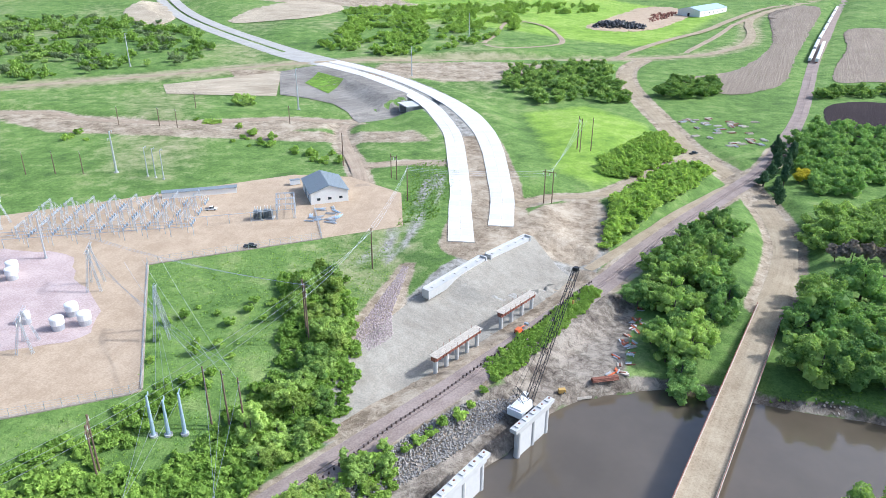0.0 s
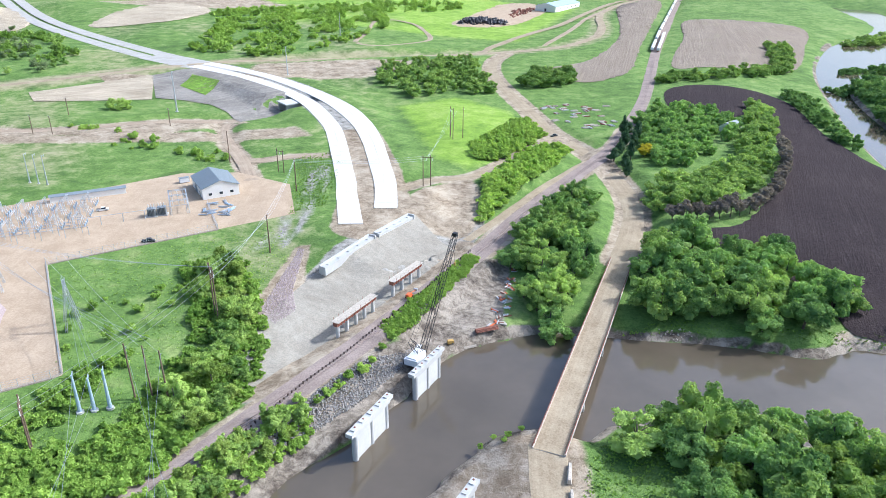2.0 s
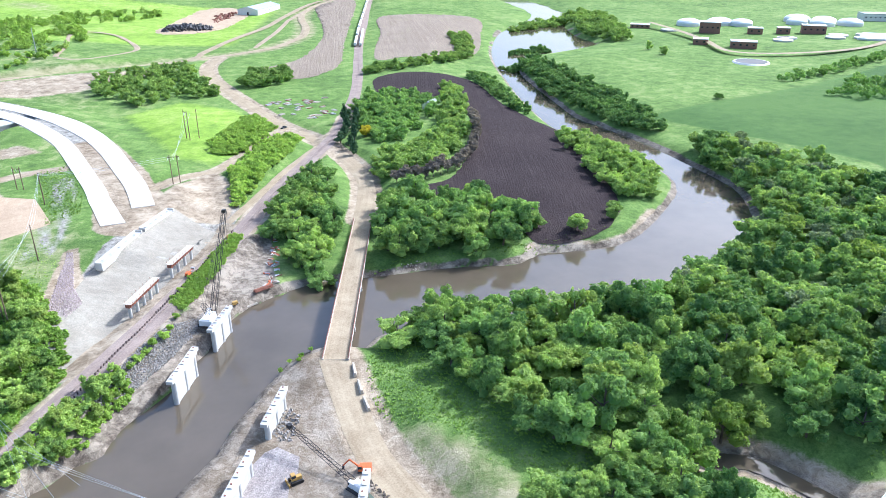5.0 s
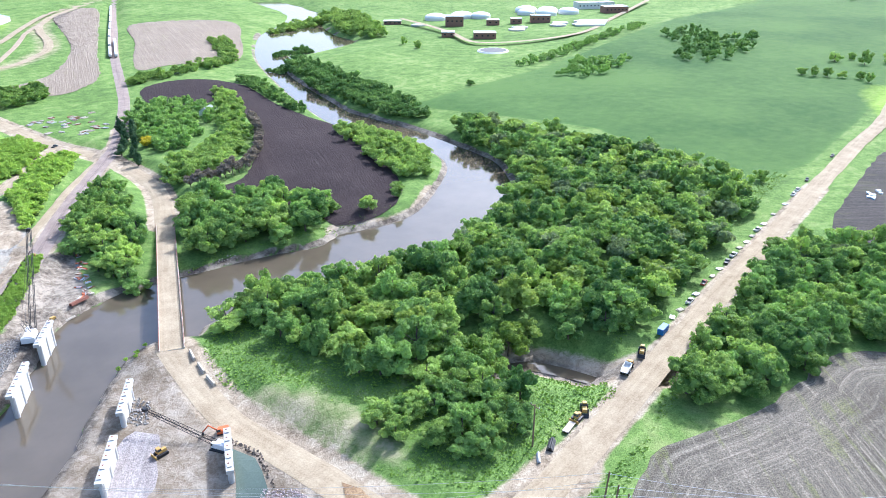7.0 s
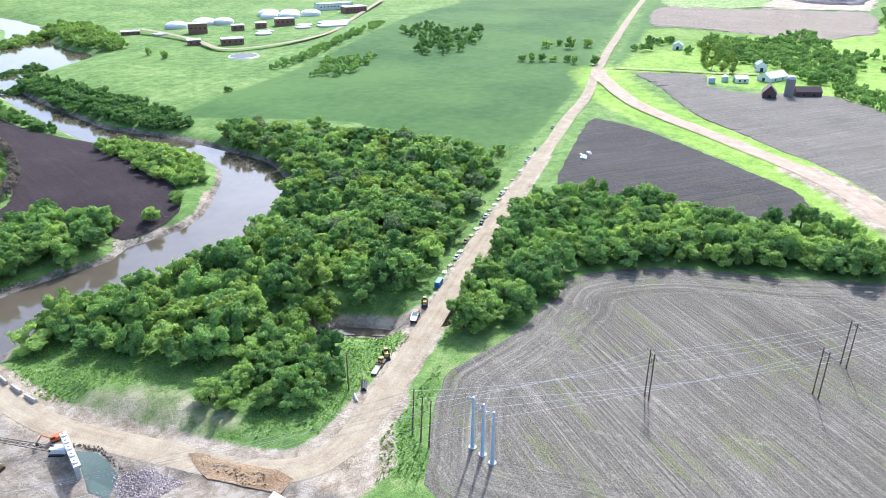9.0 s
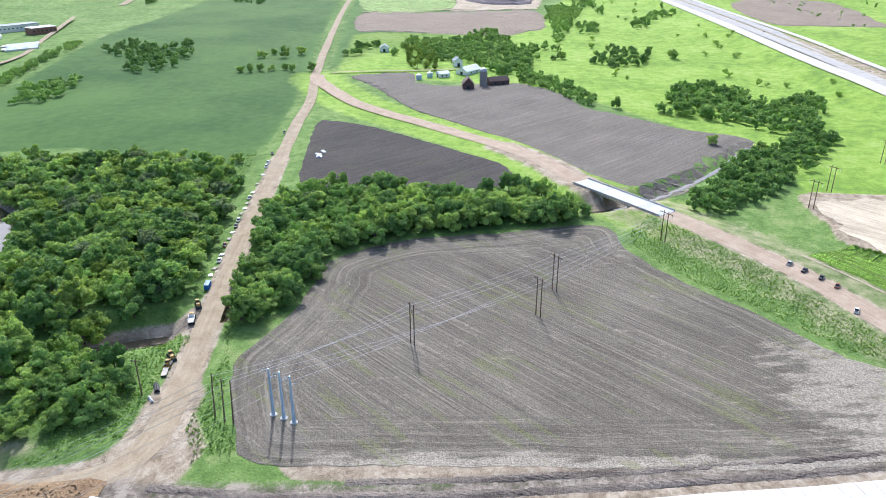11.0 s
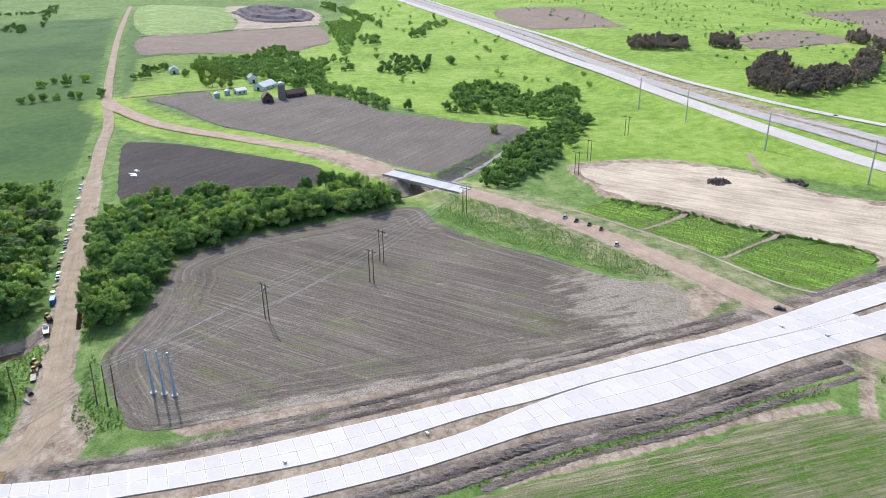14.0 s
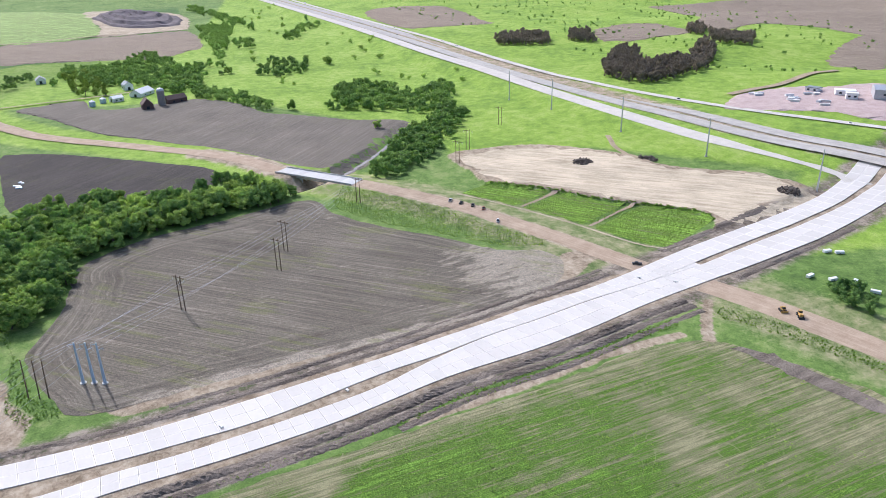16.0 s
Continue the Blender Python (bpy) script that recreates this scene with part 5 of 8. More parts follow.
def slabs(road, A, B, lanes, length, seed, lift=0.28, thick=0.26):
    """Concrete slabs with open joints between two edge lines."""
    count = int(np.linalg.norm(np.diff(A, axis=0), axis=1).sum() / length) + 1
    A, B = resample(A, count), resample(B, count)
    r = np.random.RandomState(seed)
    g = 0.05
    F = [(0, 1, 2, 3), (7, 6, 5, 4), (0, 4, 5, 1), (1, 5, 6, 2), (2, 6, 7, 3), (3, 7, 4, 0)]
    for i in range(count - 1):
        for j in range(lanes):
            f0, f1 = j / lanes, (j + 1) / lanes
            q = np.array([A[i] + (B[i] - A[i]) * f0, A[i + 1] + (B[i + 1] - A[i + 1]) * f0, A[i + 1] + (B[i + 1] - A[i + 1]) * f1, A[i] + (B[i] - A[i]) * f1])
            c = q.mean(0)
            q = c + (q - c) * (1 - 2 * g / length)
            top = q + (0, 0, lift + r.uniform(-0.008, 0.008))
            ins = c + (top - c) * (1 - 0.5 / np.array((4.4, 4.4, 1e9)))
            ins[:, 2] = top[:, 2]
            V = np.vstack([top, top - (0, 0, thick), ins]) - c
            me = mesh_of("slab", V, [f[::-1] for f in F[1:]] + [(0, 8, 9, 1), (1, 9, 10, 2), (2, 10, 11, 3), (3, 11, 8, 0), (8, 11, 10, 9)], M_CONCRETE)
            me.materials.append(M_SLAB)
            me.polygons[len(me.polygons) - 1].material_index = 1
            bm = bmesh.new()
            bm.from_mesh(me)
            bmesh.ops.recalc_face_normals(bm, faces=bm.faces[:])
            bm.to_mesh(me)
            bm.free()
            ob = part("slab", me, road)
            ob.location = c


pav_n = tagged(new("pavement_north"), "new white concrete carriageways with sawn joints", "pavement", kind="structure")
north = HIGHWAY_N[:63]
# the carriageways stand apart by the river and close up towards the crossing
AT = (0, 6, 12, 18, 24, 30, 36, 42, 48)
step_n = np.arange(len(north))
for first, near, far, seed in ((0, (10.2, 14.3, 14.7, 13.7, 12.2, 12.4, 10.8, 10.2, 10.2), (1.6, 6.2, 6.8, 5.3, 3.8, 3.4, 1.8, 1.6, 1.6), 31), (3, (-1.6, -0.5, -0.3, -2.0, -2.4, -1.6, -1.6, -1.6, -1.6), (-10.2, -9.1, -9.4, -11.6, -12.8, -13.2, -11.8, -10.8, -10.2), 32)):
    A, B = (two_edges(north, np.interp(step_n, AT, v)[:, None], 0, 0)[0][first:] for v in (near, far))
    slabs(pav_n, A, B, 2, 5.2, seed)
pav_s = tagged(new("pavement_south"), "new white concrete carriageways with sawn joints", "pavement", kind="structure")
C1A = smooth([(24, 4, 0), (23, -11, 0), (24.5, -40, 0), (26, -53, 0), (31, -82, 0), (39, -123, 0), (44, -144, 0), (49, -167, 0), (55, -191, 0), (60, -216, 0), (67, -240, 0), (76, -267, 0), (81, -284, 0), (91, -320, 0), (97, -342, 0), (112, -388, 0.6), (140, -446, 1.6)], 6)
C1B = smooth([(13, 2, 0), (12.5, -13, 0), (14, -41, 0), (15.5, -57, 0), (19, -84, 0), (30, -122, 0), (34, -142, 0), (40, -163, 0), (45, -187, 0), (51, -211, 0), (57, -243, 0), (65, -271, 0), (70, -288, 0), (80, -324, 0), (86, -346, 0), (101, -392, 0.6), (128, -452, 1.6)], 6)
C2A = smooth([(6, 0, 0), (6, -22, 0), (9, -41, 0), (11, -61, 0), (17, -94, 0), (23, -119, 0), (31, -138, 0), (39.5, -163, 0), (44.5, -187, 0), (50.5, -211, 0), (56.5, -243, 0), (62, -272, 0), (67, -289, 0), (77, -325, 0), (83, -347, 0), (98, -393, 0.6), (124, -454, 1.6)], 6)
C2B = smooth([(-2, 0, 0), (-2.5, -22, 0), (1, -41, 0), (4, -70, 0), (9, -100, 0), (14, -119, 0), (20, -140, 0), (23, -158, 0), (26, -178, 0), (32, -203, 0), (40, -230, 0), (48, -264, 0), (53, -288, 0), (62, -325, 0), (69, -350, 0), (86, -398, 0.6), (112, -462, 1.6)], 6)
for v in (C1A, C1B, C2A, C2B):
    m = v[:, 1] < -270
    v[m, 2] = np.maximum(v[m, 2], height(v[m]) + 0.15)
for A, B, s in ((C1A, C1B, 33), (C2A, C2B, 35)):
    k, m = int(np.argmin(abs(A[:, 1] + 262))), int(np.argmin(abs(B[:, 1] + 262)))
    slabs(pav_s, A[:k + 1], B[:m + 1], 2, 4.7, s)
    slabs(pav_s, A[k:], B[m:], 2, 8.5, s + 1)
gap_a, gap_b = (v[(v[:, 1] < -228) & (v[:, 1] > -276)] for v in (C1B, C2A))
slabs(pav_s, gap_a - (0.15, 0, 0), gap_b + (0.15, 0, 0), 1, 4.7, 37)


# ---- the unfinished river bridge ----
def river_pier(p, q, foot, top, label, group):
    """A wall pier with round columns and a tapered cap between two plan points."""
    L = math.dist(p, q)
    e = thing("bridge_pier", label, "pier", (p[0] + q[0]) / 2, (p[1] + q[1]) / 2, bearing(p, q), group, z=foot)
    h = top - foot
    Shape().box((0, 0, (h - 1.4) / 2), (L * 0.82, 0.75, h - 1.4)).part("wall", M_PIER, e)
    for k in (-1, 0, 1):
        Shape().tube((k * L * 0.41, 0, -1), (k * L * 0.41, 0, h - 1.3), 0.72, n=14).part("column", M_PIER, e)
    cap = Shape().prism([(-0.85, h - 0.9), (0.85, h - 0.9), (0.85, h), (-0.85, h)], (-L / 2 - 0.8, 0, 0), (L / 2 + 0.8, 0, 0))
    cap.prism([(-0.8, h - 1.5), (0.8, h - 1.5), (0.84, h - 0.9), (-0.84, h - 0.9)], (-L / 2 + 0.4, 0, 0), (L / 2 - 0.4, 0, 0))
    cap.part("cap", M_PIER, e)
    for k in range(5):
        x = (k - 2) * L * 0.22
        Shape().box((x, 0, h + 0.14), (1.0, 1.0, 0.28)).part("bearing_block", M_PIER, e)
        Shape().box((x + 0.9, 0.2, h + 0.12), (0.35, 0.35, 0.24)).part("anchor_plate", M_RUST, e)


for p, q, f, t in (((-23.6, 113.8), (-16.8, 127.2), -9, 0.6), ((-11.6, 136), (-5.2, 147.4), -9, 0.6), ((-4.6, 87.6), (2, 99.5), -5, 1.0), ((-16.6, 65.4), (-9.2, 78.6), -5, 1.0)):
    river_pier(p, q, f, t, "new white concrete bridge pier standing " + ("in the brown river" if f < -6 else "on the muddy bank"), "river bridge piers")
river_pier((7, 51), (12.6, 64), -5, 0.6, "new white concrete bridge pier beside a flooded pit", "river bridge piers")


def column_bent(p, q, posts, label):
    """A rusty formwork beam on round white columns."""
    L = math.dist(p, q)
    e = thing("column_bent", label, "pier", (p[0] + q[0]) / 2, (p[1] + q[1]) / 2, bearing(p, q), "column bents", z=-3.4)
    for k in range(posts):
        x = (k / (posts - 1) - 0.5) * L * 0.9
        Shape().tube((x, 0, -1.4), (x, 0, 4.3), 0.52, n=12).part("column", M_PIER, e)
    Shape().box((0, 0, 4.9), (L, 1.3, 1.2)).part("beam", M_RUST, e, "rust red formwork beam")
    for s in (-1, 1):
        for k in range(int(L / 1.2)):
            Shape().box((-L / 2 + 0.6 + k * 1.2, s * 0.72, 4.9), (0.16, 0.2, 1.3)).part("waler", M_REDBRN, e)
    for s in (-0.95, -0.3, 0.35, 1.0):
        Shape().box((0, s, 5.58), (L * (1.02 - 0.02 * abs(s)), 0.56, 0.12)).part("deck_board", M_TIMBER, e, "bleached timber board")
    for k in range(int(L / 2.2)):
        for s in (-1.25, 1.25):
            Shape().tube((-L / 2 + 1 + k * 2.2, s, 5.6), (-L / 2 + 1 + k * 2.2, s, 6.5), 0.045, n=5).part("guard_post", M_RUST, e)


column_bent((-33, 156.6), (-24.2, 172.4), 5, "rust red formwork beam on five white columns")
column_bent((-20, 180.6), (-12, 194.2), 4, "rust red formwork beam on four white columns")


def abutment(p, q):
    e = thing("abutment", "new white concrete bridge abutment on the gravel slope", "abutment", (p[0] + q[0]) / 2, (p[1] + q[1]) / 2, bearing(p, q), "abutments", z=2.0)
    L = math.dist(p, q)
    Shape().prism([(-1.1, -1.5), (0.9, -1.5), (0.9, 1.0), (-1.1, 1.0)], (-L / 2, 0, 0), (L / 2, 0, 0)).part("seat", M_PIER, e)
    Shape().prism([(-1.46, 0), (-1.11, 0), (-1.11, 1.7), (-1.46, 1.7)], (-L / 2, 0, 0), (L / 2, 0, 0)).part("back_wall", M_PIER, e)
    for s in (-1, 1):
        Shape().box((s * (L / 2 + 0.26), 0, 0.4), (0.5, 2.4, 2.4)).part("wing_wall", M_PIER, e)
    for k in range(5):
        Shape().box(((k - 2) * L * 0.2, 0.1, 1.13), (0.8, 0.8, 0.26)).part("bearing_block", M_PIER, e)


abutment((-41, 187.5), (-28.6, 211.5))
abutment((-27, 213.5), (-16.6, 230))


# ---- the old road bridge ----
def old_bridge():
    p, q = np.array((18.0, 111.5)), np.array((53.2, 205.0))
    L = float(np.linalg.norm(q - p))
    e = thing("road_bridge", "old road bridge with dusty tan deck and rusty railings", "bridge", *(p + q) / 2, bearing(p, q), z=-2.0)
    n = 30
    V = [(-L / 2 + L * i / n, y, z) for i in range(n + 1) for y, z in ((-3.3, 0.0), (3.3, 0.0))]
    UV = [(y, x) for x, y, z in V]
    part("deck", mesh_of("deck", V, [(2 * i, 2 * i + 2, 2 * i + 3, 2 * i + 1) for i in range(n)], M_GRAVEL, UV), e, "dusty tan road deck")
    Shape().prism([(-3.6, -0.5), (3.6, -0.5), (3.6, -0.02), (-3.6, -0.02)], (-L / 2, 0, 0), (L / 2, 0, 0)).part("slab", M_PIER, e)
    for s in (-2.6, -0.9, 0.9, 2.6):
        Shape().prism([(s - 0.2, -1.7), (s + 0.2, -1.7), (s + 0.2, -0.5), (s - 0.2, -0.5)], (-L / 2, 0, 0), (L / 2, 0, 0)).part("girder", M_RUST, e)
    for s in (-1, 1):
        Shape().prism([(s * 3.45 - 0.15, 0), (s * 3.45 + 0.15, 0), (s * 3.45 + 0.15, 0.3), (s * 3.45 - 0.15, 0.3)], (-L / 2, 0, 0), (L / 2, 0, 0)).part("kerb", M_TIMBER, e)
        for z in (0.62, 0.95):
            Shape().tube((-L / 2, s * 3.5, z), (L / 2, s * 3.5, z), 0.07, n=5).part("rail", M_RUST, e, "rusty steel rail")
        for k in range(34):
            Shape().box((-L / 2 + 1.5 + k * (L - 3) / 33, s * 3.5, 0.5), (0.16, 0.16, 1.0)).part("post", M_RUST, e)
    for x in (-26, 0, 26):
        Shape().box((x, 0, -5.0), (1.0, 6.6, 6.6), top=(0.8, 0.9)).part("pier", M_PIER, e, "weathered concrete pier")
    for s in (-1, 1):
        Shape().box((s * (L / 2 - 0.3), 0, -2.6), (0.9, 7.0, 4.0)).part("end_wall", M_PIER, e)


old_bridge()


def side_bridge():
    p, q = np.array((266.0, -121.5)), np.array((224.0, -159.0))
    L = float(np.linalg.norm(q - p))
    e = thing("concrete_bridge", "new pale concrete road bridge over a creek bed", "bridge", *(p + q) / 2, bearing(p, q), z=2.6)
    n = 12
    for i in range(n):
        Shape().box((-L / 2 + (i + 0.5) * L / n, 0, -0.15), (L / n - 0.05, 11, 0.5)).part("deck_slab", M_PIER, e)
    for s in (-4, -1.3, 1.3, 4):
        Shape().prism([(s - 0.4, -1.7), (s + 0.4, -1.7), (s + 0.25, -0.42), (s - 0.25, -0.42)], (-L / 2, 0, 0), (L / 2, 0, 0)).part("girder", M_PIER, e)
    for s in (-1, 1):
        Shape().prism([(s * 5.5 - 0.2, 0.1), (s * 5.5 + 0.2, 0.1), (s * 5.5 + 0.1, 0.8), (s * 5.5 - 0.1, 0.8)], (-L / 2, 0, 0), (L / 2, 0, 0)).part("parapet", M_PIER, e)
    for x in (-9, 9):
        for y in (-3.6, 0, 3.6):
            Shape().tube((x, y, -7), (x, y, -2.2), 0.45, n=10).part("column", M_PIER, e)
        Shape().box((x, 0, -2.0), (1.2, 10, 0.7)).part("cap", M_PIER, e)


side_bridge()


def underpass():
    e = thing("underpass", "concrete underpass portal below the new highway", "bridge", -92.5, 399.5, 38, z=-2.2)
    Shape().box((0, -4.6, 2.7), (12, 0.7, 5.4)).box((0, 4.6, 2.7), (12, 0.7, 5.4)).part("side_wall", M_PIER, e)
    Shape().box((0, 0, 5.7), (13, 12, 0.6)).part("lintel", M_PIER, e)
    # no real wall: an added black sheet paints the shade inside the open passage
    Shape().box((5.8, 0, 2.7), (0.3, 8.4, 5.2)).part("end_wall", M_BLACK, e)


M_PILE = simple("dark_brown_piles", (0.075, 0.05, 0.04), 0.85, vary=0.3)
M_SLEEPER = simple("grey_sleepers", (0.24, 0.19, 0.165), 0.9, vary=0.25)


# ---- railway: rails, sleepers and the pile wall beside it ----
def railway():
    e = tagged(new("railway_track"), "railway track with worn steel rails on dark sleepers", "railway", kind="structure")
    t = np.gradient(RAIL[:, :2], axis=0)
    t /= np.linalg.norm(t, axis=1)[:, None]
    n = np.c_[-t[:, 1], t[:, 0]]
    for s in (-0.56, 0.56):
        sh = Shape()
        P = np.c_[RAIL[:, :2] + n * s, RAIL[:, 2] + 0.36]
        for a, b in zip(P[:-1], P[1:]):
            sh.prism([(-0.06, -0.2), (0.06, -0.2), (0.04, -0.02), (-0.04, -0.02)], a, b)
        sh.part("rail", M_SLEEPER, e)
    near = resample(RAIL[:75], 420)
    sh = Shape()
    for k in range(len(near) - 1):
        d = near[k + 1] - near[k]
        sh.box((near[k][0], near[k][1], near[k][2] + 0.12), (0.2, 1.9, 0.14), math.degrees(math.atan2(d[1], d[0])))
    tagged(sh.part("sleepers", M_SLEEPER, e), kind="stuff")
    w = tagged(new("pile_wall"), "row of dark rusty steel piles along the railway", "retaining wall")
    P = resample(smooth([(-57, 98.5), (-50, 110.5), (-45, 119.5), (-38, 133), (-29, 148), (-23, 159), (-15, 173), (-9, 184.5), (-1, 200.5), (4, 210)], 4), 92)
    r = random.Random(4)
    m = Shape().box((0, 0, -0.3), (0.28, 0.28, 2.2)).mesh("pile", M_PILE)
    for x, y in P:
        ob = part("pile", m, w)
        ob.location, ob.rotation_euler = (x, y, -1.5 + r.uniform(-0.15, 0.15)), (r.uniform(-0.05, 0.05), r.uniform(-0.05, 0.05), 1.05)


railway()


def wagon(x, y, turn, kind):
    e = thing("freight_wagon", "pale grey covered hopper wagon on the railway" if kind else "dark tank wagon on the railway", "train wagon", x, y, turn, "freight train", z=0.5, true=True)
    if kind:
        Shape().prism([(-1.3, 1.3), (1.3, 1.3), (1.6, 2.2), (1.6, 3.9), (1.0, 4.5), (-1.0, 4.5), (-1.6, 3.9), (-1.6, 2.2)], (-7.6, 0, 0), (7.6, 0, 0)).part("body", M_CREAM, e)
        for k in (-4.5, 0, 4.5):
            Shape().box((k, 0, 0.95), (2.6, 1.6, 0.9), top=(1.4, 1.4)).part("hopper", M_STEEL, e)
    else:
        Shape().tube((-7.2, 0, 2.7), (7.2, 0, 2.7), 1.5, n=14).part("tank", M_BLACK, e)
        Shape().tube((0, 0, 4.1), (0, 0, 4.7), 0.5, n=10).part("dome", M_BLACK, e)
    Shape().box((0, 0, 1.05), (15.6, 2.2, 0.3)).part("underframe", M_BLACK, e)
    for s in (-5.8, 5.8):
        b = Shape().box((s, 0, 0.65), (2.4, 2.0, 0.4)).part("bogie", M_BLACK, e)
        for o in (-0.9, 0.9):
            Shape().tube((s + o, -0.9, 0.45), (s + o, 0.9, 0.45), 0.45, n=10).part("wheelset", M_RUST, b)


TR = resample(np.array([(163, 597), (196, 700), (225, 786), (290, 980)], float), 35)
for k in range(34):
    a, b = TR[k], TR[k + 1]
    d = (b - a) / np.linalg.norm(b - a)
    c = (a + b) / 2
    if k < 8:
        wagon(c[0] - d[1] * -3.2, c[1] + d[0] * -3.2, bearing(a, b), 1)
    wagon(c[0] - d[1] * 1.6, c[1] + d[0] * 1.6, bearing(a, b), 0 if k % 5 == 4 else 1)


# ---- machines ----
def tracks(e, L, W, gauge, h=0.9, material=None):
    for s in (-1, 1):
        prof = [(-W / 2, 0.12), (W / 2, 0.12), (W / 2, h), (-W / 2, h)]
        t = Shape().prism(prof, (-L / 2 + 0.3, s * gauge / 2, 0), (L / 2 - 0.3, s * gauge / 2, 0))
        for q in (-1, 1):
            t.tube((q * (L / 2 - 0.35), s * gauge / 2 - W / 2, h / 2 + 0.05), (q * (L / 2 - 0.35), s * gauge / 2 + W / 2, h / 2 + 0.05), h / 2, n=12)
        t.part("crawler_track", M_BLACK, e, "muddy steel crawler track")


def lattice(sh, p, q, w0, w1, bays, r=0.07, n=4):
    """A four-legged lattice with zigzag bracing from p to q."""
    p, q = np.array(p, float), np.array(q, float)
    ax = (q - p) / np.linalg.norm(q - p)
    u = np.cross(ax, (0.13, 0.97, 0.2))
    u /= np.linalg.norm(u)
    v = np.cross(ax, u)
    C = []
    for i in range(bays + 1):
        f = i / bays
        w = (w0 + (w1 - w0) * f) / 2
        c = p + (q - p) * f
        C.append([c + w * (a * u + b * v) for a, b in ((1, 1), (-1, 1), (-1, -1), (1, -1))])
    for i in range(bays):
        for k in range(4):
            sh.tube(C[i][k], C[i + 1][k], r, n=n)
            sh.tube(C[i][k], C[i + 1][(k + 1) % 4] if i % 2 else C[i + 1][(k - 1) % 4], r * 0.6, n=3)
    return sh


def crawler_crane():
    e = thing("crawler_crane", "white crawler crane with a black lattice boom on the river bank", "crane", -10.5, 148.5, 64, z=-4.3, scale=0.9)
    tracks(e, 7.2, 1.1, 5.2, 1.2)
    Shape().box((0, 0, 1.25), (3.4, 4.4, 0.5)).part("carbody", M_BLACK, e)
    h = Shape().box((-1.9, 0, 2.7), (5.6, 3.4, 2.0), top=(0.97, 0.9)).part("house", M_WHITE, e, "white machine house")
    Shape().box((-4.4, 0, 2.4), (1.4, 4.2, 1.9)).part("counterweight", M_WHITE, h)
    Shape().box((2.0, 1.3, 2.7), (1.9, 1.3, 2.2), top=(0.85, 0.95)).part("cab", M_WHITE, e)
    Shape().box((2.55, 1.3, 3.0), (0.95, 1.34, 1.0)).part("cab_window", M_GLASSY, e)
    m = e.matrix_world.inverted()
    tip = m @ Vector((-1.6, 165.5, 24.0))
    foot = Vector((1.6, -0.1, 2.2))
    sh = lattice(Shape(), foot, tip, 1.7, 1.3, 16, 0.1)
    sh.part("boom", M_BLACK, e, "black lattice boom")
    Shape().box(tip, (1.2, 1.2, 1.0)).part("boom_head", M_BLACK, e)
    g = lattice(Shape(), (-0.6, 0, 3.6), (-4.6, 0, 9.2), 1.8, 1.2, 4, 0.09)
    g.part("gantry", M_BLACK, e)
    c = Shape()
    for s in (-0.6, 0.6):
        c.tube((-4.6, s, 9.2), tip, 0.05, n=3)
    c.tube(tip, tip - Vector((0, 0, 9)), 0.04, n=3)
    c.part("pendant_lines", M_BLACK, e)
    Shape().box(tip - Vector((0, 0, 9.5)), (0.5, 0.4, 1.0)).part("hook_block", M_YELLOW, e)


crawler_crane()


def boom_excavator():
    e = thing("duty_crane", "white crawler crane with its lattice boom lowered", "crane", 10.6, 64.5, 118, z=-4.5, true=True)
    tracks(e, 5.2, 0.9, 3.8, 1.0)
    Shape().box((-0.8, 0, 2.0), (4.6, 3.0, 1.8), top=(0.96, 0.9)).part("house", M_WHITE, e)
    Shape().box((-2.9, 0, 1.9), (0.9, 3.2, 1.5)).part("counterweight", M_WHITE, e)
    Shape().box((1.6, 1.0, 2.1), (1.6, 1.2, 2.0), top=(0.85, 0.95)).part("cab", M_WHITE, e)
    Shape().box((2.1, 1.0, 2.4), (0.7, 1.24, 0.9)).part("cab_window", M_GLASSY, e)
    lattice(Shape(), (1.6, -0.4, 1.6), (30, -0.6, 7.0), 1.5, 1.0, 16, 0.1).part("boom", M_BLACK, e, "black lattice boom")
    Shape().box((30.3, -0.6, 7.1), (1.5, 1.2, 1.2)).part("boom_head", M_BLACK, e)


boom_excavator()


def excavator(x, y, turn, paint, label, z=None, s=1.0):
    e = thing("excavator", label, "excavator", x, y, turn, "", z, s, true=True)
    tracks(e, 3.8, 0.6, 2.5, 0.85)
    Shape().box((-0.5, 0, 1.65), (3.6, 2.6, 1.3), top=(0.95, 0.92)).part("house", paint, e)
    Shape().box((1.0, 0.8, 2.0), (1.5, 0.95, 1.9), top=(0.85, 0.95)).part("cab", paint, e)
    Shape().box((1.2, 0.8, 2.3), (1.2, 1.0, 0.9)).part("cab_window", M_GLASSY, e)
    Shape().tube((1.4, -0.2, 1.6), (4.2, -0.2, 4.4), 0.3, 0.25, 6).part("boom", paint, e)
    Shape().tube((4.2, -0.2, 4.4), (6.2, -0.2, 2.2), 0.24, 0.18, 6).part("arm", paint, e)
    Shape().box((6.2, -0.2, 1.7), (0.9, 1.1, 1.0), top=(0.6, 1)).part("bucket", M_BLACK, e)


excavator(13.5, 69.5, 160, M_ORANGE, "orange tracked excavator on the muddy site", -4.4)


def wheels(e, spots, r, w):
    for x, y in spots:
        t = Shape().tube((x, y - w / 2, r), (x, y + w / 2, r), r, n=14).part("tyre", M_TYRE, e)
        Shape().tube((x, y - w / 2 - 0.02, r), (x, y + w / 2 + 0.02, r), r * 0.5, n=10).part("rim", M_STEEL, t)


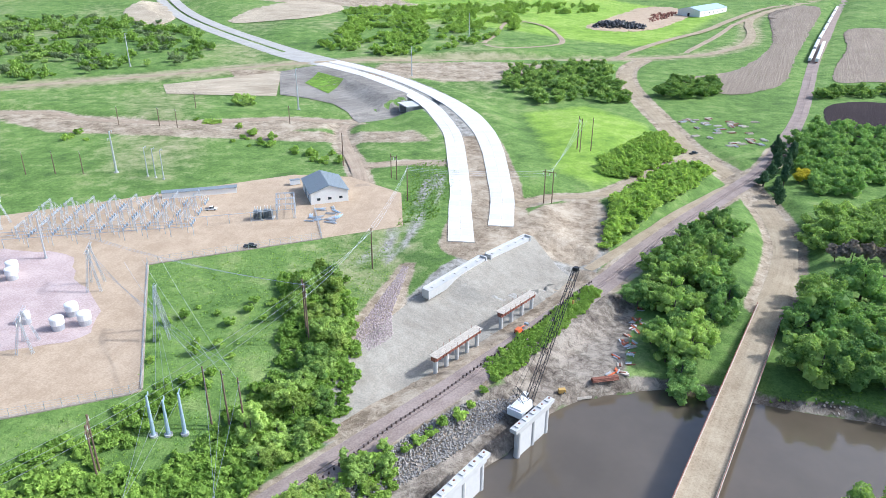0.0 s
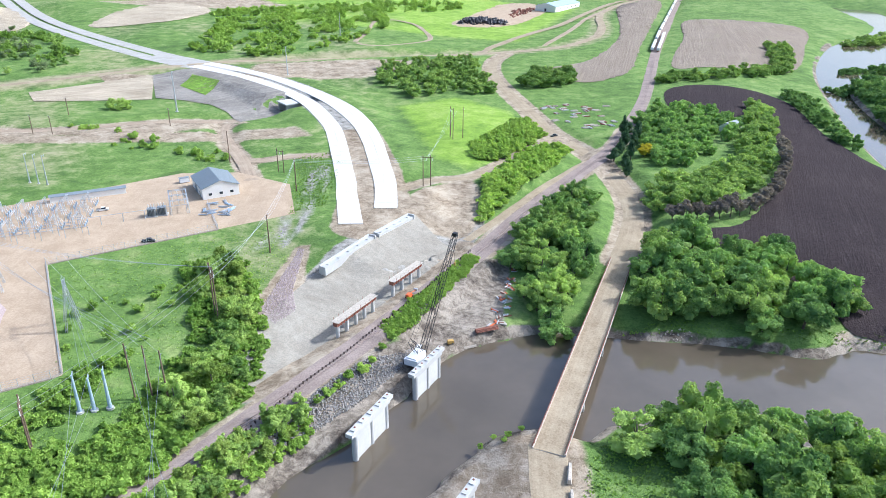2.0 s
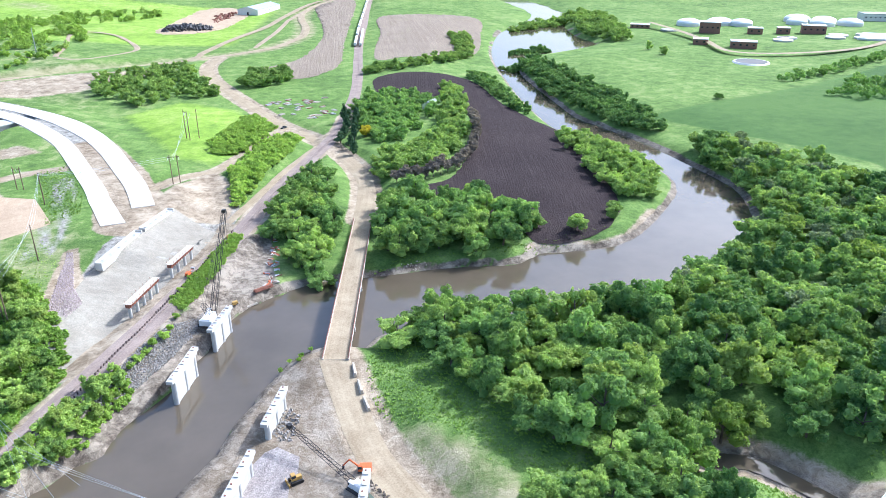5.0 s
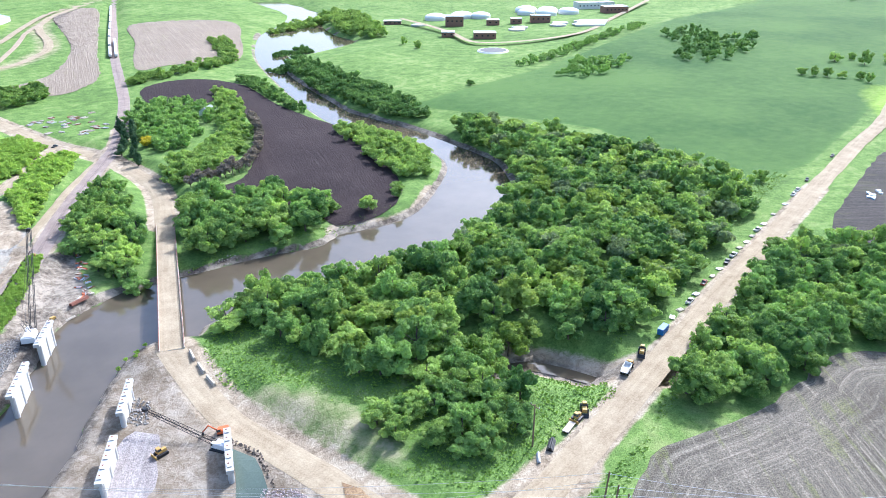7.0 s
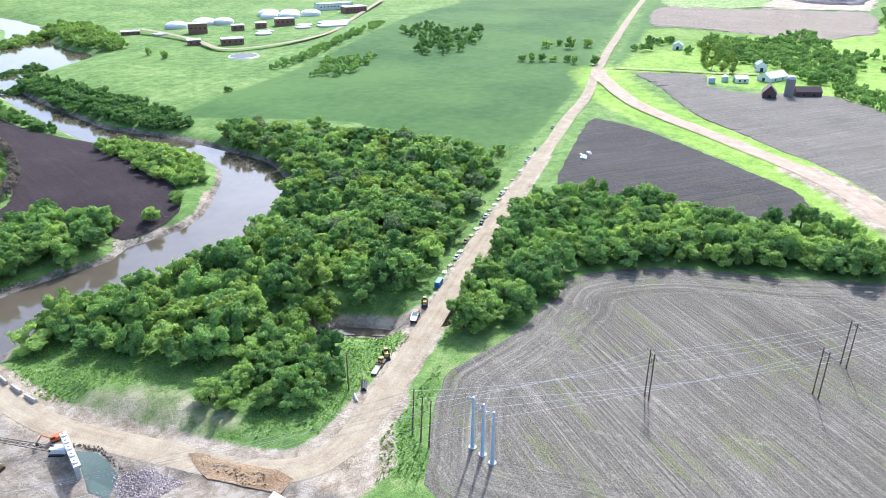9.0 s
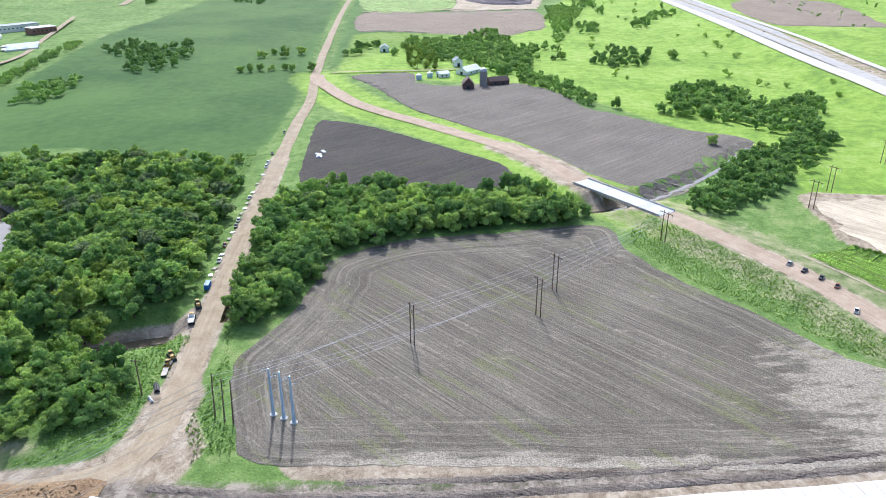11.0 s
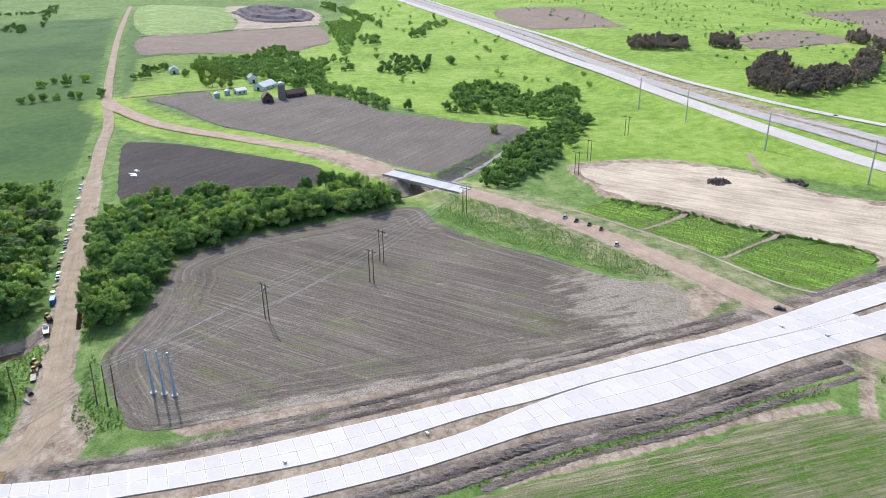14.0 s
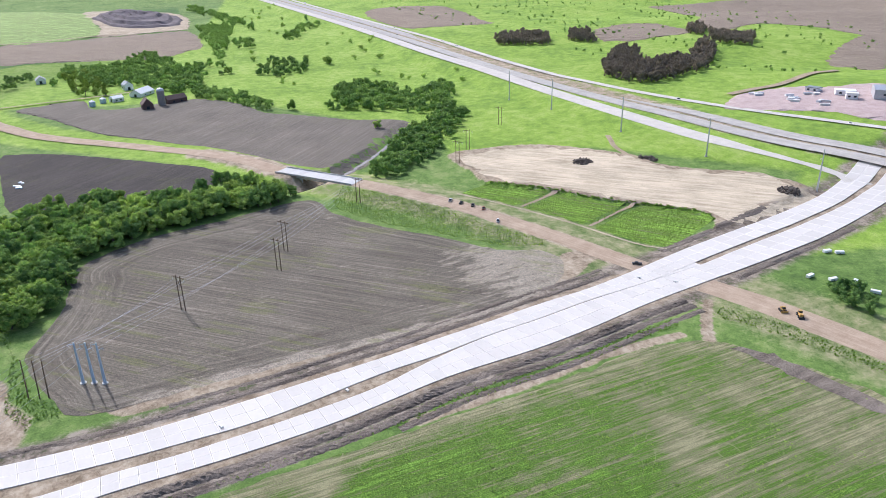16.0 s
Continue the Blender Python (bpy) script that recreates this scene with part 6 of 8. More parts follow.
def dozer(x, y, turn, z=None, label="yellow tracked bulldozer on bare earth"):
    e = thing("bulldozer", label, "bulldozer", x, y, turn, "", z, true=True)
    tracks(e, 3.6, 0.7, 2.3, 1.1)
    Shape().box((0.7, 0, 1.5), (2.0, 1.3, 1.1), top=(1, 0.85)).part("engine_hood", M_YELLOW, e)
    Shape().box((-0.8, 0, 2.2), (1.4, 1.6, 1.9), top=(0.85, 0.85)).part("cab", M_YELLOW, e)
    Shape().box((-0.8, 0, 2.45), (1.42, 1.64, 0.8), top=(0.9, 0.9)).part("cab_window", M_GLASSY, e)
    Shape().prism([(2.5, 0.15), (2.75, 0.15), (2.6, 0.7), (2.75, 1.3), (2.5, 1.2)], (0, 1.8, 0), (0, -1.8, 0)).part("blade", M_YELLOW, e)


def loader(x, y, turn, group="machines beside the haul road"):
    e = thing("wheel_loader", "yellow wheel loader parked beside the gravel road", "loader", x, y, turn, group, true=True)
    wheels(e, [(1.5, 1.1), (1.5, -1.1), (-1.5, 1.1), (-1.5, -1.1)], 0.8, 0.6)
    Shape().box((-1.5, 0, 1.7), (2.6, 1.8, 1.3), top=(0.95, 0.85)).part("engine_body", M_YELLOW, e)
    Shape().box((0.1, 0, 2.5), (1.5, 1.6, 1.9), top=(0.85, 0.9)).part("cab", M_YELLOW, e)
    Shape().box((0.1, 0, 2.7), (1.52, 1.64, 0.9), top=(0.9, 0.95)).part("cab_window", M_GLASSY, e)
    Shape().box((1.4, 0, 1.2), (1.4, 1.2, 0.8)).part("front_frame", M_YELLOW, e)
    for s in (-0.7, 0.7):
        Shape().tube((1.4, s, 1.9), (3.3, s, 0.7), 0.16, n=5).part("lift_arm", M_YELLOW, e)
    Shape().prism([(3.2, 0.1), (4.3, 0.1), (4.0, 0.4), (3.5, 1.2), (3.2, 1.1)], (0, 1.4, 0), (0, -1.4, 0)).part("bucket", M_BLACK, e)


def dump_truck(x, y, turn):
    e = thing("dump_truck", "yellow articulated dump truck parked beside the gravel road", "truck", x, y, turn, "machines beside the haul road", true=True)
    wheels(e, [(3.0, 1.15), (3.0, -1.15), (-1.2, 1.15), (-1.2, -1.15), (-3.0, 1.15), (-3.0, -1.15)], 0.85, 0.6)
    Shape().box((3.9, 0, 1.7), (1.6, 2.2, 1.1), top=(0.9, 0.9)).part("hood", M_YELLOW, e)
    Shape().box((2.5, 0, 2.3), (1.4, 2.2, 1.9), top=(0.85, 0.9)).part("cab", M_YELLOW, e)
    Shape().box((2.6, 0, 2.6), (1.3, 2.24, 0.8), top=(0.9, 0.97)).part("cab_window", M_GLASSY, e)
    Shape().box((-1.0, 0, 1.3), (7.4, 1.1, 0.5)).part("chassis", M_BLACK, e)
    d = Shape().box((-1.9, 0, 1.85), (5.2, 2.6, 0.25))
    d.box((-1.9, 1.3, 2.5), (5.2, 0.15, 1.3)).box((-1.9, -1.3, 2.5), (5.2, 0.15, 1.3)).box((0.75, 0, 2.6), (0.15, 2.6, 1.6))
    d.part("dump_bed", M_CREAM, e, "pale cream dump bed")


def pickup(x, y, turn, paint, label, group="parked pickups", z=None):
    e = thing("pickup_truck", label, "pickup truck", x, y, turn, group, z, true=True)
    wheels(e, [(1.75, 0.85), (1.75, -0.85), (-1.75, 0.85), (-1.75, -0.85)], 0.4, 0.28)
    Shape().box((0, 0, 0.75), (5.6, 1.95, 0.65), top=(0.99, 0.96)).part("body", paint, e)
    Shape().box((0.3, 0, 1.45), (2.4, 1.8, 0.8), top=(0.7, 0.85)).part("cabin", M_GLASSY, e)
    Shape().box((0.25, 0, 1.86), (1.6, 1.5, 0.08)).part("roof", paint, e)
    Shape().box((-1.85, 0, 1.1), (1.7, 1.6, 0.06)).part("load_bed", M_BLACK, e)
    for s in (-0.7, 0.7):
        Shape().box((2.8, s, 0.85), (0.08, 0.35, 0.2)).part("headlight", M_CREAM, e)


def car(x, y, turn, paint, label, group="cars on the interstate", z=None):
    e = thing("car", label, "car", x, y, turn, group, z, true=True)
    wheels(e, [(1.35, 0.8), (1.35, -0.8), (-1.35, 0.8), (-1.35, -0.8)], 0.33, 0.22)
    Shape().box((0, 0, 0.62), (4.5, 1.8, 0.6), top=(0.97, 0.94)).part("body", paint, e)
    Shape().box((-0.2, 0, 1.2), (2.5, 1.65, 0.6), top=(0.66, 0.84)).part("cabin", M_GLASSY, e)
    Shape().box((-0.2, 0, 1.5), (1.6, 1.35, 0.06)).part("roof", paint, e)


def semi(x, y, turn, paint, z=None):
    e = thing("semi_truck", "semi truck with a long white box trailer on the interstate", "truck", x, y, turn, "trucks on the interstate", z, true=True)
    wheels(e, [(6.5, 1), (6.5, -1), (3, 1), (3, -1), (-6, 1), (-6, -1), (-7.2, 1), (-7.2, -1)], 0.5, 0.4)
    Shape().box((6, 0, 2.0), (2.6, 2.4, 2.6), top=(0.85, 0.95)).part("cab", paint, e)
    Shape().box((-2, 0, 2.6), (13, 2.5, 2.7)).part("trailer", M_WHITE, e)


def flat_trailer(x, y, turn):
    e = thing("flatbed_trailer", "rusty flatbed trailer parked beside the gravel road", "trailer", x, y, turn, "trailers beside the haul road", true=True)
    wheels(e, [(-1.6, 0.9), (-1.6, -0.9), (-2.5, 0.9), (-2.5, -0.9)], 0.4, 0.3)
    Shape().box((0, 0, 0.9), (6, 2.2, 0.2)).part("bed", M_TIMBER, e)
    Shape().box((0, 0, 0.72), (6.1, 0.8, 0.2)).part("frame", M_RUST, e)
    Shape().tube((3, 0, 0.75), (4.4, 0, 0.6), 0.1, n=5).part("drawbar", M_RUST, e)


def pipe_stack(x, y, turn, n, L, r, material, label, group="stacked pipes"):
    e = thing("pipe_stack", label, "pipes", x, y, turn, group, true=True)
    k = 0
    for row in range(3):
        for i in range(n - row):
            Shape().tube((-L / 2, (i - (n - row - 1) / 2) * 2.05 * r, r * (1 + 1.74 * row) + 0.1), (L / 2, (i - (n - row - 1) / 2) * 2.05 * r, r * (1 + 1.74 * row) + 0.1), r, n=9).part("pipe", material, e)
    for s in (-L * 0.3, L * 0.3):
        Shape().box((s, 0, 0.05), (0.25, n * 2.05 * r, 0.12)).part("dunnage", M_TIMBER, e)


def boom_lift(x, y, turn):
    e = thing("boom_lift", "orange boom lift standing beside the column bents", "lift", x, y, turn, true=True)
    wheels(e, [(1, 0.9), (1, -0.9), (-1, 0.9), (-1, -0.9)], 0.45, 0.35)
    Shape().box((0, 0, 0.9), (2.8, 1.7, 0.6)).part("chassis", M_ORANGE, e)
    Shape().box((-0.5, 0, 1.6), (2.4, 1.5, 0.8)).part("turret", M_ORANGE, e)
    Shape().tube((-1, 0, 2.0), (4.2, 0, 1.4), 0.18, n=6).part("boom", M_ORANGE, e)
    Shape().box((4.6, 0, 1.6), (0.8, 1.6, 1.0)).part("basket", M_STEEL, e)


boom_lift(-14.5, 177.5, 60)
dozer(-1, 72, 10, -4.5)
RDIR = 11.5
loader(117.5, 19.5, RDIR + 20)
dump_truck(107, 16.8, RDIR + 8)
loader(84.5, 13.4, RDIR + 30)
dozer(80.5, 12.3, RDIR, label="yellow tracked bulldozer beside the gravel road")
flat_trailer(76, 11.2, RDIR + 4)
pipe_stack(68, 9.8, RDIR + 20, 4, 5.5, 0.28, M_BLACK, "stack of dark pipes beside the gravel road")
pipe_stack(62.5, 8.8, RDIR + 35, 3, 4.2, 0.2, M_STEEL, "stack of grey pipes beside the gravel road")


def container(x, y, turn, material, label):
    e = thing("shipping_container", label, "container", x, y, turn, true=True)
    b = Shape().box((0, 0, 1.45), (6.0, 2.4, 2.6)).part("box", material, e)
    for k in range(14):
        for s in (-1, 1):
            Shape().box((-2.8 + k * 0.43, s * 1.22, 1.45), (0.16, 0.06, 2.4)).part("rib", material, b)
    for s in (-0.6, 0.6):
        Shape().box((3.02, s, 1.45), (0.06, 1.1, 2.4)).part("door", material, e)


container(131.5, 22, RDIR, M_BLUE, "blue steel shipping container beside the gravel road")


def vehicles_along_road():
    r = random.Random(12)
    paints = [(M_WHITE, "white"), (M_BLACK, "black"), (M_STEEL, "silver"), (M_REDBRN, "dark red"), (M_BLUE, "blue")]
    for k, (x, y) in enumerate(((154, 27), (169, 31), (190, 34.5), (197, 36), (226, 42), (276, 51.5), (283, 53), (300, 56.5))):
        m, c = paints[(k * 3) % 5] if k % 3 else paints[0]
        pickup(x, y, RDIR + r.uniform(-10, 10), m, f"{c} pickup truck parked on the verge of the gravel road", "pickups along the gravel road")
    pickup(347, 65, RDIR, M_BLACK, "black pickup truck on the gravel road", "pickups along the gravel road")
    for k, (x, y) in enumerate(((141, 25), (147, 26), (160, 28.5), (176, 32), (183, 33.5), (205, 38), (212, 39), (219, 40.5), (234, 43.5), (247, 46), (262, 48.5))):
        e = thing("pallet_of_material", ("bundle of timber forms" if k % 2 else "pallet of grey pipes and fittings") + " on the road verge", "building material", x, y, RDIR + r.uniform(-30, 30), "materials along the gravel road", true=True)
        for i in range(5):
            Shape().box((0, (i - 2) * 0.42, 0.35 + 0.1 * (i % 2)), (r.uniform(2.2, 3.8), 0.36, 0.4)).part("load", M_TIMBER if k % 2 else M_STEEL, e)
        Shape().box((0, 0, 0.08), (2.4, 2.2, 0.14)).part("pallet", M_WOOD, e)


vehicles_along_road()


# ---- power lines ----
def wood_pole(x, y, tall, arms, label, group, lean=(0, 0), turn=0.0, z=None):
    e = thing("power_pole", label, "power pole", x, y, turn, group, z)
    Shape().tube((0, 0, -1), (lean[0], lean[1], tall), 0.24, 0.15, 8).part("pole", M_WOOD, e)
    for k in range(arms):
        h = tall - 0.5 - k * 1.4
        f = h / tall
        a = Shape().box((lean[0] * f, lean[1] * f, h), (0.14, 2.8, 0.16)).part("crossarm", M_WOOD, e)
        for s in (-1.25, 0, 1.25):
            Shape().tube((lean[0] * f, lean[1] * f + s, h + 0.08), (lean[0] * f, lean[1] * f + s, h + 0.45), 0.09, n=6).part("insulator", M_STEEL, a)
    if not arms:
        Shape().tube((lean[0], lean[1], tall - 1), (lean[0] + 0.7, lean[1], tall - 0.9), 0.07, n=5).part("insulator", M_STEEL, e)
    return e


def h_frame(x, y, tall, turn, label, group, gap=2.6, brace=True, arm=7.0):
    e = thing("h_frame_pole", label, "power pole", x, y, turn, group)
    for s in (-1, 1):
        Shape().tube((0, s * gap / 2, -1), (0, s * gap / 2, tall), 0.22, 0.15, 8).part("pole", M_WOOD, e)
    Shape().box((0, 0, tall - 1.0), (0.2, arm, 0.22)).part("crossarm", M_WOOD, e)
    if brace:
        Shape().tube((0, -gap / 2, tall - 1.4), (0, gap / 2, tall - 5), 0.1, n=5).tube((0, gap / 2, tall - 1.4), (0, -gap / 2, tall - 5), 0.1, n=5).part("x_brace", M_WOOD, e)
    for s in (-arm / 2 + 0.2, 0, arm / 2 - 0.2):
        Shape().tube((0, s, tall - 2.3), (0, s, tall - 1.1), 0.1, n=6).part("insulator", M_CREAM, e)
    return e


def steel_pole(x, y, tall, label, group, r=0.5, material=None, arms=1, turn=0.0, lean=0.0):
    e = thing("steel_pole", label, "power pole", x, y, turn, group)
    Shape().tube((0, 0, -0.2), (0, 0, 0.35), r * 1.9, n=12).part("footing", M_PIER, e)
    Shape().tube((0, 0, 0.2), (lean, 0, tall), r, r * 0.5, 12).part("shaft", material or M_BLUE_STEEL, e)
    for k in range(arms):
        h = tall - 0.4 - k * 2.4
        s = 1 if k % 2 == 0 else -1
        Shape().tube((lean * h / tall, 0, h), (lean * h / tall, s * 1.7, h + 0.3), 0.12, 0.07, 6).part("arm", material or M_BLUE_STEEL, e)
        Shape().tube((lean * h / tall, s * 1.7, h + 0.3), (lean * h / tall, s * 1.7, h - 0.6), 0.1, n=6).part("insulator", M_STEEL, e)
    return e


WIRES = []


def wire(a, b, sag=1.5, r=0.035):
    WIRES.append((a, b, sag, r))


def build_wires():
    for a, b, sag, r in WIRES:
        a, b = np.array(a, float), np.array(b, float)
        n = 14
        t = np.linspace(0, 1, n + 1)[:, None]
        P = a + (b - a) * t - np.array((0, 0, 1)) * sag * 4 * t * (1 - t)
        ax = (b - a) / np.linalg.norm(b - a)
        u = np.cross(ax, (0, 0, 1))
        u /= np.linalg.norm(u)
        v = np.cross(u, ax)
        ring = np.array([u * r, -u * r * 0.5 + v * r * 0.87, -u * r * 0.5 - v * r * 0.87])
        F = [(3 * i + j, 3 * i + (j + 1) % 3, 3 * i + 3 + (j + 1) % 3, 3 * i + 3 + j) for i in range(n) for j in range(3)]
        sh = Shape().add((P[:, None] + ring).reshape(-1, 3), F)
        tagged(new("power_cable", sh.mesh("power_cable", M_STEEL)), "thin bright overhead power cable", "cable", "overhead cables")


# south of the river: three blue poles, leaning wooden poles and pole pairs across the tilled field
BL = [(60, -28.8), (58.8, -32.2), (57.3, -35.6)]
for x, y in BL:
    steel_pole(x, y, 15.3, "pale blue painted steel pole standing in the field", "blue steel poles", 0.55, arms=2, turn=20)
WP = [(57, -13), (55.3, -16.5), (54.8, -19.2)]
for k, (x, y) in enumerate(WP):
    wood_pole(x, y, 14, 0, "tall dark wooden power pole with guy wires", "wooden poles beside the field", (0.4, -0.6))
wood_pole(64.5, 12.5, 12, 1, "single wooden power pole in the grass by the road", "wooden poles beside the field")
HF = [(101.5, -61), (125, -101.2), (145, -107)]
for k, (x, y) in enumerate(HF):
    h_frame(x, y, 15.2, -50, "wooden pole pair with a crossarm in the tilled field", "pole pairs", 2.4, k == 0, 6.5)
h_frame(197, -153.5, 14, -50, "wooden pole pair beside the earth road", "pole pairs", 2.4, False)
h_frame(243, -228, 14, -50, "wooden pole pair in the pasture", "pole pairs", 2.4, False)
h_frame(272, -246, 14, -50, "wooden pole pair in the pasture", "pole pairs", 2.4, False)
h_frame(322, -291, 14, -50, "wooden pole pair in the pasture", "pole pairs", 2.4, False)
for (x, y) in ((392, -330), (340, -343), (257, -354), (186, -370), (116, -388)):
    steel_pole(x, y, 24, "tall grey steel transmission pole beside the interstate", "steel transmission poles", 0.5, M_STEEL, 3)
for s in range(3):
    p = np.array((*BL[s], zat(*BL[s]) + 14.6 - 0.5 * s))
    w = np.array((*WP[s], zat(*WP[s]) + 13.4))
    o = (s - 1) * 2.6
    h1 = np.array((101.5 + o * 0.76, -61 + o * 0.64, zat(101.5, -61) + 13.0))
    h2 = np.array((125 + o * 0.76, -101.2 + o * 0.64, zat(125, -101) + 13.0))
    h3 = np.array((145 + o * 0.76, -107 + o * 0.64, zat(145, -107) + 13.0))
    h4 = np.array((197 + o * 0.76, -153.5 + o * 0.64, zat(197, -153) + 12.0))
    wire(p, h2, 1.6)
    wire(w, h1, 1.6)
    wire(h1, h3, 0.8)
    wire(h2, h4, 1.2)
    wire(h3, h4, 1.0)
    wire(p, (-40 - 3 * s, 60 - 8 * s, 13), 3.0)
    wire(w, (-46 - 3 * s, 75 + 4 * s, 12), 3.0)
    wire(w - (0, 0, 2), (-50 - 3 * s, 68 + 4 * s, 10), 3.0)

# north of the river
LB = [(-84, 120.5), (-81.3, 121.5), (-78.3, 122.6)]
for k, (x, y) in enumerate(LB):
    steel_pole(x, y, (9.8, 8.6, 10.2)[k], "pale blue painted steel pole standing in the grass", "blue steel poles", 0.45, arms=1, turn=20)
LW = [(-74, 126), (-70, 126), (-66, 125)]
for k, (x, y) in enumerate(LW):
    wood_pole(x, y, 14.5, 0, "tall brown wooden power pole in the meadow", "wooden poles in the meadow", (-0.5, 0.4))
h_frame(-88.5, 108.5, 13.5, 30, "wooden H-frame power pole with cross bracing", "H-frame poles", 3.2, True, 6)
h_frame(-64.5, 158, 16.5, 30, "tall wooden H-frame power pole with cross bracing", "H-frame poles", 3.2, True, 7)
wood_pole(-60, 200.5, 13, 1, "brown wooden power pole on the rough slope", "wooden poles in the meadow")
wood_pole(-62, 255, 13, 1, "brown wooden power pole by the dirt track", "wooden poles in the meadow")
h_frame(-73, 279, 10, 60, "low wooden pole pair by the dirt track", "pole pairs", 3, False, 4)
wood_pole(-98, 292, 14, 0, "brown wooden power pole behind the metal shed", "wooden poles in the meadow")
h_frame(-12, 266.5, 13, 80, "wooden pole pair with a crossarm beside the highway", "pole pairs", 3.0, False, 5)
h_frame(-2, 331, 15, 20, "wooden pole pair on the green knoll", "pole pairs", 4.0, False, 4)
wood_pole(3.4, 331.5, 15, 0, "wooden power pole on the green knoll", "wooden poles in the meadow")
wood_pole(-2.5, 335, 7, 1, "small wooden pole on the green knoll", "wooden poles in the meadow")
steel_pole(-184, 264, 17, "grey steel monopole in the meadow", "steel transmission poles", 0.5, M_STEEL, 2)
steel_pole(-306, 470, 22, "grey steel monopole in the meadow", "steel transmission poles", 0.5, M_STEEL, 2)
steel_pole(-153, 385, 22, "grey steel monopole beside the embankment", "steel transmission poles", 0.5, M_STEEL, 2)
steel_pole(-109, 470, 18, "grey steel monopole beside the highway", "steel transmission poles", 0.4, M_STEEL, 2)
steel_pole(-95, 620, 20, "grey steel monopole on the bushy hill", "steel transmission poles", 0.4, M_STEEL, 2)
for x, y in ((-169, 262), (-165, 261), (-161, 260)):
    steel_pole(x, y, 12, "slim grey steel pole in the meadow", "steel transmission poles", 0.28, M_STEEL, 1)
for x, y in ((-207, 258), (-196, 260), (-218, 255), (-225, 330), (-195, 332), (-205, 333), (-145, 352), (-208, 375)):
    wood_pole(x, y, 9, 1, "brown wooden power pole in the meadow", "wooden poles in the meadow", turn=40)
for s in range(3):
    o = (s - 1) * 3
    top = np.array((-64.5 - o * 0.5, 158 + o * 0.87, zat(-64.5, 158) + 14.4))
    wire(top, (-60 + 0.3 * o, 200.5 + 0.8 * o, zat(-60, 200) + 12.4), 1.2)
    wire(top, (-88.5 - o * 0.5, 108.5 + o * 0.87, zat(-88, 108) + 11.4), 1.5)
    wire((-60 + 0.3 * o, 200.5 + 0.8 * o, zat(-60, 200) + 12.4), (-62, 255 + 0.5 * o, zat(-62, 255) + 12.3), 1.2)
    wire((-62, 255 + 0.5 * o, zat(-62, 255) + 12.3), (-12, 266.5 + o, zat(-12, 266) + 11.6), 1.0)
    wire((*LW[s], zat(*LW[s]) + 13.8), (-40 - 3 * s, 66 - 4 * s, 13), 2.0)
    wire((*LB[s], zat(*LB[s]) + 8.8), (-60 - 3 * s, 64 - 4 * s, 11), 1.0)
    wire((*LW[s], zat(*LW[s]) + 13.8), (-118 + 4 * s, 168 + 2 * s, 14), 1.6)
    wire((-12, 266.5 + o, zat(-12, 266) + 11.6), (-1 + o * 0.5, 331, zat(0, 331) + 13.5), 1.5)
    wire((-88.5 - o * 0.5, 108.5 + o * 0.87, zat(-88, 108) + 11.4), (-130, 40 + 2 * o, 13), 2.0)


# ---- the substation yard ----
def metal_shed():
    """A gabled metal shed with small dark windows."""
    e = thing("metal_shed", "white metal shed with a grey gabled roof in the yard", "building", -93, 254.5, 30, z=3.05)
    L, W, H, R = 17.5, 13.5, 4.2, 6.6
    Shape().prism([(-W / 2, 0), (W / 2, 0), (W / 2, H), (0, R), (-W / 2, H)], (0, L / 2, 0), (0, -L / 2, 0)).part("wall", M_CREAM, e)
    for s in (-1, 1):
        sl = math.hypot(W / 2, R - H)
        roof = Shape().prism([(0, R + 0.03), (0, R + 0.2), (s * (W / 2 + 0.5), H + 0.06), (s * (W / 2 + 0.5), H - 0.12)], (0, L / 2 + 0.4, 0), (0, -L / 2 - 0.4, 0)).part("roof", M_ROOF, e)
        rib = Shape()
        for k in range(12):
            y = -L / 2 + 0.6 + k * (L - 1.2) / 11
            rib.tube((0, y, R + 0.2), (-s * (W / 2 + 0.5), y, H + 0.06), 0.05, n=3)
        rib.part("seam", M_ROOF, roof)
    for x in (-4, 0, 4):
        w = Shape().box((x, -L / 2 - 0.03, 1.8), (1.2, 0.1, 0.9)).part("window", M_GLASSY, e)
        Shape().box((x, -L / 2 - 0.04, 1.3), (1.4, 0.16, 0.1)).part("window_sill", M_CREAM, w)
    Shape().box((-W / 2 - 0.03, 2, 1.7), (0.1, 3.6, 3.4)).part("roller_door", M_ROOF, e)
    Shape().box((-W / 2 - 0.03, -4, 1.05), (0.1, 1.0, 2.1)).part("door", M_ROOF, e)


metal_shed()


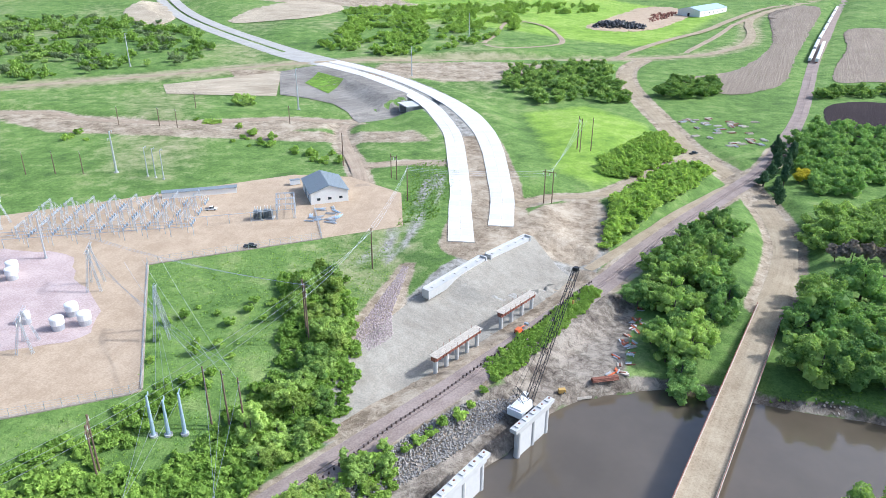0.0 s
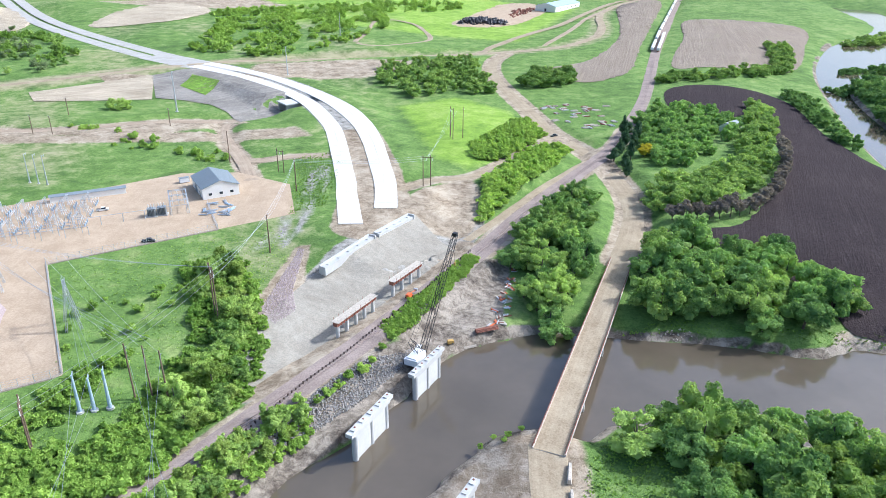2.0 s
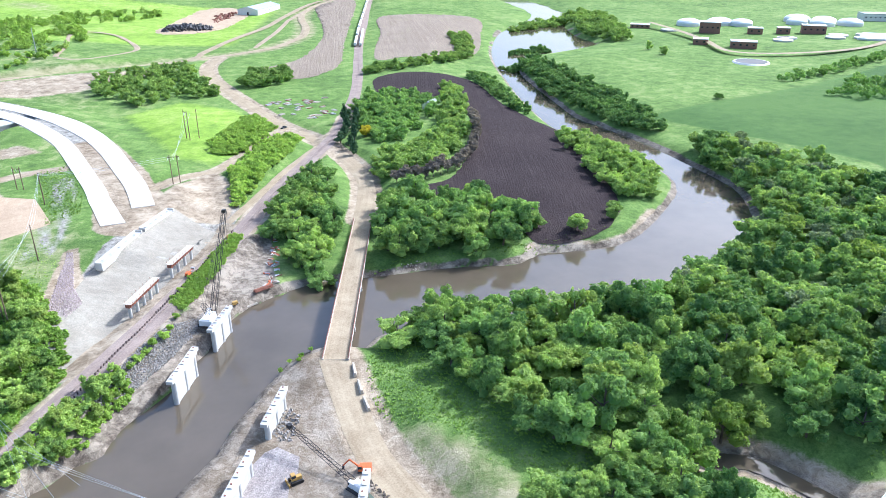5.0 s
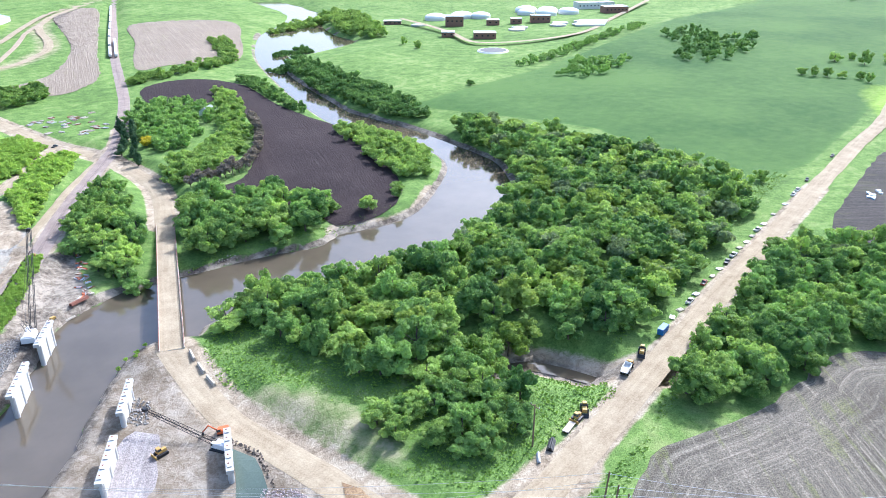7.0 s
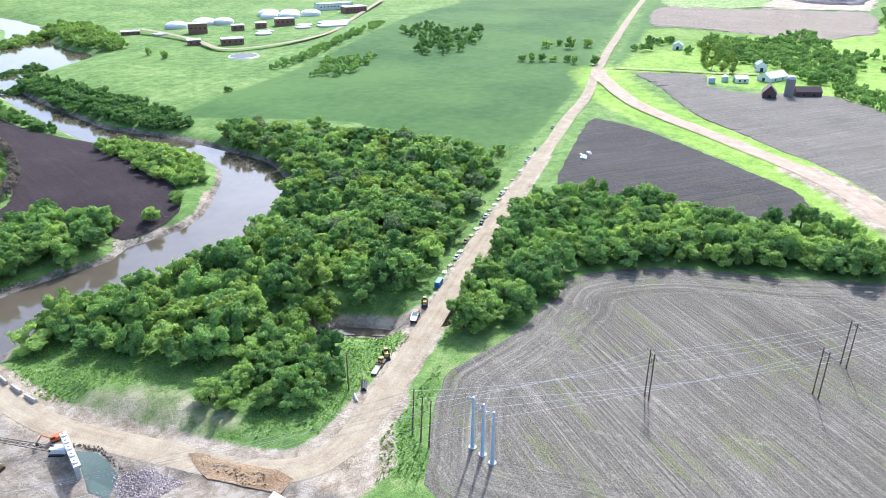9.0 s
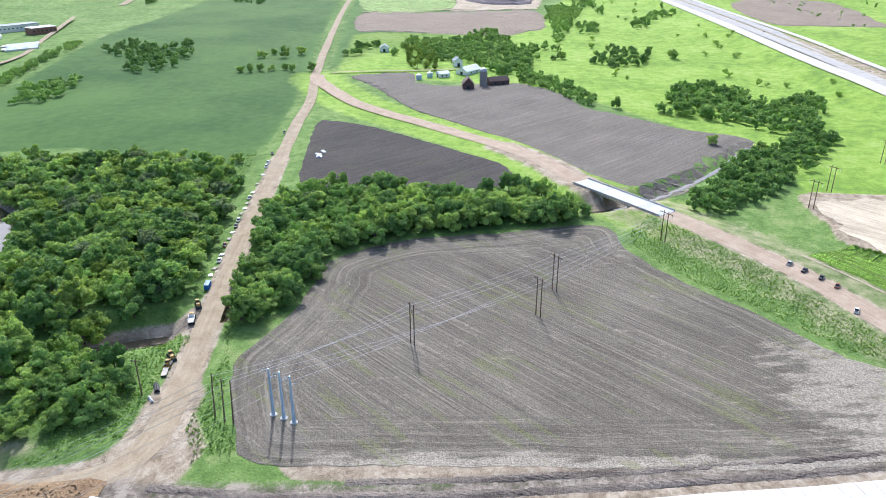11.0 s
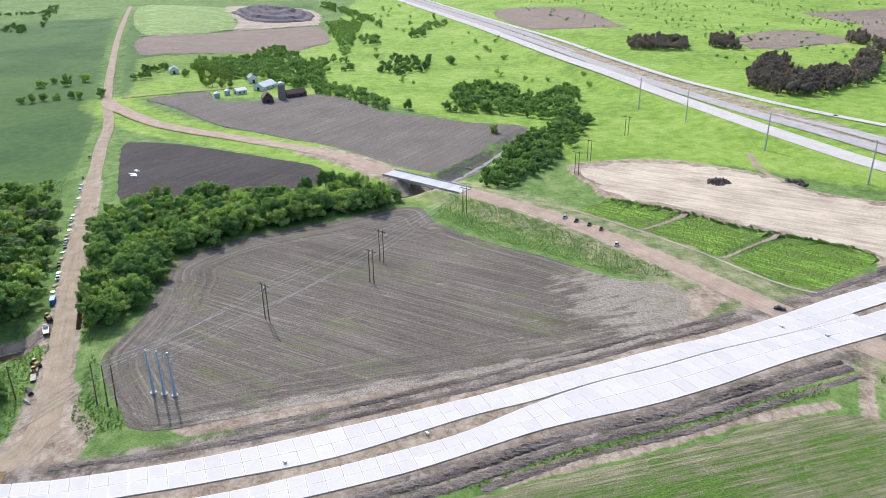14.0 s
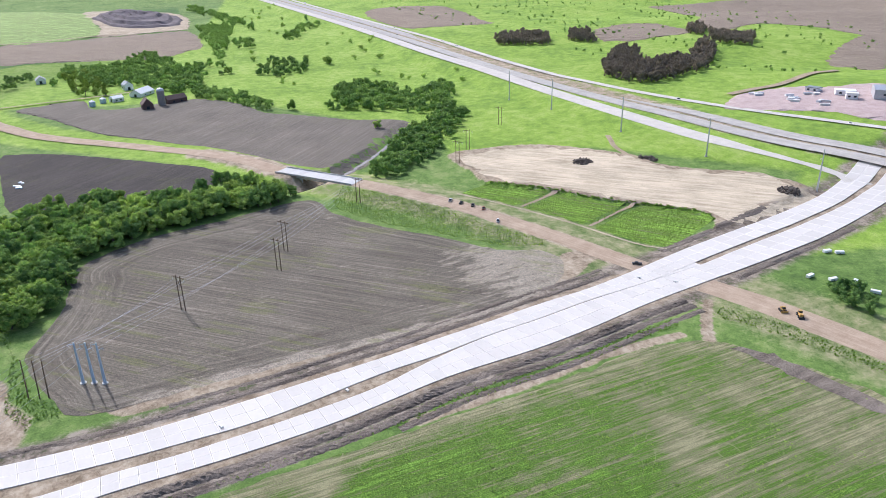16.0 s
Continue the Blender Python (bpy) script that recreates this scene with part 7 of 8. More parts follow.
def switch_bay(x, y, turn, label="galvanised steel switchgear bay with insulators"):
    """A portal of lattice legs with a beam, and insulator posts below."""
    e = thing("switchgear_bay", label, "substation equipment", x, y, turn, "substation switchgear", z=3.1)
    for s in (-3, 3):
        lattice(Shape(), (0, s, 0), (0, s, 4.0), 0.6, 0.35, 5, 0.05, 3).part("portal_leg", M_STEEL, e)
    lattice(Shape(), (0, -3.3, 3.8), (0, 3.3, 3.8), 0.45, 0.45, 6, 0.05, 3).part("portal_beam", M_STEEL, e)
    for k in (-2, 0, 2):
        p = Shape().tube((1.8, k, 0), (1.8, k, 1.7), 0.09, n=6).part("post", M_STEEL, e)
        Shape().tube((1.8, k, 1.7), (1.8, k, 2.8), 0.13, 0.09, n=8).part("insulator", M_CREAM, p)
        q = Shape().tube((-1.8, k, 0), (-1.8, k, 2.2), 0.09, n=6).part("post", M_STEEL, e)
        Shape().tube((-1.8, k, 2.2), (-1.8, k, 3.1), 0.13, 0.09, n=8).part("insulator", M_BLUE_STEEL, q)
    for k in (-2, 0, 2):
        b = Shape().box((3.0, k, 0.75), (0.5, 0.6, 0.9)).part("breaker_box", M_BLUE_STEEL, e)
        for s in (-1, 1):
            Shape().tube((3.0 + 0.15 * s, k, 1.2), (3.0 + 0.7 * s, k, 2.3), 0.09, 0.06, 6).part("bushing", M_CREAM, b)
            Shape().tube((3.0, k + 0.22 * s, 0), (3.0, k + 0.22 * s, 0.35), 0.05, n=5).part("foot", M_STEEL, b)
        Shape().tube((-1.8, k, 3.1), (1.8, k, 2.85), 0.05, n=5).part("conductor", M_STEEL, e)
        Shape().tube((1.8, k, 2.85), (2.35, k, 2.3), 0.04, n=5).part("jumper", M_STEEL, e)
    return e


first = switch_bay(-176, 200, 14)
for i in range(8):
    for j in range(3):
        if (i, j) != (0, 0):
            copy_thing(first, pose(-176 + i * 6.6 + j * -2.4, 200 + i * 2.6 + j * 9.5, 3.1, 0, 0, 14))


def busbar(p, q, z):
    e = thing("busbar", "aluminium busbar on insulator posts", "substation equipment", (p[0] + q[0]) / 2, (p[1] + q[1]) / 2, bearing(p, q), "substation busbars", z=3.1)
    L = math.dist(p, q)
    Shape().tube((-L / 2, 0, z), (L / 2, 0, z), 0.1, n=6).part("tube", M_STEEL, e)
    for k in range(int(L / 7) + 1):
        Shape().tube((-L / 2 + k * 7, 0, 0), (-L / 2 + k * 7, 0, z), 0.12, n=6).part("post", M_STEEL, e)


for o in (0, 3, 6):
    busbar((-180 + o, 193 - o * 0.6), (-128 + o, 214 - o * 0.6), 3.2)
busbar((-128, 216), (-96, 231), 3.2)


def transformer(x, y, paint, label, turn=10):
    e = thing("transformer", label, "substation equipment", x, y, turn, "transformers", z=3.1)
    Shape().box((0, 0, 0.15), (4, 3, 0.3)).part("plinth", M_PIER, e)
    Shape().box((0, 0, 1.7), (2.8, 1.8, 2.8)).part("tank", paint, e)
    for s in (-1, 1):
        for k in range(6):
            Shape().box((-1.2 + k * 0.48, s * 1.25, 1.6), (0.12, 0.6, 2.2)).part("radiator_fin", paint, e)
    for k in (-0.8, 0, 0.8):
        Shape().tube((k, 0.2, 3.1), (k * 1.3, 0.3, 4.4), 0.16, 0.1, 8).part("bushing", M_CREAM, e)


transformer(-107.5, 227.5, M_ROOF, "slate grey transformer with radiator fins on the yard")
transformer(-104.5, 229, M_ROOF, "grey transformer with radiator fins on the yard")


def bus_frame(x, y, turn):
    """Three steel portals in a row, tied by long beams, with hanging insulators."""
    e = thing("bus_frame", "open galvanised steel bus frame beside the transformers", "substation equipment", x, y, turn, z=3.1)
    for k in (-5.5, 0, 5.5):
        for s in (-3, 3):
            lattice(Shape(), (k, s, 0), (k, s, 5.4), 0.45, 0.35, 6, 0.05, 3).part("column", M_STEEL, e)
        lattice(Shape(), (k, -3.2, 5.3), (k, 3.2, 5.3), 0.4, 0.4, 6, 0.05, 3).part("cross_beam", M_STEEL, e)
        for s in (-2, 0, 2):
            Shape().tube((k, s, 3.9), (k, s, 5.1), 0.11, n=6).part("insulator", M_CREAM, e)
    for s in (-3, 3):
        for z in (3.2, 5.3):
            Shape().box((0, s, z), (11.4, 0.2, 0.22)).part("tie_beam", M_STEEL, e)
    for s in (-2, 0, 2):
        Shape().tube((-5.8, s, 3.8), (5.8, s, 3.8), 0.07, n=6).part("busbar", M_STEEL, e)


bus_frame(-100.3, 234.5, 112)


def tank(x, y, r, h):
    e = thing("white_tank", "white round tank with a grey band on pink gravel", "tank", x, y, 0, "white tanks", z=3.1)
    Shape().tube((0, 0, 0), (0, 0, h * 0.5), r, n=18).part("lower_shell", M_STEEL, e)
    Shape().tube((0, 0, h * 0.5), (0, 0, h), r * 1.12, n=18).part("upper_shell", M_WHITE, e)
    Shape().dome((0, 0, h), r * 1.12, r * 0.3).part("lid", M_WHITE, e)


for x, y in ((-127.5, 157), (-126.5, 150), (-121.5, 153.5), (-136, 151), (-160, 176), (-157, 172), (-162, 171)):
    tank(x, y, 1.5 if x > -130 or x < -150 else 1.0, 3.2)
patch("yard_stone", [(-205, 90), (-150, 128), (-118, 150), (-140, 176), (-160, 190), (-230, 170)], M_YARD_PINK, 0.16, "pink crushed stone patch in the substation yard", "yard", 12, 0.8, True, 5)


def a_tower(x, y, turn, tall=12.0):
    """A lattice dead-end tower with splayed legs and a crossbeam."""
    e = thing("lattice_tower", "galvanised lattice dead-end tower in the yard", "power tower", x, y, turn, "lattice towers", z=3.05)
    for s in (-1, 1):
        lattice(Shape(), (-1.8, s * 3.2, 0), (0, s * 1.6, tall), 0.5, 0.3, 8, 0.05, 3).part("front_leg", M_STEEL, e)
        lattice(Shape(), (1.8, s * 3.2, 0), (0, s * 1.6, tall), 0.5, 0.3, 8, 0.05, 3).part("rear_leg", M_STEEL, e)
    lattice(Shape(), (0, -4, tall), (0, 4, tall), 0.6, 0.6, 7, 0.05, 3).part("crossbeam", M_STEEL, e)
    for k in (-3.5, 0, 3.5):
        Shape().tube((0, k, tall - 1.6), (0, k, tall - 0.2), 0.12, n=6).part("insulator", M_CREAM, e)


a_tower(-131, 172, 25)
a_tower(-100, 152.5, 30)
a_tower(-150, 152, 25, 9)
a_tower(-128, 141, 25, 9)
a_tower(-188, 205, 14, 9)
steel_pole(-157, 186, 14, "grey steel pole leaning over the yard", "steel transmission poles", 0.3, M_STEEL, 1)
for k in range(3):
    wire((-131 + k, 172 - 2 * k, 14.6), (-74 + 3 * k, 126, 15.5), 1.4)
    wire((-100 + k, 152.5 - 2 * k, 14.6), (-82 + 2 * k, 121, 11.5), 1.0)
    wire((-157, 186 + k * 0.5, 16.5 - k), (-64.5 + k, 158, 17.5), 2.5)

pickup(-100.3, 205, 8, M_BLACK, "dark blue black pickup truck parked in the yard", "vehicles in the yard", 3.1)
pickup(-127, 232, 20, M_WHITE, "white utility truck parked in the yard", "vehicles in the yard", 3.1)
e = thing("white_canopy", "long white covered row of cabinets behind the switchgear", "shed", -138, 245.5, 26, z=3.1)
Shape().prism([(-1.2, 0), (1.2, 0), (1.2, 2.2), (0, 2.7), (-1.2, 2.2)], (-13, 0, 0), (13, 0, 0)).part("body", M_CREAM, e)
Shape().prism([(-1.5, 2.15), (0, 2.75), (1.5, 2.15), (1.5, 2.25), (0, 2.9), (-1.5, 2.25)], (-13.3, 0, 0), (13.3, 0, 0)).part("roof", M_ROOF, e)
e = thing("site_trailer", "small white trailer beside the metal shed", "trailer", -108, 263, 30, z=3.1, true=True)
Shape().box((0, 0, 1.5), (5, 2.4, 2.4)).part("body", M_WHITE, e)
Shape().box((0, 0, 2.75), (5.2, 2.6, 0.1)).part("roof", M_ROOF, e)
wheels(e, [(-0.6, 1.0), (-0.6, -1.0), (0.6, 1.0), (0.6, -1.0)], 0.3, 0.2)
r = random.Random(5)
for k in range(16):
    x, y = -86 + r.uniform(-6, 7), 236 + r.uniform(-8, 7)
    e = thing("steel_bundle", "bundle of galvanised steel members on the yard", "building material", x, y, r.uniform(0, 180), "steel bundles", z=3.1)
    for j in range(4):
        Shape().box((0, (j - 1.5) * 0.3, 0.15 + 0.12 * (j % 2)), (r.uniform(2, 4.5), 0.2, 0.22)).part("member", M_STEEL if k % 3 else M_BLUE_STEEL, e)


M_KERB = simple("dusty_kerb", (0.36, 0.3, 0.24), 0.9, vary=0.3)


def yard_fence(pts):
    P = resample(np.array(pts, float), int(sum(math.dist(a, b) for a, b in zip(pts, pts[1:])) / 3.2))
    e = tagged(new("yard_fence"), "grey chain link fence on a low kerb round the yard", "fence")
    m = Shape().tube((0, 0, 0), (0, 0, 2.3), 0.06, n=6).mesh("fence_post", M_STEEL)
    rails = Shape()
    for a, b in zip(P[:-1], P[1:]):
        ob = part("post", m, e)
        ob.location = (*a, 3.0)
        Shape().prism([(-0.35, -0.6), (0.35, -0.6), (0.3, 0.25), (-0.3, 0.25)], (*a, 3.0), (*b, 3.0)).part("kerb", M_KERB, e)
        for z in (0.6, 1.1, 1.6, 2.2):
            rails.tube((*a, 3 + z), (*b, 3 + z), 0.025, n=3)
    rails.part("wires", M_STEEL, e)


yard_fence([(-210, 76), (-115, 116), (-92, 130), (-125, 188), (-89, 211), (-81, 216)])
yard_fence([(-81, 216), (-92, 240)])


# ---- farm, works and far buildings ----
def gable(name, label, category, x, y, turn, L, W, H, R, wall, roof, group="", openings=2):
    e = thing(name, label, category, x, y, turn, group)
    Shape().prism([(-W / 2, -0.3), (W / 2, -0.3), (W / 2, H), (0, R), (-W / 2, H)], (-L / 2, 0, 0), (L / 2, 0, 0)).part("wall", wall, e)
    for s in (-1, 1):
        Shape().prism([(0, R + 0.05), (0, R + 0.3), (s * (W / 2 + 0.4), H + 0.1), (s * (W / 2 + 0.4), H - 0.15)], (-L / 2 - 0.3, 0, 0), (L / 2 + 0.3, 0, 0)).part("roof", roof, e)
    for k in range(openings):
        x0 = (k - (openings - 1) / 2) * L / max(openings, 1) * 0.8
        for s in (-1, 1):
            Shape().box((x0, s * (W / 2 + 0.02), H * 0.5), (1.6, 0.1, 1.3)).part("window", M_GLASSY, e)
    Shape().box((-L / 2 - 0.03, 0, min(1.6, H * 0.45)), (0.1, 2.4, min(3.2, H * 0.9))).part("door", M_GLASSY, e)
    return e


gable("barn", "dark brown gabled barn at the field edge", "barn", 498, -40, 10, 11, 9, 4.5, 9.5, M_BARN, M_BARN, "farm buildings")
gable("barn", "long dark brown barn", "barn", 516, -63, -62, 18, 9, 4, 7, M_BARN, M_BARN, "farm buildings")
gable("white_shed", "long white hoop shed of the farm", "shed", 566, -34, -30, 22, 12, 3, 6.5, M_WHITE, M_WHITE, "farm buildings")
gable("white_shed", "small white shed of the farm", "shed", 546, -13, -60, 10, 8, 3.2, 5, M_WHITE, M_WHITE, "farm buildings")
gable("farmhouse", "white farmhouse among trees", "house", 600, -20, 20, 10, 8, 5, 8, M_WHITE, M_ROOF, "farm buildings", 3)
gable("farmhouse", "white farmhouse with a pale roof beside trees", "house", 675, 66, 10, 12, 9, 4, 7, M_WHITE, M_ROOF, "farm buildings", 3)
gable("house", "small house with a grey roof among the trees", "house", 141, 357, 40, 9, 7, 3, 5, M_CREAM, M_ROOF, "", 2)
for x, y in ((532, 6), (542, -2)):
    e = thing("grain_bin", "small pale blue steel grain bin", "silo", x, y, 0, "grain bins")
    Shape().tube((0, 0, 0), (0, 0, 4), 2.6, n=16).part("shell", M_BLUE_STEEL, e)
    Shape().tube((0, 0, 4), (0, 0, 5.4), 2.7, 0.3, 16).part("roof", M_STEEL, e)
e = thing("silo", "tall grey concrete silo with a domed top beside the barn", "silo", 507, -52, 0)
Shape().tube((0, 0, 0), (0, 0, 13), 3.2, n=18).part("shell", M_ROCK, e)
Shape().dome((0, 0, 13), 3.25, 2.6).part("dome", M_STEEL, e)


def block(name, label, category, x, y, turn, L, W, H, wall, roof, group=""):
    e = thing(name, label, category, x, y, turn, group)
    Shape().box((0, 0, H / 2 - 0.2), (L, W, H)).part("wall", wall, e)
    Shape().box((0, 0, H + 0.05), (L + 0.5, W + 0.5, 0.5)).part("roof", roof, e)
    n = max(2, int(L / 5))
    for k in range(n):
        for s in (-1, 1):
            Shape().box((-L / 2 + (k + 0.5) * L / n, s * (W / 2 + 0.02), H * 0.55), (1.8, 0.1, 1.4)).part("window", M_GLASSY, e)
    return e


for x, y, L, W, H, t in ((525, 558, 20, 14, 11, -40), (464, 499, 13, 11, 5, -40), (484, 466, 22, 13, 6, -40), (610, 506, 22, 12, 8, -40), (560, 532, 14, 10, 6, -40), (585, 520, 12, 10, 6, -40), (488, 624, 20, 10, 4, -40), (750, 508, 30, 18, 8, -30)):
    block("brick_building", "brown brick treatment works building with a flat pale roof", "building", x, y, t, L, W, H, M_BRICK, M_CREAM, "treatment works buildings")
block("hangar", "long low building with a dark roof", "building", 775, 560, -30, 50, 20, 8, M_CREAM, M_ROOF)
for x, y, rr in ((548, 618, 13), (582, 608, 14), (596, 590, 12), (676, 590, 14), (690, 566, 13), (668, 548, 13), (700, 540, 13), (655, 570, 11)):
    e = thing("tank_dome", "large white domed tank of the treatment works", "tank", x, y, 0, "domed tanks")
    Shape().tube((0, 0, 0), (0, 0, 3), rr, n=28).part("wall", M_CREAM, e)
    Shape().dome((0, 0, 3), rr, rr * 0.36, 28, 5).part("dome", M_WHITE, e)
for k, (x, y) in enumerate(((560, 490), (545, 480), (600, 470), (620, 455), (640, 470), (615, 480), (500, 590))):
    e = thing("settling_basin", "round grey concrete settling basin", "basin", x, y, 0, "settling basins")
    Shape().tube((0, 0, 0), (0, 0, 1.4), 9, n=26).part("wall", M_PIER, e)
    Shape().tube((0, 0, 1.4), (0, 0, 1.5), 8.2, n=26).part("water", M_STEEL if k % 2 else M_WATER, e)
for k in range(7):
    e = thing("aeration_tank", "long pale concrete aeration tank", "basin", 620 + k * 6, 442 + k * 4, -40, "aeration tanks")
    Shape().box((0, 0, 0.8), (32, 4.6, 1.8)).part("wall", M_CREAM, e)
    Shape().box((0, 0, 1.72), (31, 3.6, 0.1)).part("water", M_BLUE_STEEL, e)
e = thing("round_basin", "dark round earth basin with a pale rim", "basin", 437, 406, 0)
Shape().tube((0, 0, -0.5), (0, 0, 0.8), 15, 13.5, 30).part("rim", M_CREAM, e)
Shape().tube((0, 0, 0.8), (0, 0, 0.9), 12.4, n=30).part("water", M_BLACK, e)
ribbon("works_road", smooth([(501, 625, 1), (488, 560, 1), (470, 500, 1), (449, 440, 1), (499, 414, 1), (582, 418, 1), (700, 470, 1), (900, 560, 1)], 10)[:, :3] + np.array((0, 0, 1.2)), (6, 6), M_GRAVEL, 0.5, 0.3, label="pale service road of the treatment works")
e = gable("long_shed", "long pale shed with a blue grey roof by the scrap yard", "building", 125, 895, 55, 62, 26, 6, 9, M_CREAM, M_BLUE_STEEL, "", 5)
gable("warehouse", "long grey metal warehouse beside the interstate", "building", 232, -576, 48, 34, 20, 7, 9, M_STEEL, M_STEEL, "", 4)
for x, y, L, W, H, t, roof in ((258, -552, 14, 8, 4, 50, M_WHITE), (279, -542, 10, 7, 3.5, 20, M_ROOF), (246, -546, 8, 6, 5, 50, M_CREAM)):
    block("depot_building", "low white depot building", "building", x, y, t, L, W, H, M_WHITE, roof, "depot buildings")
for k, (x, y) in enumerate(((293, -496), (291, -500), (288, -497), (265, -507), (262, -510), (259, -505), (268, -512), (272, -530), (268, -534), (250, -520), (247, -523), (240, -515), (275, -515))):
    e = thing("parked_trailer", "pale trailer parked in the depot yard", "trailer", x, y, 40 + 17 * (k % 5), "trailers in the depot", true=True)
    Shape().box((0, 0, 1.9), (9, 2.5, 2.5)).part("body", (M_WHITE, M_STEEL, M_CREAM)[k % 3], e)
    wheels(e, [(-3, 1.0), (-3, -1.0), (3, 1.0), (3, -1.0)], 0.5, 0.3)
patch("depot_yard", [(271, -452), (300, -490), (299, -539), (281, -562), (265, -601), (195, -530), (228, -508), (252, -478)], M_YARD_PINK, 0.15, "pinkish gravel depot yard", "yard", 14, 1, True, 7)
patch("scrap_yard", [(1, 731), (53, 742), (110, 880), (101, 940), (59, 933), (12, 794)], M_YARD, 0.15, "bare earth of the scrap yard", "yard", 20, 2, True, 8)
rocks("scrap_heap", [(3, 735), (50, 745), (58, 770), (30, 790), (10, 770)], 3.0, (1.2, 2.6), M_BLACK, 41, "dark heap of scrap metal", 2.5)
rocks("scrap_heap_small", [(60, 800), (90, 860), (100, 900), (70, 880)], 5.0, (1.2, 2.6), M_RUST, 42, "scattered rusty scrap and old vehicles", 1.0)
patch("quarry", [(1464, 101), (1493, 45), (1432, -29), (1337, -86), (1123, -88), (1083, -42), (1043, 39), (1181, 47)], M_SANDY, 0.3, "pale bare quarry floor", "quarry", 30, 4, True, 9)
M_SPOIL = graded_material("dark_spoil", (0.1, 0.085, 0.09), (0.24, 0.21, 0.205), 80)


def spoil_terraces():
    """Low dark terraces of a pit heap, each smaller and higher than the one below."""
    rim = smooth([(1346, 71), (1432, 40), (1364, -31), (1293, -78), (1175, -79), (1140, -40), (1151, 8), (1242, 50)], 9, True)[:, :2]
    r, mid = np.random.RandomState(43), rim.mean(0)
    V, F, n = [], [], len(rim)
    for k, (f, h) in enumerate(((1.0, -1), (0.93, 3.5), (0.8, 4), (0.74, 8.5), (0.58, 9), (0.5, 13), (0.3, 13.5), (0.22, 9.5), (0.03, 9))):
        q = mid + (rim - mid) * (f * (1 + 0.09 * wave(np.arange(n) * 1.0, np.full(n, k // 2 * 9.0), 12, 4)))[:, None] + r.uniform(-1.5, 1.5, (n, 2))
        V.append(np.c_[q, height(q) + h + r.uniform(-0.7, 0.7, n)])
    for k in range(8):
        F += [(k * n + i, k * n + (i + 1) % n, (k + 1) * n + (i + 1) % n, (k + 1) * n + i) for i in range(n)]
    tagged(new("spoil_mound", mesh_of("spoil_mound", np.vstack(V), F, M_SPOIL)), "dark terraced spoil mound in the quarry", "spoil mound")


spoil_terraces()
patch("field_14", [(1590, 280), (1464, 101), (1250, 61), (1058, 45), (1012, 165)], M_PALE_CROP, 0.3, "pale young crop beside the quarry", "field", 30, 2, seed=91)
for k, (pts, w, label) in enumerate((([(988, 164), (1014, 107), (1050, 44), (1070, 2)], 6, "pale lane to the quarry"), ([(547, 88), (557, 52), (566, 12), (577, -19), (582, -34)], 3.5, "narrow farm lane"), ([(1080, 590), (1133, 606), (1334, 670), (1603, 757)], 12, "pale paved road in the distance"), ([(303, -481), (308, -508), (315, -553), (370, -660)], 7, "grey lane past the depot"))):
    lane = smooth(pts, 8)
    ribbon("far_lane", np.c_[lane[:, :2], height(lane[:, :2])], (w, w), M_GRAVEL, 0.45, 0.4, label=label, seed=92 + k)
for i, (x, y) in enumerate(((209, -297), (199, -337), (118, -371))):
    o = [(x + 6 * math.cos(a), y + 6 * math.sin(a)) for a in np.linspace(0, 6.28, 10)[:-1]]
    rocks(("brush_pile", "brush_pile", "soil_heap")[i], o, 1.3, (0.6, 1.3), M_BARK, 50 + i, "dark heap of brush and roots on bare earth", 1.2)

# traffic on the interstate
r = random.Random(9)
for k in range(14):
    L = INTERSTATE[1 + k % 2]
    i = int(len(L) * (0.45 + 0.5 * r.random()))
    a, b = L[i], L[min(i + 1, len(L) - 1)]
    m, c = r.choice([(M_WHITE, "white"), (M_BLACK, "black"), (M_REDBRN, "dark red"), (M_STEEL, "silver")])
    car(a[0], a[1] + r.uniform(-2, 2), bearing(a, b), m, f"{c} car on the interstate", z=a[2] + 0.2)
for k in (30, 44):
    a, b = INTERSTATE[2][k], INTERSTATE[2][k + 1]
    semi(a[0], a[1], bearing(a, b), M_WHITE, a[2] + 0.2)

# vehicles round the junction
pickup(172, -203.5, -35, M_BLACK, "dark pickup truck parked on the earth road", "vehicles on the earth road")
pickup(166.5, -208, -30, M_BLACK, "black pickup truck with a trailer on the earth road", "vehicles on the earth road")
pickup(177.5, -199.5, -35, M_STEEL, "silver pickup truck parked on the earth road", "vehicles on the earth road")
pickup(160, -211.5, -30, M_REDBRN, "dark red pickup truck on the earth road", "vehicles on the earth road")
pickup(141.3, -211.5, -25, M_WHITE, "white pickup truck on the earth road", "vehicles on the earth road")
pickup(73, -247.5, 60, M_BLACK, "dark pickup truck with a white canopy at the junction", "vehicles on the earth road")
dozer(17, -274.5, -20, label="yellow bulldozer on the graded earth road")
loader(11.5, -277.5, -30, "machines on the earth road")
for x, y in ((60.5, -240.5), (52, -252), (24, -109), (19, -70)):
    e = thing("saw_cart", "small concrete saw cart on the new pavement", "machine", x, y, 20, "saw carts", z=0.35, true=True)
    Shape().box((0, 0, 0.55), (1.6, 0.9, 0.6)).part("body", M_WHITE, e)
    wheels(e, [(0.6, 0.5), (0.6, -0.5), (-0.6, 0.5), (-0.6, -0.5)], 0.22, 0.14)


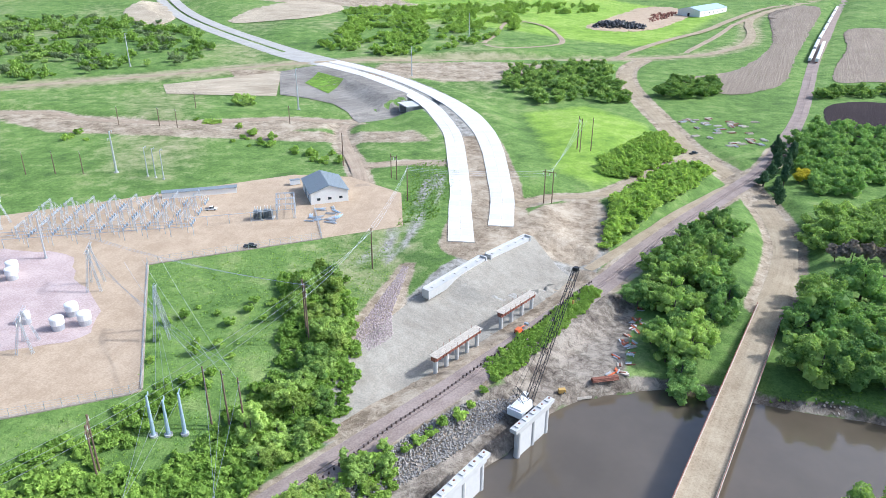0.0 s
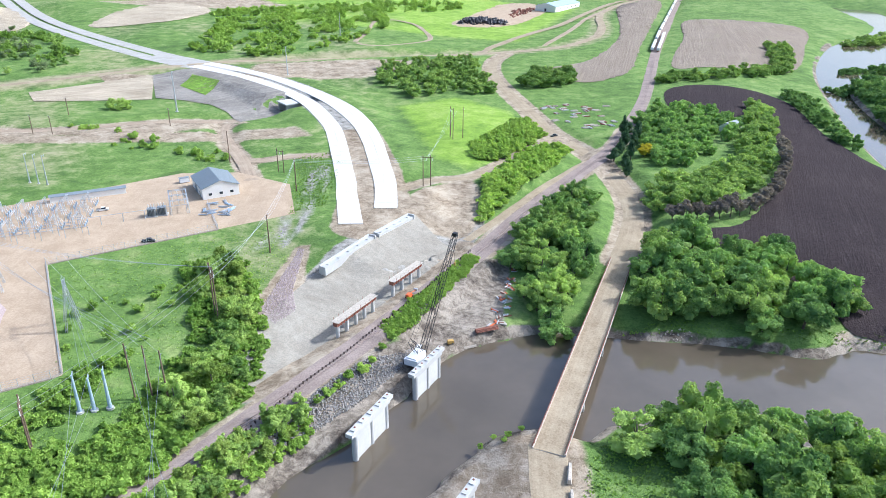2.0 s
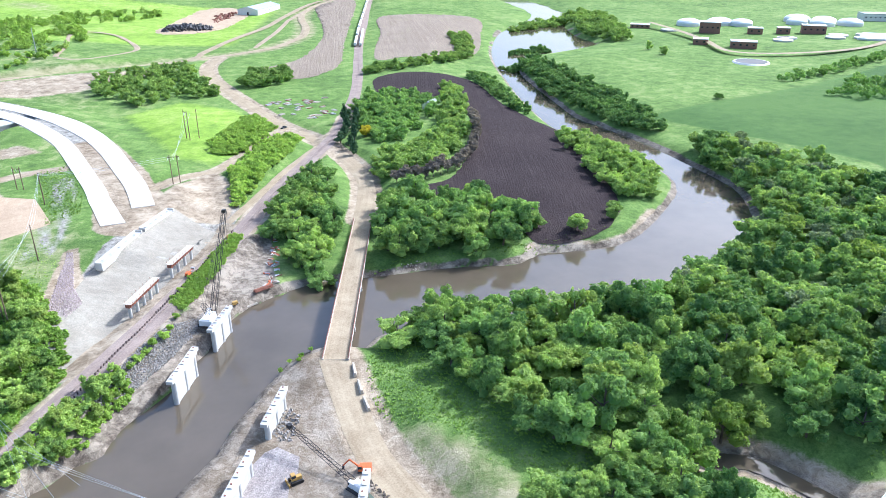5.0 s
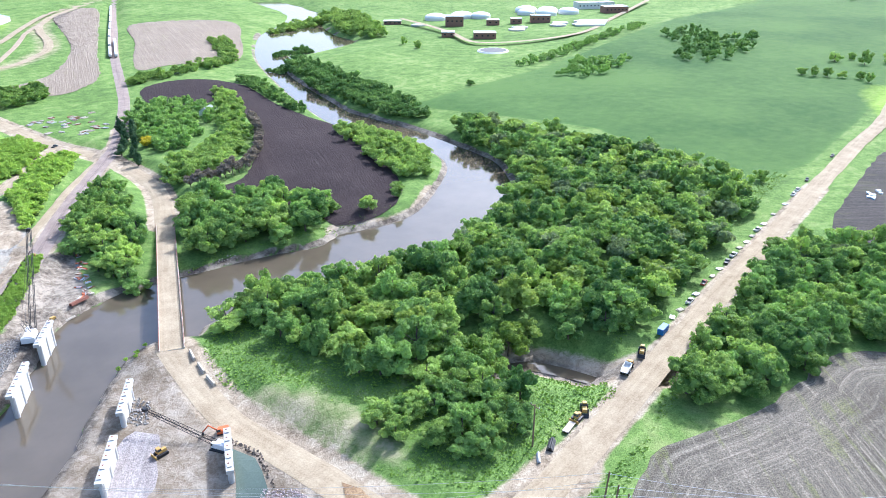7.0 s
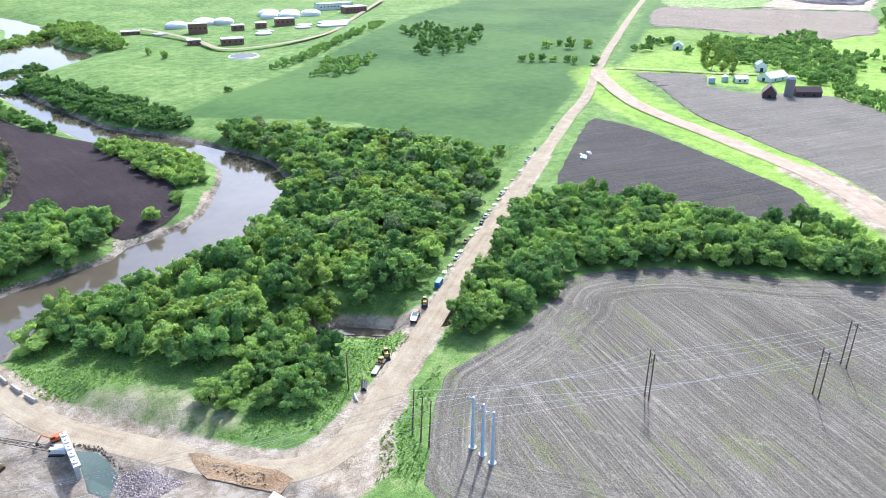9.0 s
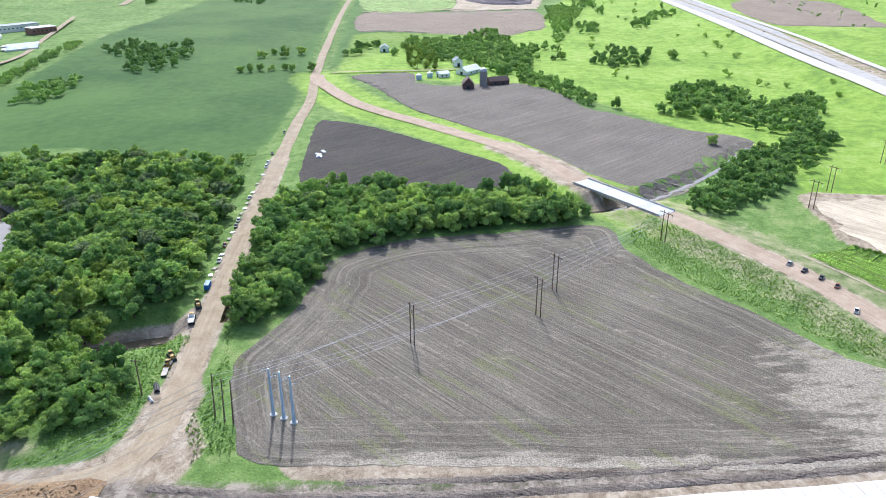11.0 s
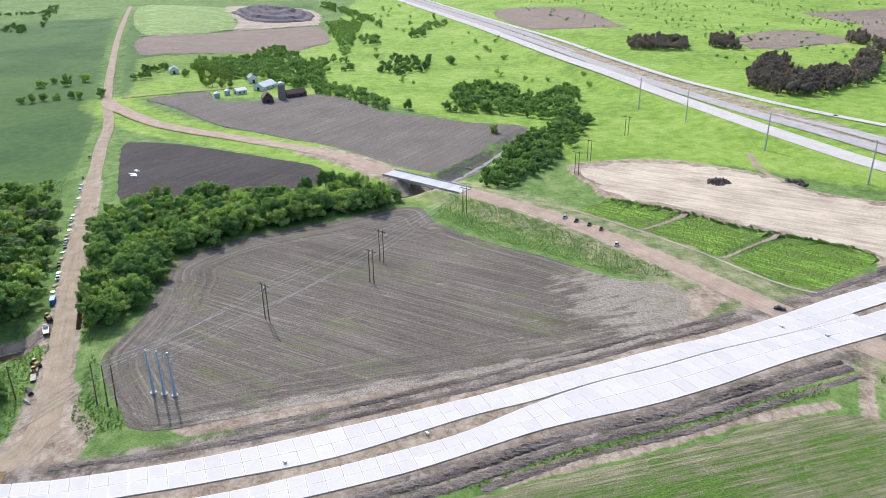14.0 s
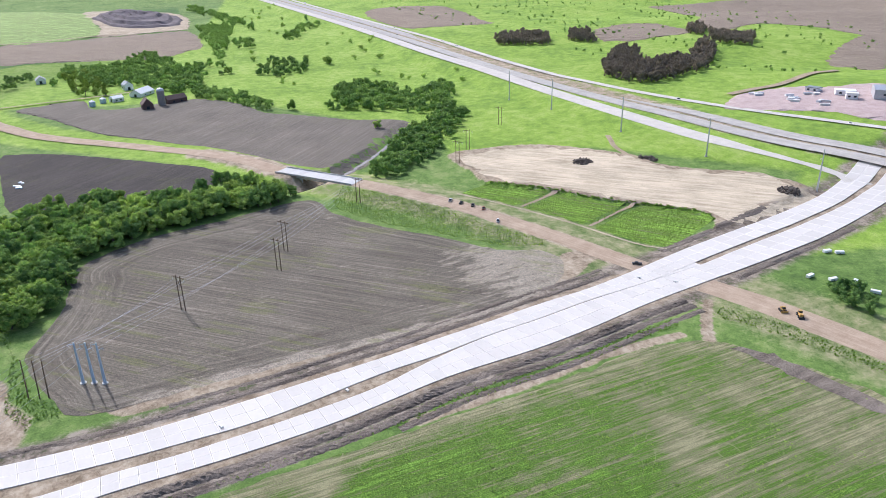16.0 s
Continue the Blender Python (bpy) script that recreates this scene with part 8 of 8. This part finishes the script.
# ---- rock and clutter of the site ----
rocks("riprap", [(-33, 133), (-24, 145), (-17, 150), (-12, 155), (-16, 143), (-24, 131), (-32, 121), (-40, 112), (-42, 116)], 0.5, (0.22, 0.44), M_ROCK, 61, "grey riprap boulders on the river bank", 0.3)
rocks("rock_pile", [(-55, 165), (-50, 160), (-45.5, 168), (-48.6, 178), (-49.6, 204), (-51.5, 204), (-53, 187)], 0.45, (0.18, 0.36), M_ROCK_PINK, 62, "heap of pink quarry rock in a ditch", 0.5)
rocks("rock_pile_south", [(11, 45), (17, 38), (17, 25), (9, 26), (6, 37)], 0.55, (0.2, 0.38), M_ROCK_PINK, 63, "heap of pinkish quarry rock beside the flooded pit", 0.5)
rocks("rubble", [(0, 84), (5, 94), (2, 99), (-3, 90)], 0.9, (0.25, 0.6), M_ROCK, 64, "pale rubble at the foot of the pier", 0.3)
rocks("driftwood", [(56, 164.5), (64, 164), (66, 167), (56, 168)], 1.3, (0.2, 0.5), M_TIMBER, 65, "bleached driftwood on the bank")
for k, (x, y, t) in enumerate(((21.5, 105.5, 80), (21, 98.5, 84), (20.6, 91.5, 88))):
    e = thing("concrete_barrier", "long pale concrete barrier block beside the road", "barrier", x, y, t, "barrier blocks")
    Shape().prism([(-0.5, 0), (0.5, 0), (0.35, 0.5), (0.25, 1.1), (-0.25, 1.1), (-0.35, 0.5)], (-2.6, 0, 0), (2.6, 0, 0)).part("block", M_TIMBER, e)
pipe_stack(7.5, 164.5, 22, 5, 9, 0.22, M_RUST, "stack of rusty steel piles on the river bank")
pipe_stack(2.5, 160, 22, 3, 6, 0.15, M_TIMBER, "stack of timbers on the river bank")
e = thing("compressor", "yellow compressor on the river bank", "machine", -2.5, 157.5, 20, z=zat(-2.5, 157.5), true=True)
Shape().box((0, 0, 0.9), (2.4, 1.4, 1.2), top=(0.9, 0.9)).part("housing", M_YELLOW, e)
wheels(e, [(0.6, 0.75), (0.6, -0.75)], 0.35, 0.2)
r = random.Random(21)
for k in range(26):
    f = k / 25
    x, y = 10 + f * 8 + r.uniform(-2, 2), 166 + f * 34 + r.uniform(-3, 3)
    e = thing("site_material", r.choice(["orange and grey formwork stacked on bare earth", "timber mats lying on bare earth", "grey steel fittings lying on bare earth"]), "building material", x, y, r.uniform(0, 180), "site materials", true=True)
    for j in range(3):
        Shape().box((r.uniform(-0.5, 0.5), (j - 1) * 0.6, 0.25), (r.uniform(1.4, 3.4), 0.4, r.uniform(0.2, 0.5))).part("piece", r.choice([M_TIMBER, M_STEEL, M_RUST, M_WHITE, M_ORANGE]), e)
for k in range(40):
    x, y = 66 + r.uniform(-16, 22), 385 + r.uniform(-26, 30)
    e = thing("stored_material", r.choice(["rows of stored beams in the material yard", "timber stacks in the material yard", "pale concrete pieces in the material yard"]), "building material", x, y, r.choice([20, 30, 110]), "stored materials", true=True)
    for j in range(4):
        Shape().box((0, (j - 1.5) * 0.9, 0.3), (r.uniform(3, 6), 0.5, r.uniform(0.4, 0.8))).part("piece", r.choice([M_TIMBER, M_STEEL, M_RUST, M_TIMBER, M_KERB]), e)
for k in range(9):
    x, y = 302 + r.uniform(-7, 9), 28 + r.uniform(-4, 4)
    e = thing("parts_pallet", "white and green pallets at the field entrance", "building material", x, y, r.uniform(0, 180), "pallets at the field", true=True)
    Shape().box((0, 0, 0.6), (r.uniform(1.5, 4), 1.6, 1.0)).part("load", r.choice([M_WHITE, M_CREAM, M_BLUE_STEEL]), e)
    Shape().box((0, 0, 0.06), (1.8, 1.7, 0.12)).part("pallet", M_WOOD, e)
for x, y in ((36, -306), (30, -312), (25, -318), (20, -314), (15, -318), (50, -336), (53, -332)):
    e = thing("parked_trailer", "white trailer parked in the grass", "trailer", x, y, r.uniform(0, 180), "trailers in the grass", true=True)
    Shape().box((0, 0, 1.1), (5, 2.1, 1.5)).part("body", M_WHITE, e)
    wheels(e, [(0, 1.0), (0, -1.0)], 0.35, 0.2)
pickup(50, 350, 40, M_BLACK, "dark truck at the track junction", "vehicles on the gravel road")
build_wires()
underpass()


# ---- more vegetation ----
thicket("bushes_hill", BROAD, loose_spots([(-49, 455), (-51, 500), (-14, 530), (18, 536), (24, 430), (-4, 430), (-29, 420)], 8.5, 71), (0.6, 0.95), 72, "dense trees and bushes on the hill")
thicket("bushes_knoll", BUSH, loose_spots([(7, 318), (20, 352), (40, 380), (46, 350), (22, 306), (8, 298)], 2.6, 73), (0.8, 1.4), 74, "bright green scrub on the knoll", "bushes")
thicket("scrub_railway", BUSH, loose_spots([(6, 236), (12, 276), (38, 326), (54, 326), (44, 298), (24, 266), (8, 230)], 2.6, 75), (0.9, 1.7), 76, "bright green scrub between the tracks", "bushes")
thicket("copse_far", BROAD, loose_spots([(39, 470), (60, 512), (87, 504), (78, 458), (44, 455)], 7.5, 77), (0.6, 0.9), 78, "dark green copse in the meadow", "trees")
stand([BROAD, BROAD, LIME], tree_spots([(-79, 186), (-75, 194), (-67, 189), (-60, 172), (-54.8, 163.5), (-53, 153), (-52, 143), (-50, 134), (-51, 126), (-56, 120), (-62, 112), (-66, 122), (-67, 128), (-64, 139), (-63, 149), (-66, 159), (-72, 168)], 4.4, 79), (0.42, 0.72), 80, "trees on the slope below the yard")
thicket("slope_scrub", BUSH, tree_spots([(-84, 186), (-74, 196), (-64, 190), (-57, 172), (-50, 150), (-48, 132), (-58, 112), (-68, 118), (-69, 150), (-76, 172)], 2.6, 230), (0.6, 1.2), 231, "bright green scrub under the slope trees", "bushes")
thicket("meadow_edge_scrub", BUSH, tree_spots([(-120, 80), (-80, 94), (-62, 98), (-58, 112), (-62, 120), (-72, 114), (-100, 104)], 2.5, 81), (0.7, 1.4), 82, "dense green scrub at the meadow edge", "bushes")
stand([BUSH], tree_spots([(-96, 140), (-84, 136), (-72, 142), (-80, 176), (-100, 176), (-110, 170)], 9, 83), (0.5, 1.0), 84, "bushes in the meadow")
thicket("rail_scrub", BUSH, tree_spots([(-22, 161), (-8, 187), (2, 206), (8, 206), (-2, 184), (-12, 164), (-18, 154)], 1.1, 85), (0.32, 0.68), 86, "green scrub along the pile wall", "bushes")
STRIP = [(-37, 127), (-32, 120), (-38, 112), (-43, 103), (-53, 96), (-66, 84), (-82, 68), (-88, 64), (-76, 80), (-60, 97), (-47, 114)]
stand([BROAD, LIME], tree_spots(STRIP, 4.2, 235), (0.32, 0.55), 236, "small trees on the river bank")
thicket("bank_scrub", BUSH, tree_spots(STRIP, 2.2, 237), (0.5, 1.1), 238, "bright green scrub between railway and river", "bushes")
stand([BROAD], np.array([(-44, 113), (-40, 118), (-47, 106), (-53, 98), (-57, 92), (-50, 100)], float), (0.4, 0.55), 87, "small trees on the river bank")
SPR = np.array([(72, 310), (76, 317), (80, 326), (83, 336), (75, 301), (84, 346), (88, 352), (74, 292), (79, 308), (85, 328), (90, 342)], float)
stand([SPRUCE], SPR, (0.75, 1.0), 88, "spruces beside the gravel track")
stand([GOLD], np.array([(86, 312), (88, 315)], float), (0.9, 1.0), 89, "golden trees")
thicket("island_wood", DEEP, tree_spots([(92, 366), (112, 402), (135, 402), (149, 384), (150, 362), (128, 330), (108, 302), (94, 300), (82, 288), (90, 322)], 7.2, 90), (0.6, 0.9), 91, "green trees round the homestead")
thicket("island_hedge", BROAD, tree_spots([(78, 272), (74, 246), (99, 247), (114, 258), (140, 303), (161, 353), (178, 408), (172, 412), (142, 340), (118, 290), (98, 278)], 5.4, 92), (0.65, 0.95), 93, "curving belt of bright green trees")
PUR = resample(np.array([(78, 236), (92, 236), (110, 243), (126, 262), (142, 292), (152, 320)], float), 28)
stand([PURPLE], PUR, (0.95, 1.3), 94, "purple brown trees along the field edge")
for k, (o, gap, s, label) in enumerate((
        ([(250, 487), (292, 502), (275, 408), (262, 310), (250, 272), (238, 275), (236, 300), (234, 331), (240, 390), (256, 440), (262, 470)], 8.0, (0.7, 1.05), "dense green trees along the far river"),
        ([(186, 288), (199, 280), (203, 239), (196, 208), (178, 184), (166, 186), (164, 205), (176, 255)], 7.4, (0.65, 0.95), "dense green trees on the inner river bank"),
        ([(206, 450), (222, 454), (206, 364), (199, 330), (193, 335), (196, 365), (203, 420)], 6.5, (0.5, 0.75), "green trees along the inner river bank"),
        ([(350, 680), (431, 750), (500, 760), (480, 660), (430, 560), (405, 545), (418, 640), (450, 700)], 12, (0.9, 1.4), "green trees along the far river"),
        ([(290, 545), (330, 545), (345, 560), (310, 575)], 8, (0.7, 1.1), "green trees on the river island"),
        ([(130, 470), (166, 480), (210, 500), (246, 530), (262, 560), (290, 640), (270, 640), (236, 540), (180, 500), (140, 490)], 7.5, (0.55, 0.85), "green trees between the fields"),
        ([(405, 334), (479, 352), (553, 372), (657, 398), (655, 408), (553, 384), (479, 364), (405, 346)], 7, (0.6, 0.8), "straight green hedge of trees"),
        ([(393, 297), (403, 280), (426, 269), (440, 280), (505, 296), (480, 306), (440, 318), (420, 300)], 9, (0.6, 1.0), "green copse in the meadow"),
        ([(612, 349), (569, 299), (516, 270), (525, 234), (592, 244), (674, 272), (657, 311), (683, 360)], 12, (0.6, 1.1), "scattered green trees in the meadow"),
        ([(389, -270), (349, -244), (346, -228), (319, -211), (295, -196), (258, -178), (236, -173), (232, -184), (253, -209), (310, -249), (370, -285)], 6.5, (0.55, 0.95), "green trees along the creek"),
        ([(431, -182), (515, -207), (528, -235), (511, -258), (475, -254), (459, -270), (485, -301), (460, -303), (402, -287), (369, -265), (393, -240), (416, -213)], 8.5, (0.7, 1.1), "dark green grove in the pasture"),
        ([(748, 57), (740, 10), (837, -37), (775, -54), (709, -69), (732, -94), (626, -96), (573, -83), (563, -62), (600, -44), (622, -4), (645, 22)], 9.5, (0.7, 1.15), "green trees round the farm"),
        ([(580, -77), (566, -99), (521, -123), (473, -143), (445, -140), (453, -129), (498, -103), (525, -81)], 7, (0.5, 0.8), "green trees along the farm creek"),
        ([(698, -94), (781, -111), (958, -103), (1106, -100), (1140, -133), (1120, -162), (953, -145), (815, -127), (697, -116)], 12, (0.7, 1.1), "green trees along the far creek"),
        ([(1489, -80), (1440, -132), (1154, -181), (1024, -190), (1044, -174), (1234, -137)], 15, (0.8, 1.3), "green trees along the far creek"),
        ([(631, 98), (700, 108), (735, 85), (730, 72), (690, 84), (660, 82), (640, 86)], 9, (0.6, 0.95), "green trees round the white farmhouse"),
        ([(650, 58), (690, 50), (724, 59), (700, 40), (640, 42)], 9, (0.6, 0.95), "green trees round the white farmhouse"),
        ([(630, -144), (725, -171), (702, -213), (632, -206), (601, -171)], 11, (0.6, 0.95), "green copse in the pasture"),
        ([(842, -200), (949, -223), (1109, -279), (1034, -287), (879, -230)], 13, (0.7, 1.1), "green copse in the pasture"),
        ([(863, -135), (935, -166), (845, -176), (811, -151)], 11, (0.6, 0.95), "green copse in the pasture"),
        ([(1098, 571), (1299, 632), (1602, 719), (1488, 655), (1132, 550), (1060, 545)], 13, (0.7, 1.0), "green hedge beside the distant road"),
        ([(1413, 633), (1440, 543), (1480, 430), (1440, 410), (1420, 516)], 12, (0.6, 0.8), "distant row of trees"),
        ([(1144, 427), (1255, 430), (1251, 406), (1201, 389), (1062, 335)], 15, (0.6, 1.0), "distant green copse"),
        ([(1117, 339), (1303, 385), (1598, 449), (1600, 474), (1359, 414)], 16, (0.7, 1.1), "distant row of trees"),
        ([(28, -318), (6, -314), (2, -300), (14, -298), (26, -306)], 5.5, (0.5, 0.75), "green trees in the corner by the earth road"))):
    thicket("tree_belt", BROAD if k % 2 and k < 6 else DEEP, (tree_spots if k < 13 else loose_spots)(o, gap * (0.85 if k < 6 else 1), 120 + k), s, 140 + k, label, far=k > 5)
DARKWOOD = Kind("dark_wood", "purple brown conifers", M_LEAF_BROWN, 9, 3.4, 0.6, 0.5, 600, 2, 600, limbs=2)
for k, o in enumerate(([(459, -459), (547, -528), (523, -538), (454, -500), (466, -551), (474, -578), (391, -507), (372, -472), (379, -442), (417, -437)], [(511, -602), (527, -629), (485, -609), (457, -591), (407, -540), (387, -513), (444, -550)],
                       [(676, -437), (712, -472), (666, -505), (617, -481), (648, -429)], [(674, -534), (656, -555), (591, -529), (621, -512)], [(657, -706), (646, -722), (592, -679), (615, -672)], [(604, -696), (533, -705), (493, -666), (527, -640)])):
    thicket("dark_wood", DARKWOOD, tree_spots(o, 6.5, 170 + k), (0.8, 1.25), 175 + k, "purple brown wood on the pasture hill", "trees")


def clumps(outline, gap, seed, size, share=0.0):
    """Spots gathered into loose clumps with gaps between."""
    P = tree_spots(outline, gap, seed, 0.5)
    return P[wave(P[:, 0], P[:, 1], size, seed) + np.random.RandomState(seed).uniform(-0.25, 0.25, len(P)) > share]


HILL = [(-251, 762), (-207, 825), (6, 935), (12, 875), (-70, 790), (-60, 680), (-85, 600), (-131, 530), (-201, 551), (-214, 680)]
thicket("hill_scrub", BUSH, clumps(HILL, 7, 181, 60, 0.02), (1.0, 2.4), 182, "bright bushes over the green hill", "bushes")
thicket("hill_trees", BROAD, clumps(HILL, 14, 187, 70, 0.1), (0.4, 0.8), 188, "young trees on the green hill", "trees", far=True)
WEST = [(-560, 640), (-484, 690), (-403, 665), (-330, 612), (-264, 515), (-252, 486), (-300, 470), (-350, 412), (-470, 430)]
thicket("west_scrub", BUSH, clumps(WEST, 8, 189, 60, 0.15), (1.0, 2.4), 190, "bright scrub in the far meadow", "bushes")
thicket("west_trees", BROAD, clumps(WEST, 10, 191, 60, 0.27), (0.45, 0.95), 192, "green trees in the far meadow", "trees", far=True)
thicket("west_trees_pale", PALE, clumps(WEST, 12, 193, 60, 0.28), (0.5, 1.0), 194, "greyish trees in the far meadow", "trees", far=True)
thicket("far_north_trees", BROAD, clumps([(-700, 800), (-480, 900), (-300, 1100), (100, 1300), (-100, 1500), (-800, 1300)], 24, 195, 150, 0.05), (0.8, 1.5), 196, "distant green trees", "trees", far=True)
PASTURE = [(380, -490), (1300, -430), (1500, -600), (1200, -1100), (500, -900), (330, -640)]
thicket("pasture_scrub", DEEP, clumps(PASTURE, 22, 183, 170, 0.05), (0.16, 0.5), 184, "small dark bushes dotted over the pasture", "bushes", far=True)
thicket("pasture_trees", BROAD, clumps([(420, -160), (900, -140), (1400, -190), (1400, -290), (700, -330), (420, -340)], 34, 197, 130, 0.22), (0.4, 0.9), 198, "single trees in the pasture", "trees", far=True)
thicket("meadow_scrub", BUSH, clumps([(-250, 300), (-100, 290), (-100, 345), (-240, 360)], 6, 185, 50, 0.42), (0.6, 1.4), 186, "bushes dotted over the meadow", "bushes")
thicket("meadow_copse", BROAD, np.array([(-192, 392), (-187, 395), (-183, 391), (-190, 388), (-185, 387)], float), (0.5, 0.75), 199, "small dark copse beside the siding")
thicket("pole_scrub", BUSH, clumps([(-108, 96), (-64, 100), (-60, 135), (-74, 150), (-98, 124)], 2.4, 200, 26, 0.0), (0.5, 1.1), 220, "tall bright scrub round the poles", "bushes")
stand([BROAD], np.array([(325, 315), (398, 466), (402, 493), (540, 171), (543, 163), (548, 155), (552, 146), (558, 135), (551, 126), (127.5, 168), (147, 172), (152, 178), (345, -232), (353, -205), (282, 70), (262, 72)], float), (0.6, 0.95), 95, "single trees in the meadow")
stand([LIME], tree_spots([(683, 49), (724, 34), (707, 13), (571, -3), (572, 21)], 12, 231), (0.7, 1.0), 232, "yellow green trees round the farm")
stand([BROAD], np.array([(649, -111), (655, -119), (444, -155), (710, -212), (664, -230), (672, -228), (614, 178), (633, 172), (619, 156), (638, 145), (558, 110)], float), (0.7, 1.2), 233, "single trees in the meadow")
stand([PALE], np.array([(214, 14), (208, 17), (218, 9), (152, 36), (158, 40), (100, 62)], float), (0.8, 1.05), 96, "pale willows")

stand([BUSH], np.array([(-31, 131), (-29, 134), (-27, 137), (-24, 141), (-22, 145), (-33, 128), (-20, 150)], float), (0.6, 1.1), 97, "bushes among the riprap")
stand([BUSH], np.array([(10, 118), (7, 119), (13, 119), (4, 117), (9, 116)], float), (0.35, 0.6), 98, "bushes by the old bridge")


M_PIT = simple("dull_green_pond", (0.1, 0.13, 0.1), 0.15)
stand([BROAD, BROAD, DEEP], np.array([(37, 115), (45, 120), (53, 122), (61, 121), (70, 119), (78, 114), (88, 111), (97, 107), (50, 113), (64, 113)], float), (0.95, 1.3), 99, "trees of the wood by the river")
# ---- the muddy site south of the river ----
patch("pit_water", [(12.5, 62), (15, 55), (12, 44), (6, 40), (5.5, 46), (9.5, 54)], M_PIT, 0.14, "flooded pit with dull green water", "pond", 3, 0.2, seed=12)
patch("work_pad", [(-3, 85), (1, 79), (-3, 70), (-6, 62), (-13, 58), (-16, 66), (-12, 77)], M_LAVENDER, 0.1, "grey crushed stone pad beside the pier", "yard", 4, 0.5, seed=13)

patch("spoil_bank", [(25, 33), (28, 19), (29.5, 4), (24, 3), (21, 16), (21.5, 27)], M_ORANGE_EARTH, 0.25, "orange brown spoil beside the haul road", "earth", 2.5, 1.1, seed=14)
rocks("soil_clods", [(24, 28), (27, 17), (28, 6), (24, 6), (22, 17)], 1.1, (0.25, 0.6), M_ORANGE_EARTH, 64, "orange brown clods of earth", 0.5)
rocks("soil_clods", [(14, 66), (17, 56), (14, 44), (12.5, 40), (15.5, 55), (13, 64)], 0.8, (0.3, 0.6), M_CLODS, 65, "dark clods round the flooded pit", 0.3)
# ---- weeds ----
weeds("weeds_corner", [(24, 104), (34, 122), (52, 116), (62, 96), (62, 66), (80, 44), (100, 26), (98, 12), (76, 12), (46, 8), (34, 26), (30, 60), (22, 88)], 1.0, (0.22, 0.42), 201, M_WEED, "lush green weeds in the meadow corner", keep=lambda P: depth_in(P, np.array(DRY_SPOT, float)) < np.random.RandomState(3).uniform(-3, 3, len(P)) ** 3 / 9)
weeds("weeds_meadow", [(-118, 186), (-88, 206), (-62, 222), (-52, 200), (-60, 170), (-62, 130), (-70, 104), (-120, 84), (-150, 84), (-92, 128), (-122, 184)], 1.5, (0.14, 0.3), 202, M_WEED, "lush green weeds in the meadow")
weeds("weeds_verge", [(38, -14), (54, -6), (90, -3), (120, 4), (150, 10), (146, 14), (104, 4), (84, -6), (60, -14), (44, -24)], 1.0, (0.2, 0.4), 203, M_WEED, "green weeds on the road verge")
weeds("weeds_northeast", [(110, 24), (130, 30), (180, 40), (240, 54), (300, 66), (300, 72), (230, 60), (180, 48), (124, 36)], 1.4, (0.22, 0.45), 204, M_WEED, "green weeds on the road verge")
weeds("weeds_bank", [(44, 166), (60, 172), (84, 166), (120, 166), (150, 168), (120, 160), (100, 160), (76, 166)], 1.2, (0.2, 0.4), 205, M_WEED, "green weeds on the river bank")
weeds("weeds_knoll", [(-60, 230), (-70, 300), (-50, 310), (-48, 240)], 1.3, (0.22, 0.45), 209, M_WEED, "green weeds beside the embankment")

# weeds in the southern field, thick where the soil is covered
south = np.array(FIELD_SOUTH, float)
chance = np.random.RandomState(71)


def grown(P):
    gaps = weed_gaps(P, depth_in(P, south))
    return chance.uniform(0, 1, len(P)) > np.clip(gaps * 1.2, 0.1, 0.97)


weeds("weeds_south", [(-14, -66), (-4, -112), (2, -150), (8, -190), (12, -214), (8, -236), (-8, -248), (-60, -264), (-70, -200), (-60, -120), (-40, -60)], 1.3, (0.16, 0.36), 210, M_WEED, "green weeds in rows over bare soil", keep=grown)
weeds("weeds_highway", [(-12, -40), (-6, -70), (-2, -100), (4, -135), (9, -165), (14, -195), (22, -232), (27, -232), (18, -185), (14, -160), (8, -130), (0, -98), (-6, -62), (-8, -40)], 0.9, (0.18, 0.4), 211, M_WEED, "green weeds beside the highway")
weeds("weeds_field_edge", [(222, -150), (205, -140), (190, -141), (163, -157), (135, -183), (114, -201), (106, -219), (112, -222), (140, -206), (172, -190), (205, -165)], 1.1, (0.2, 0.45), 212, M_WEED, "green weeds between field and earth road")
weeds("weeds_slope", [(190, -210), (168, -225), (132, -246), (96, -262), (86, -272), (104, -308), (118, -304), (151, -270), (173, -253), (199, -228)], 1.2, (0.2, 0.45), 213, M_WEED, "lush weeds on the cut slope")
weeds("weeds_east_road", [(28, -256), (20, -262), (0, -272), (-60, -292), (-60, -284), (-6, -264), (10, -256), (24, -248)], 1.1, (0.2, 0.45), 214, M_WEED, "green weeds beside the earth road")
rim = resample_line(np.c_[VERGE_TOP[:, :2], 0 * VERGE_TOP[:, 0]], 1.1)[:, :2]
thicket("cut_edge_weeds", BUSH, rim + np.random.RandomState(5).uniform(-0.7, 0.7, rim.shape), (0.25, 0.5), 215, "tall dark weeds along the edge of the cut", "weeds")

# ---- from plan units to metres ----
for ob in scene.objects:
    if ob.parent is None and ob.type in {"MESH", "EMPTY"}:
        ob.matrix_basis = Matrix.Scale(K, 4) @ ob.matrix_basis
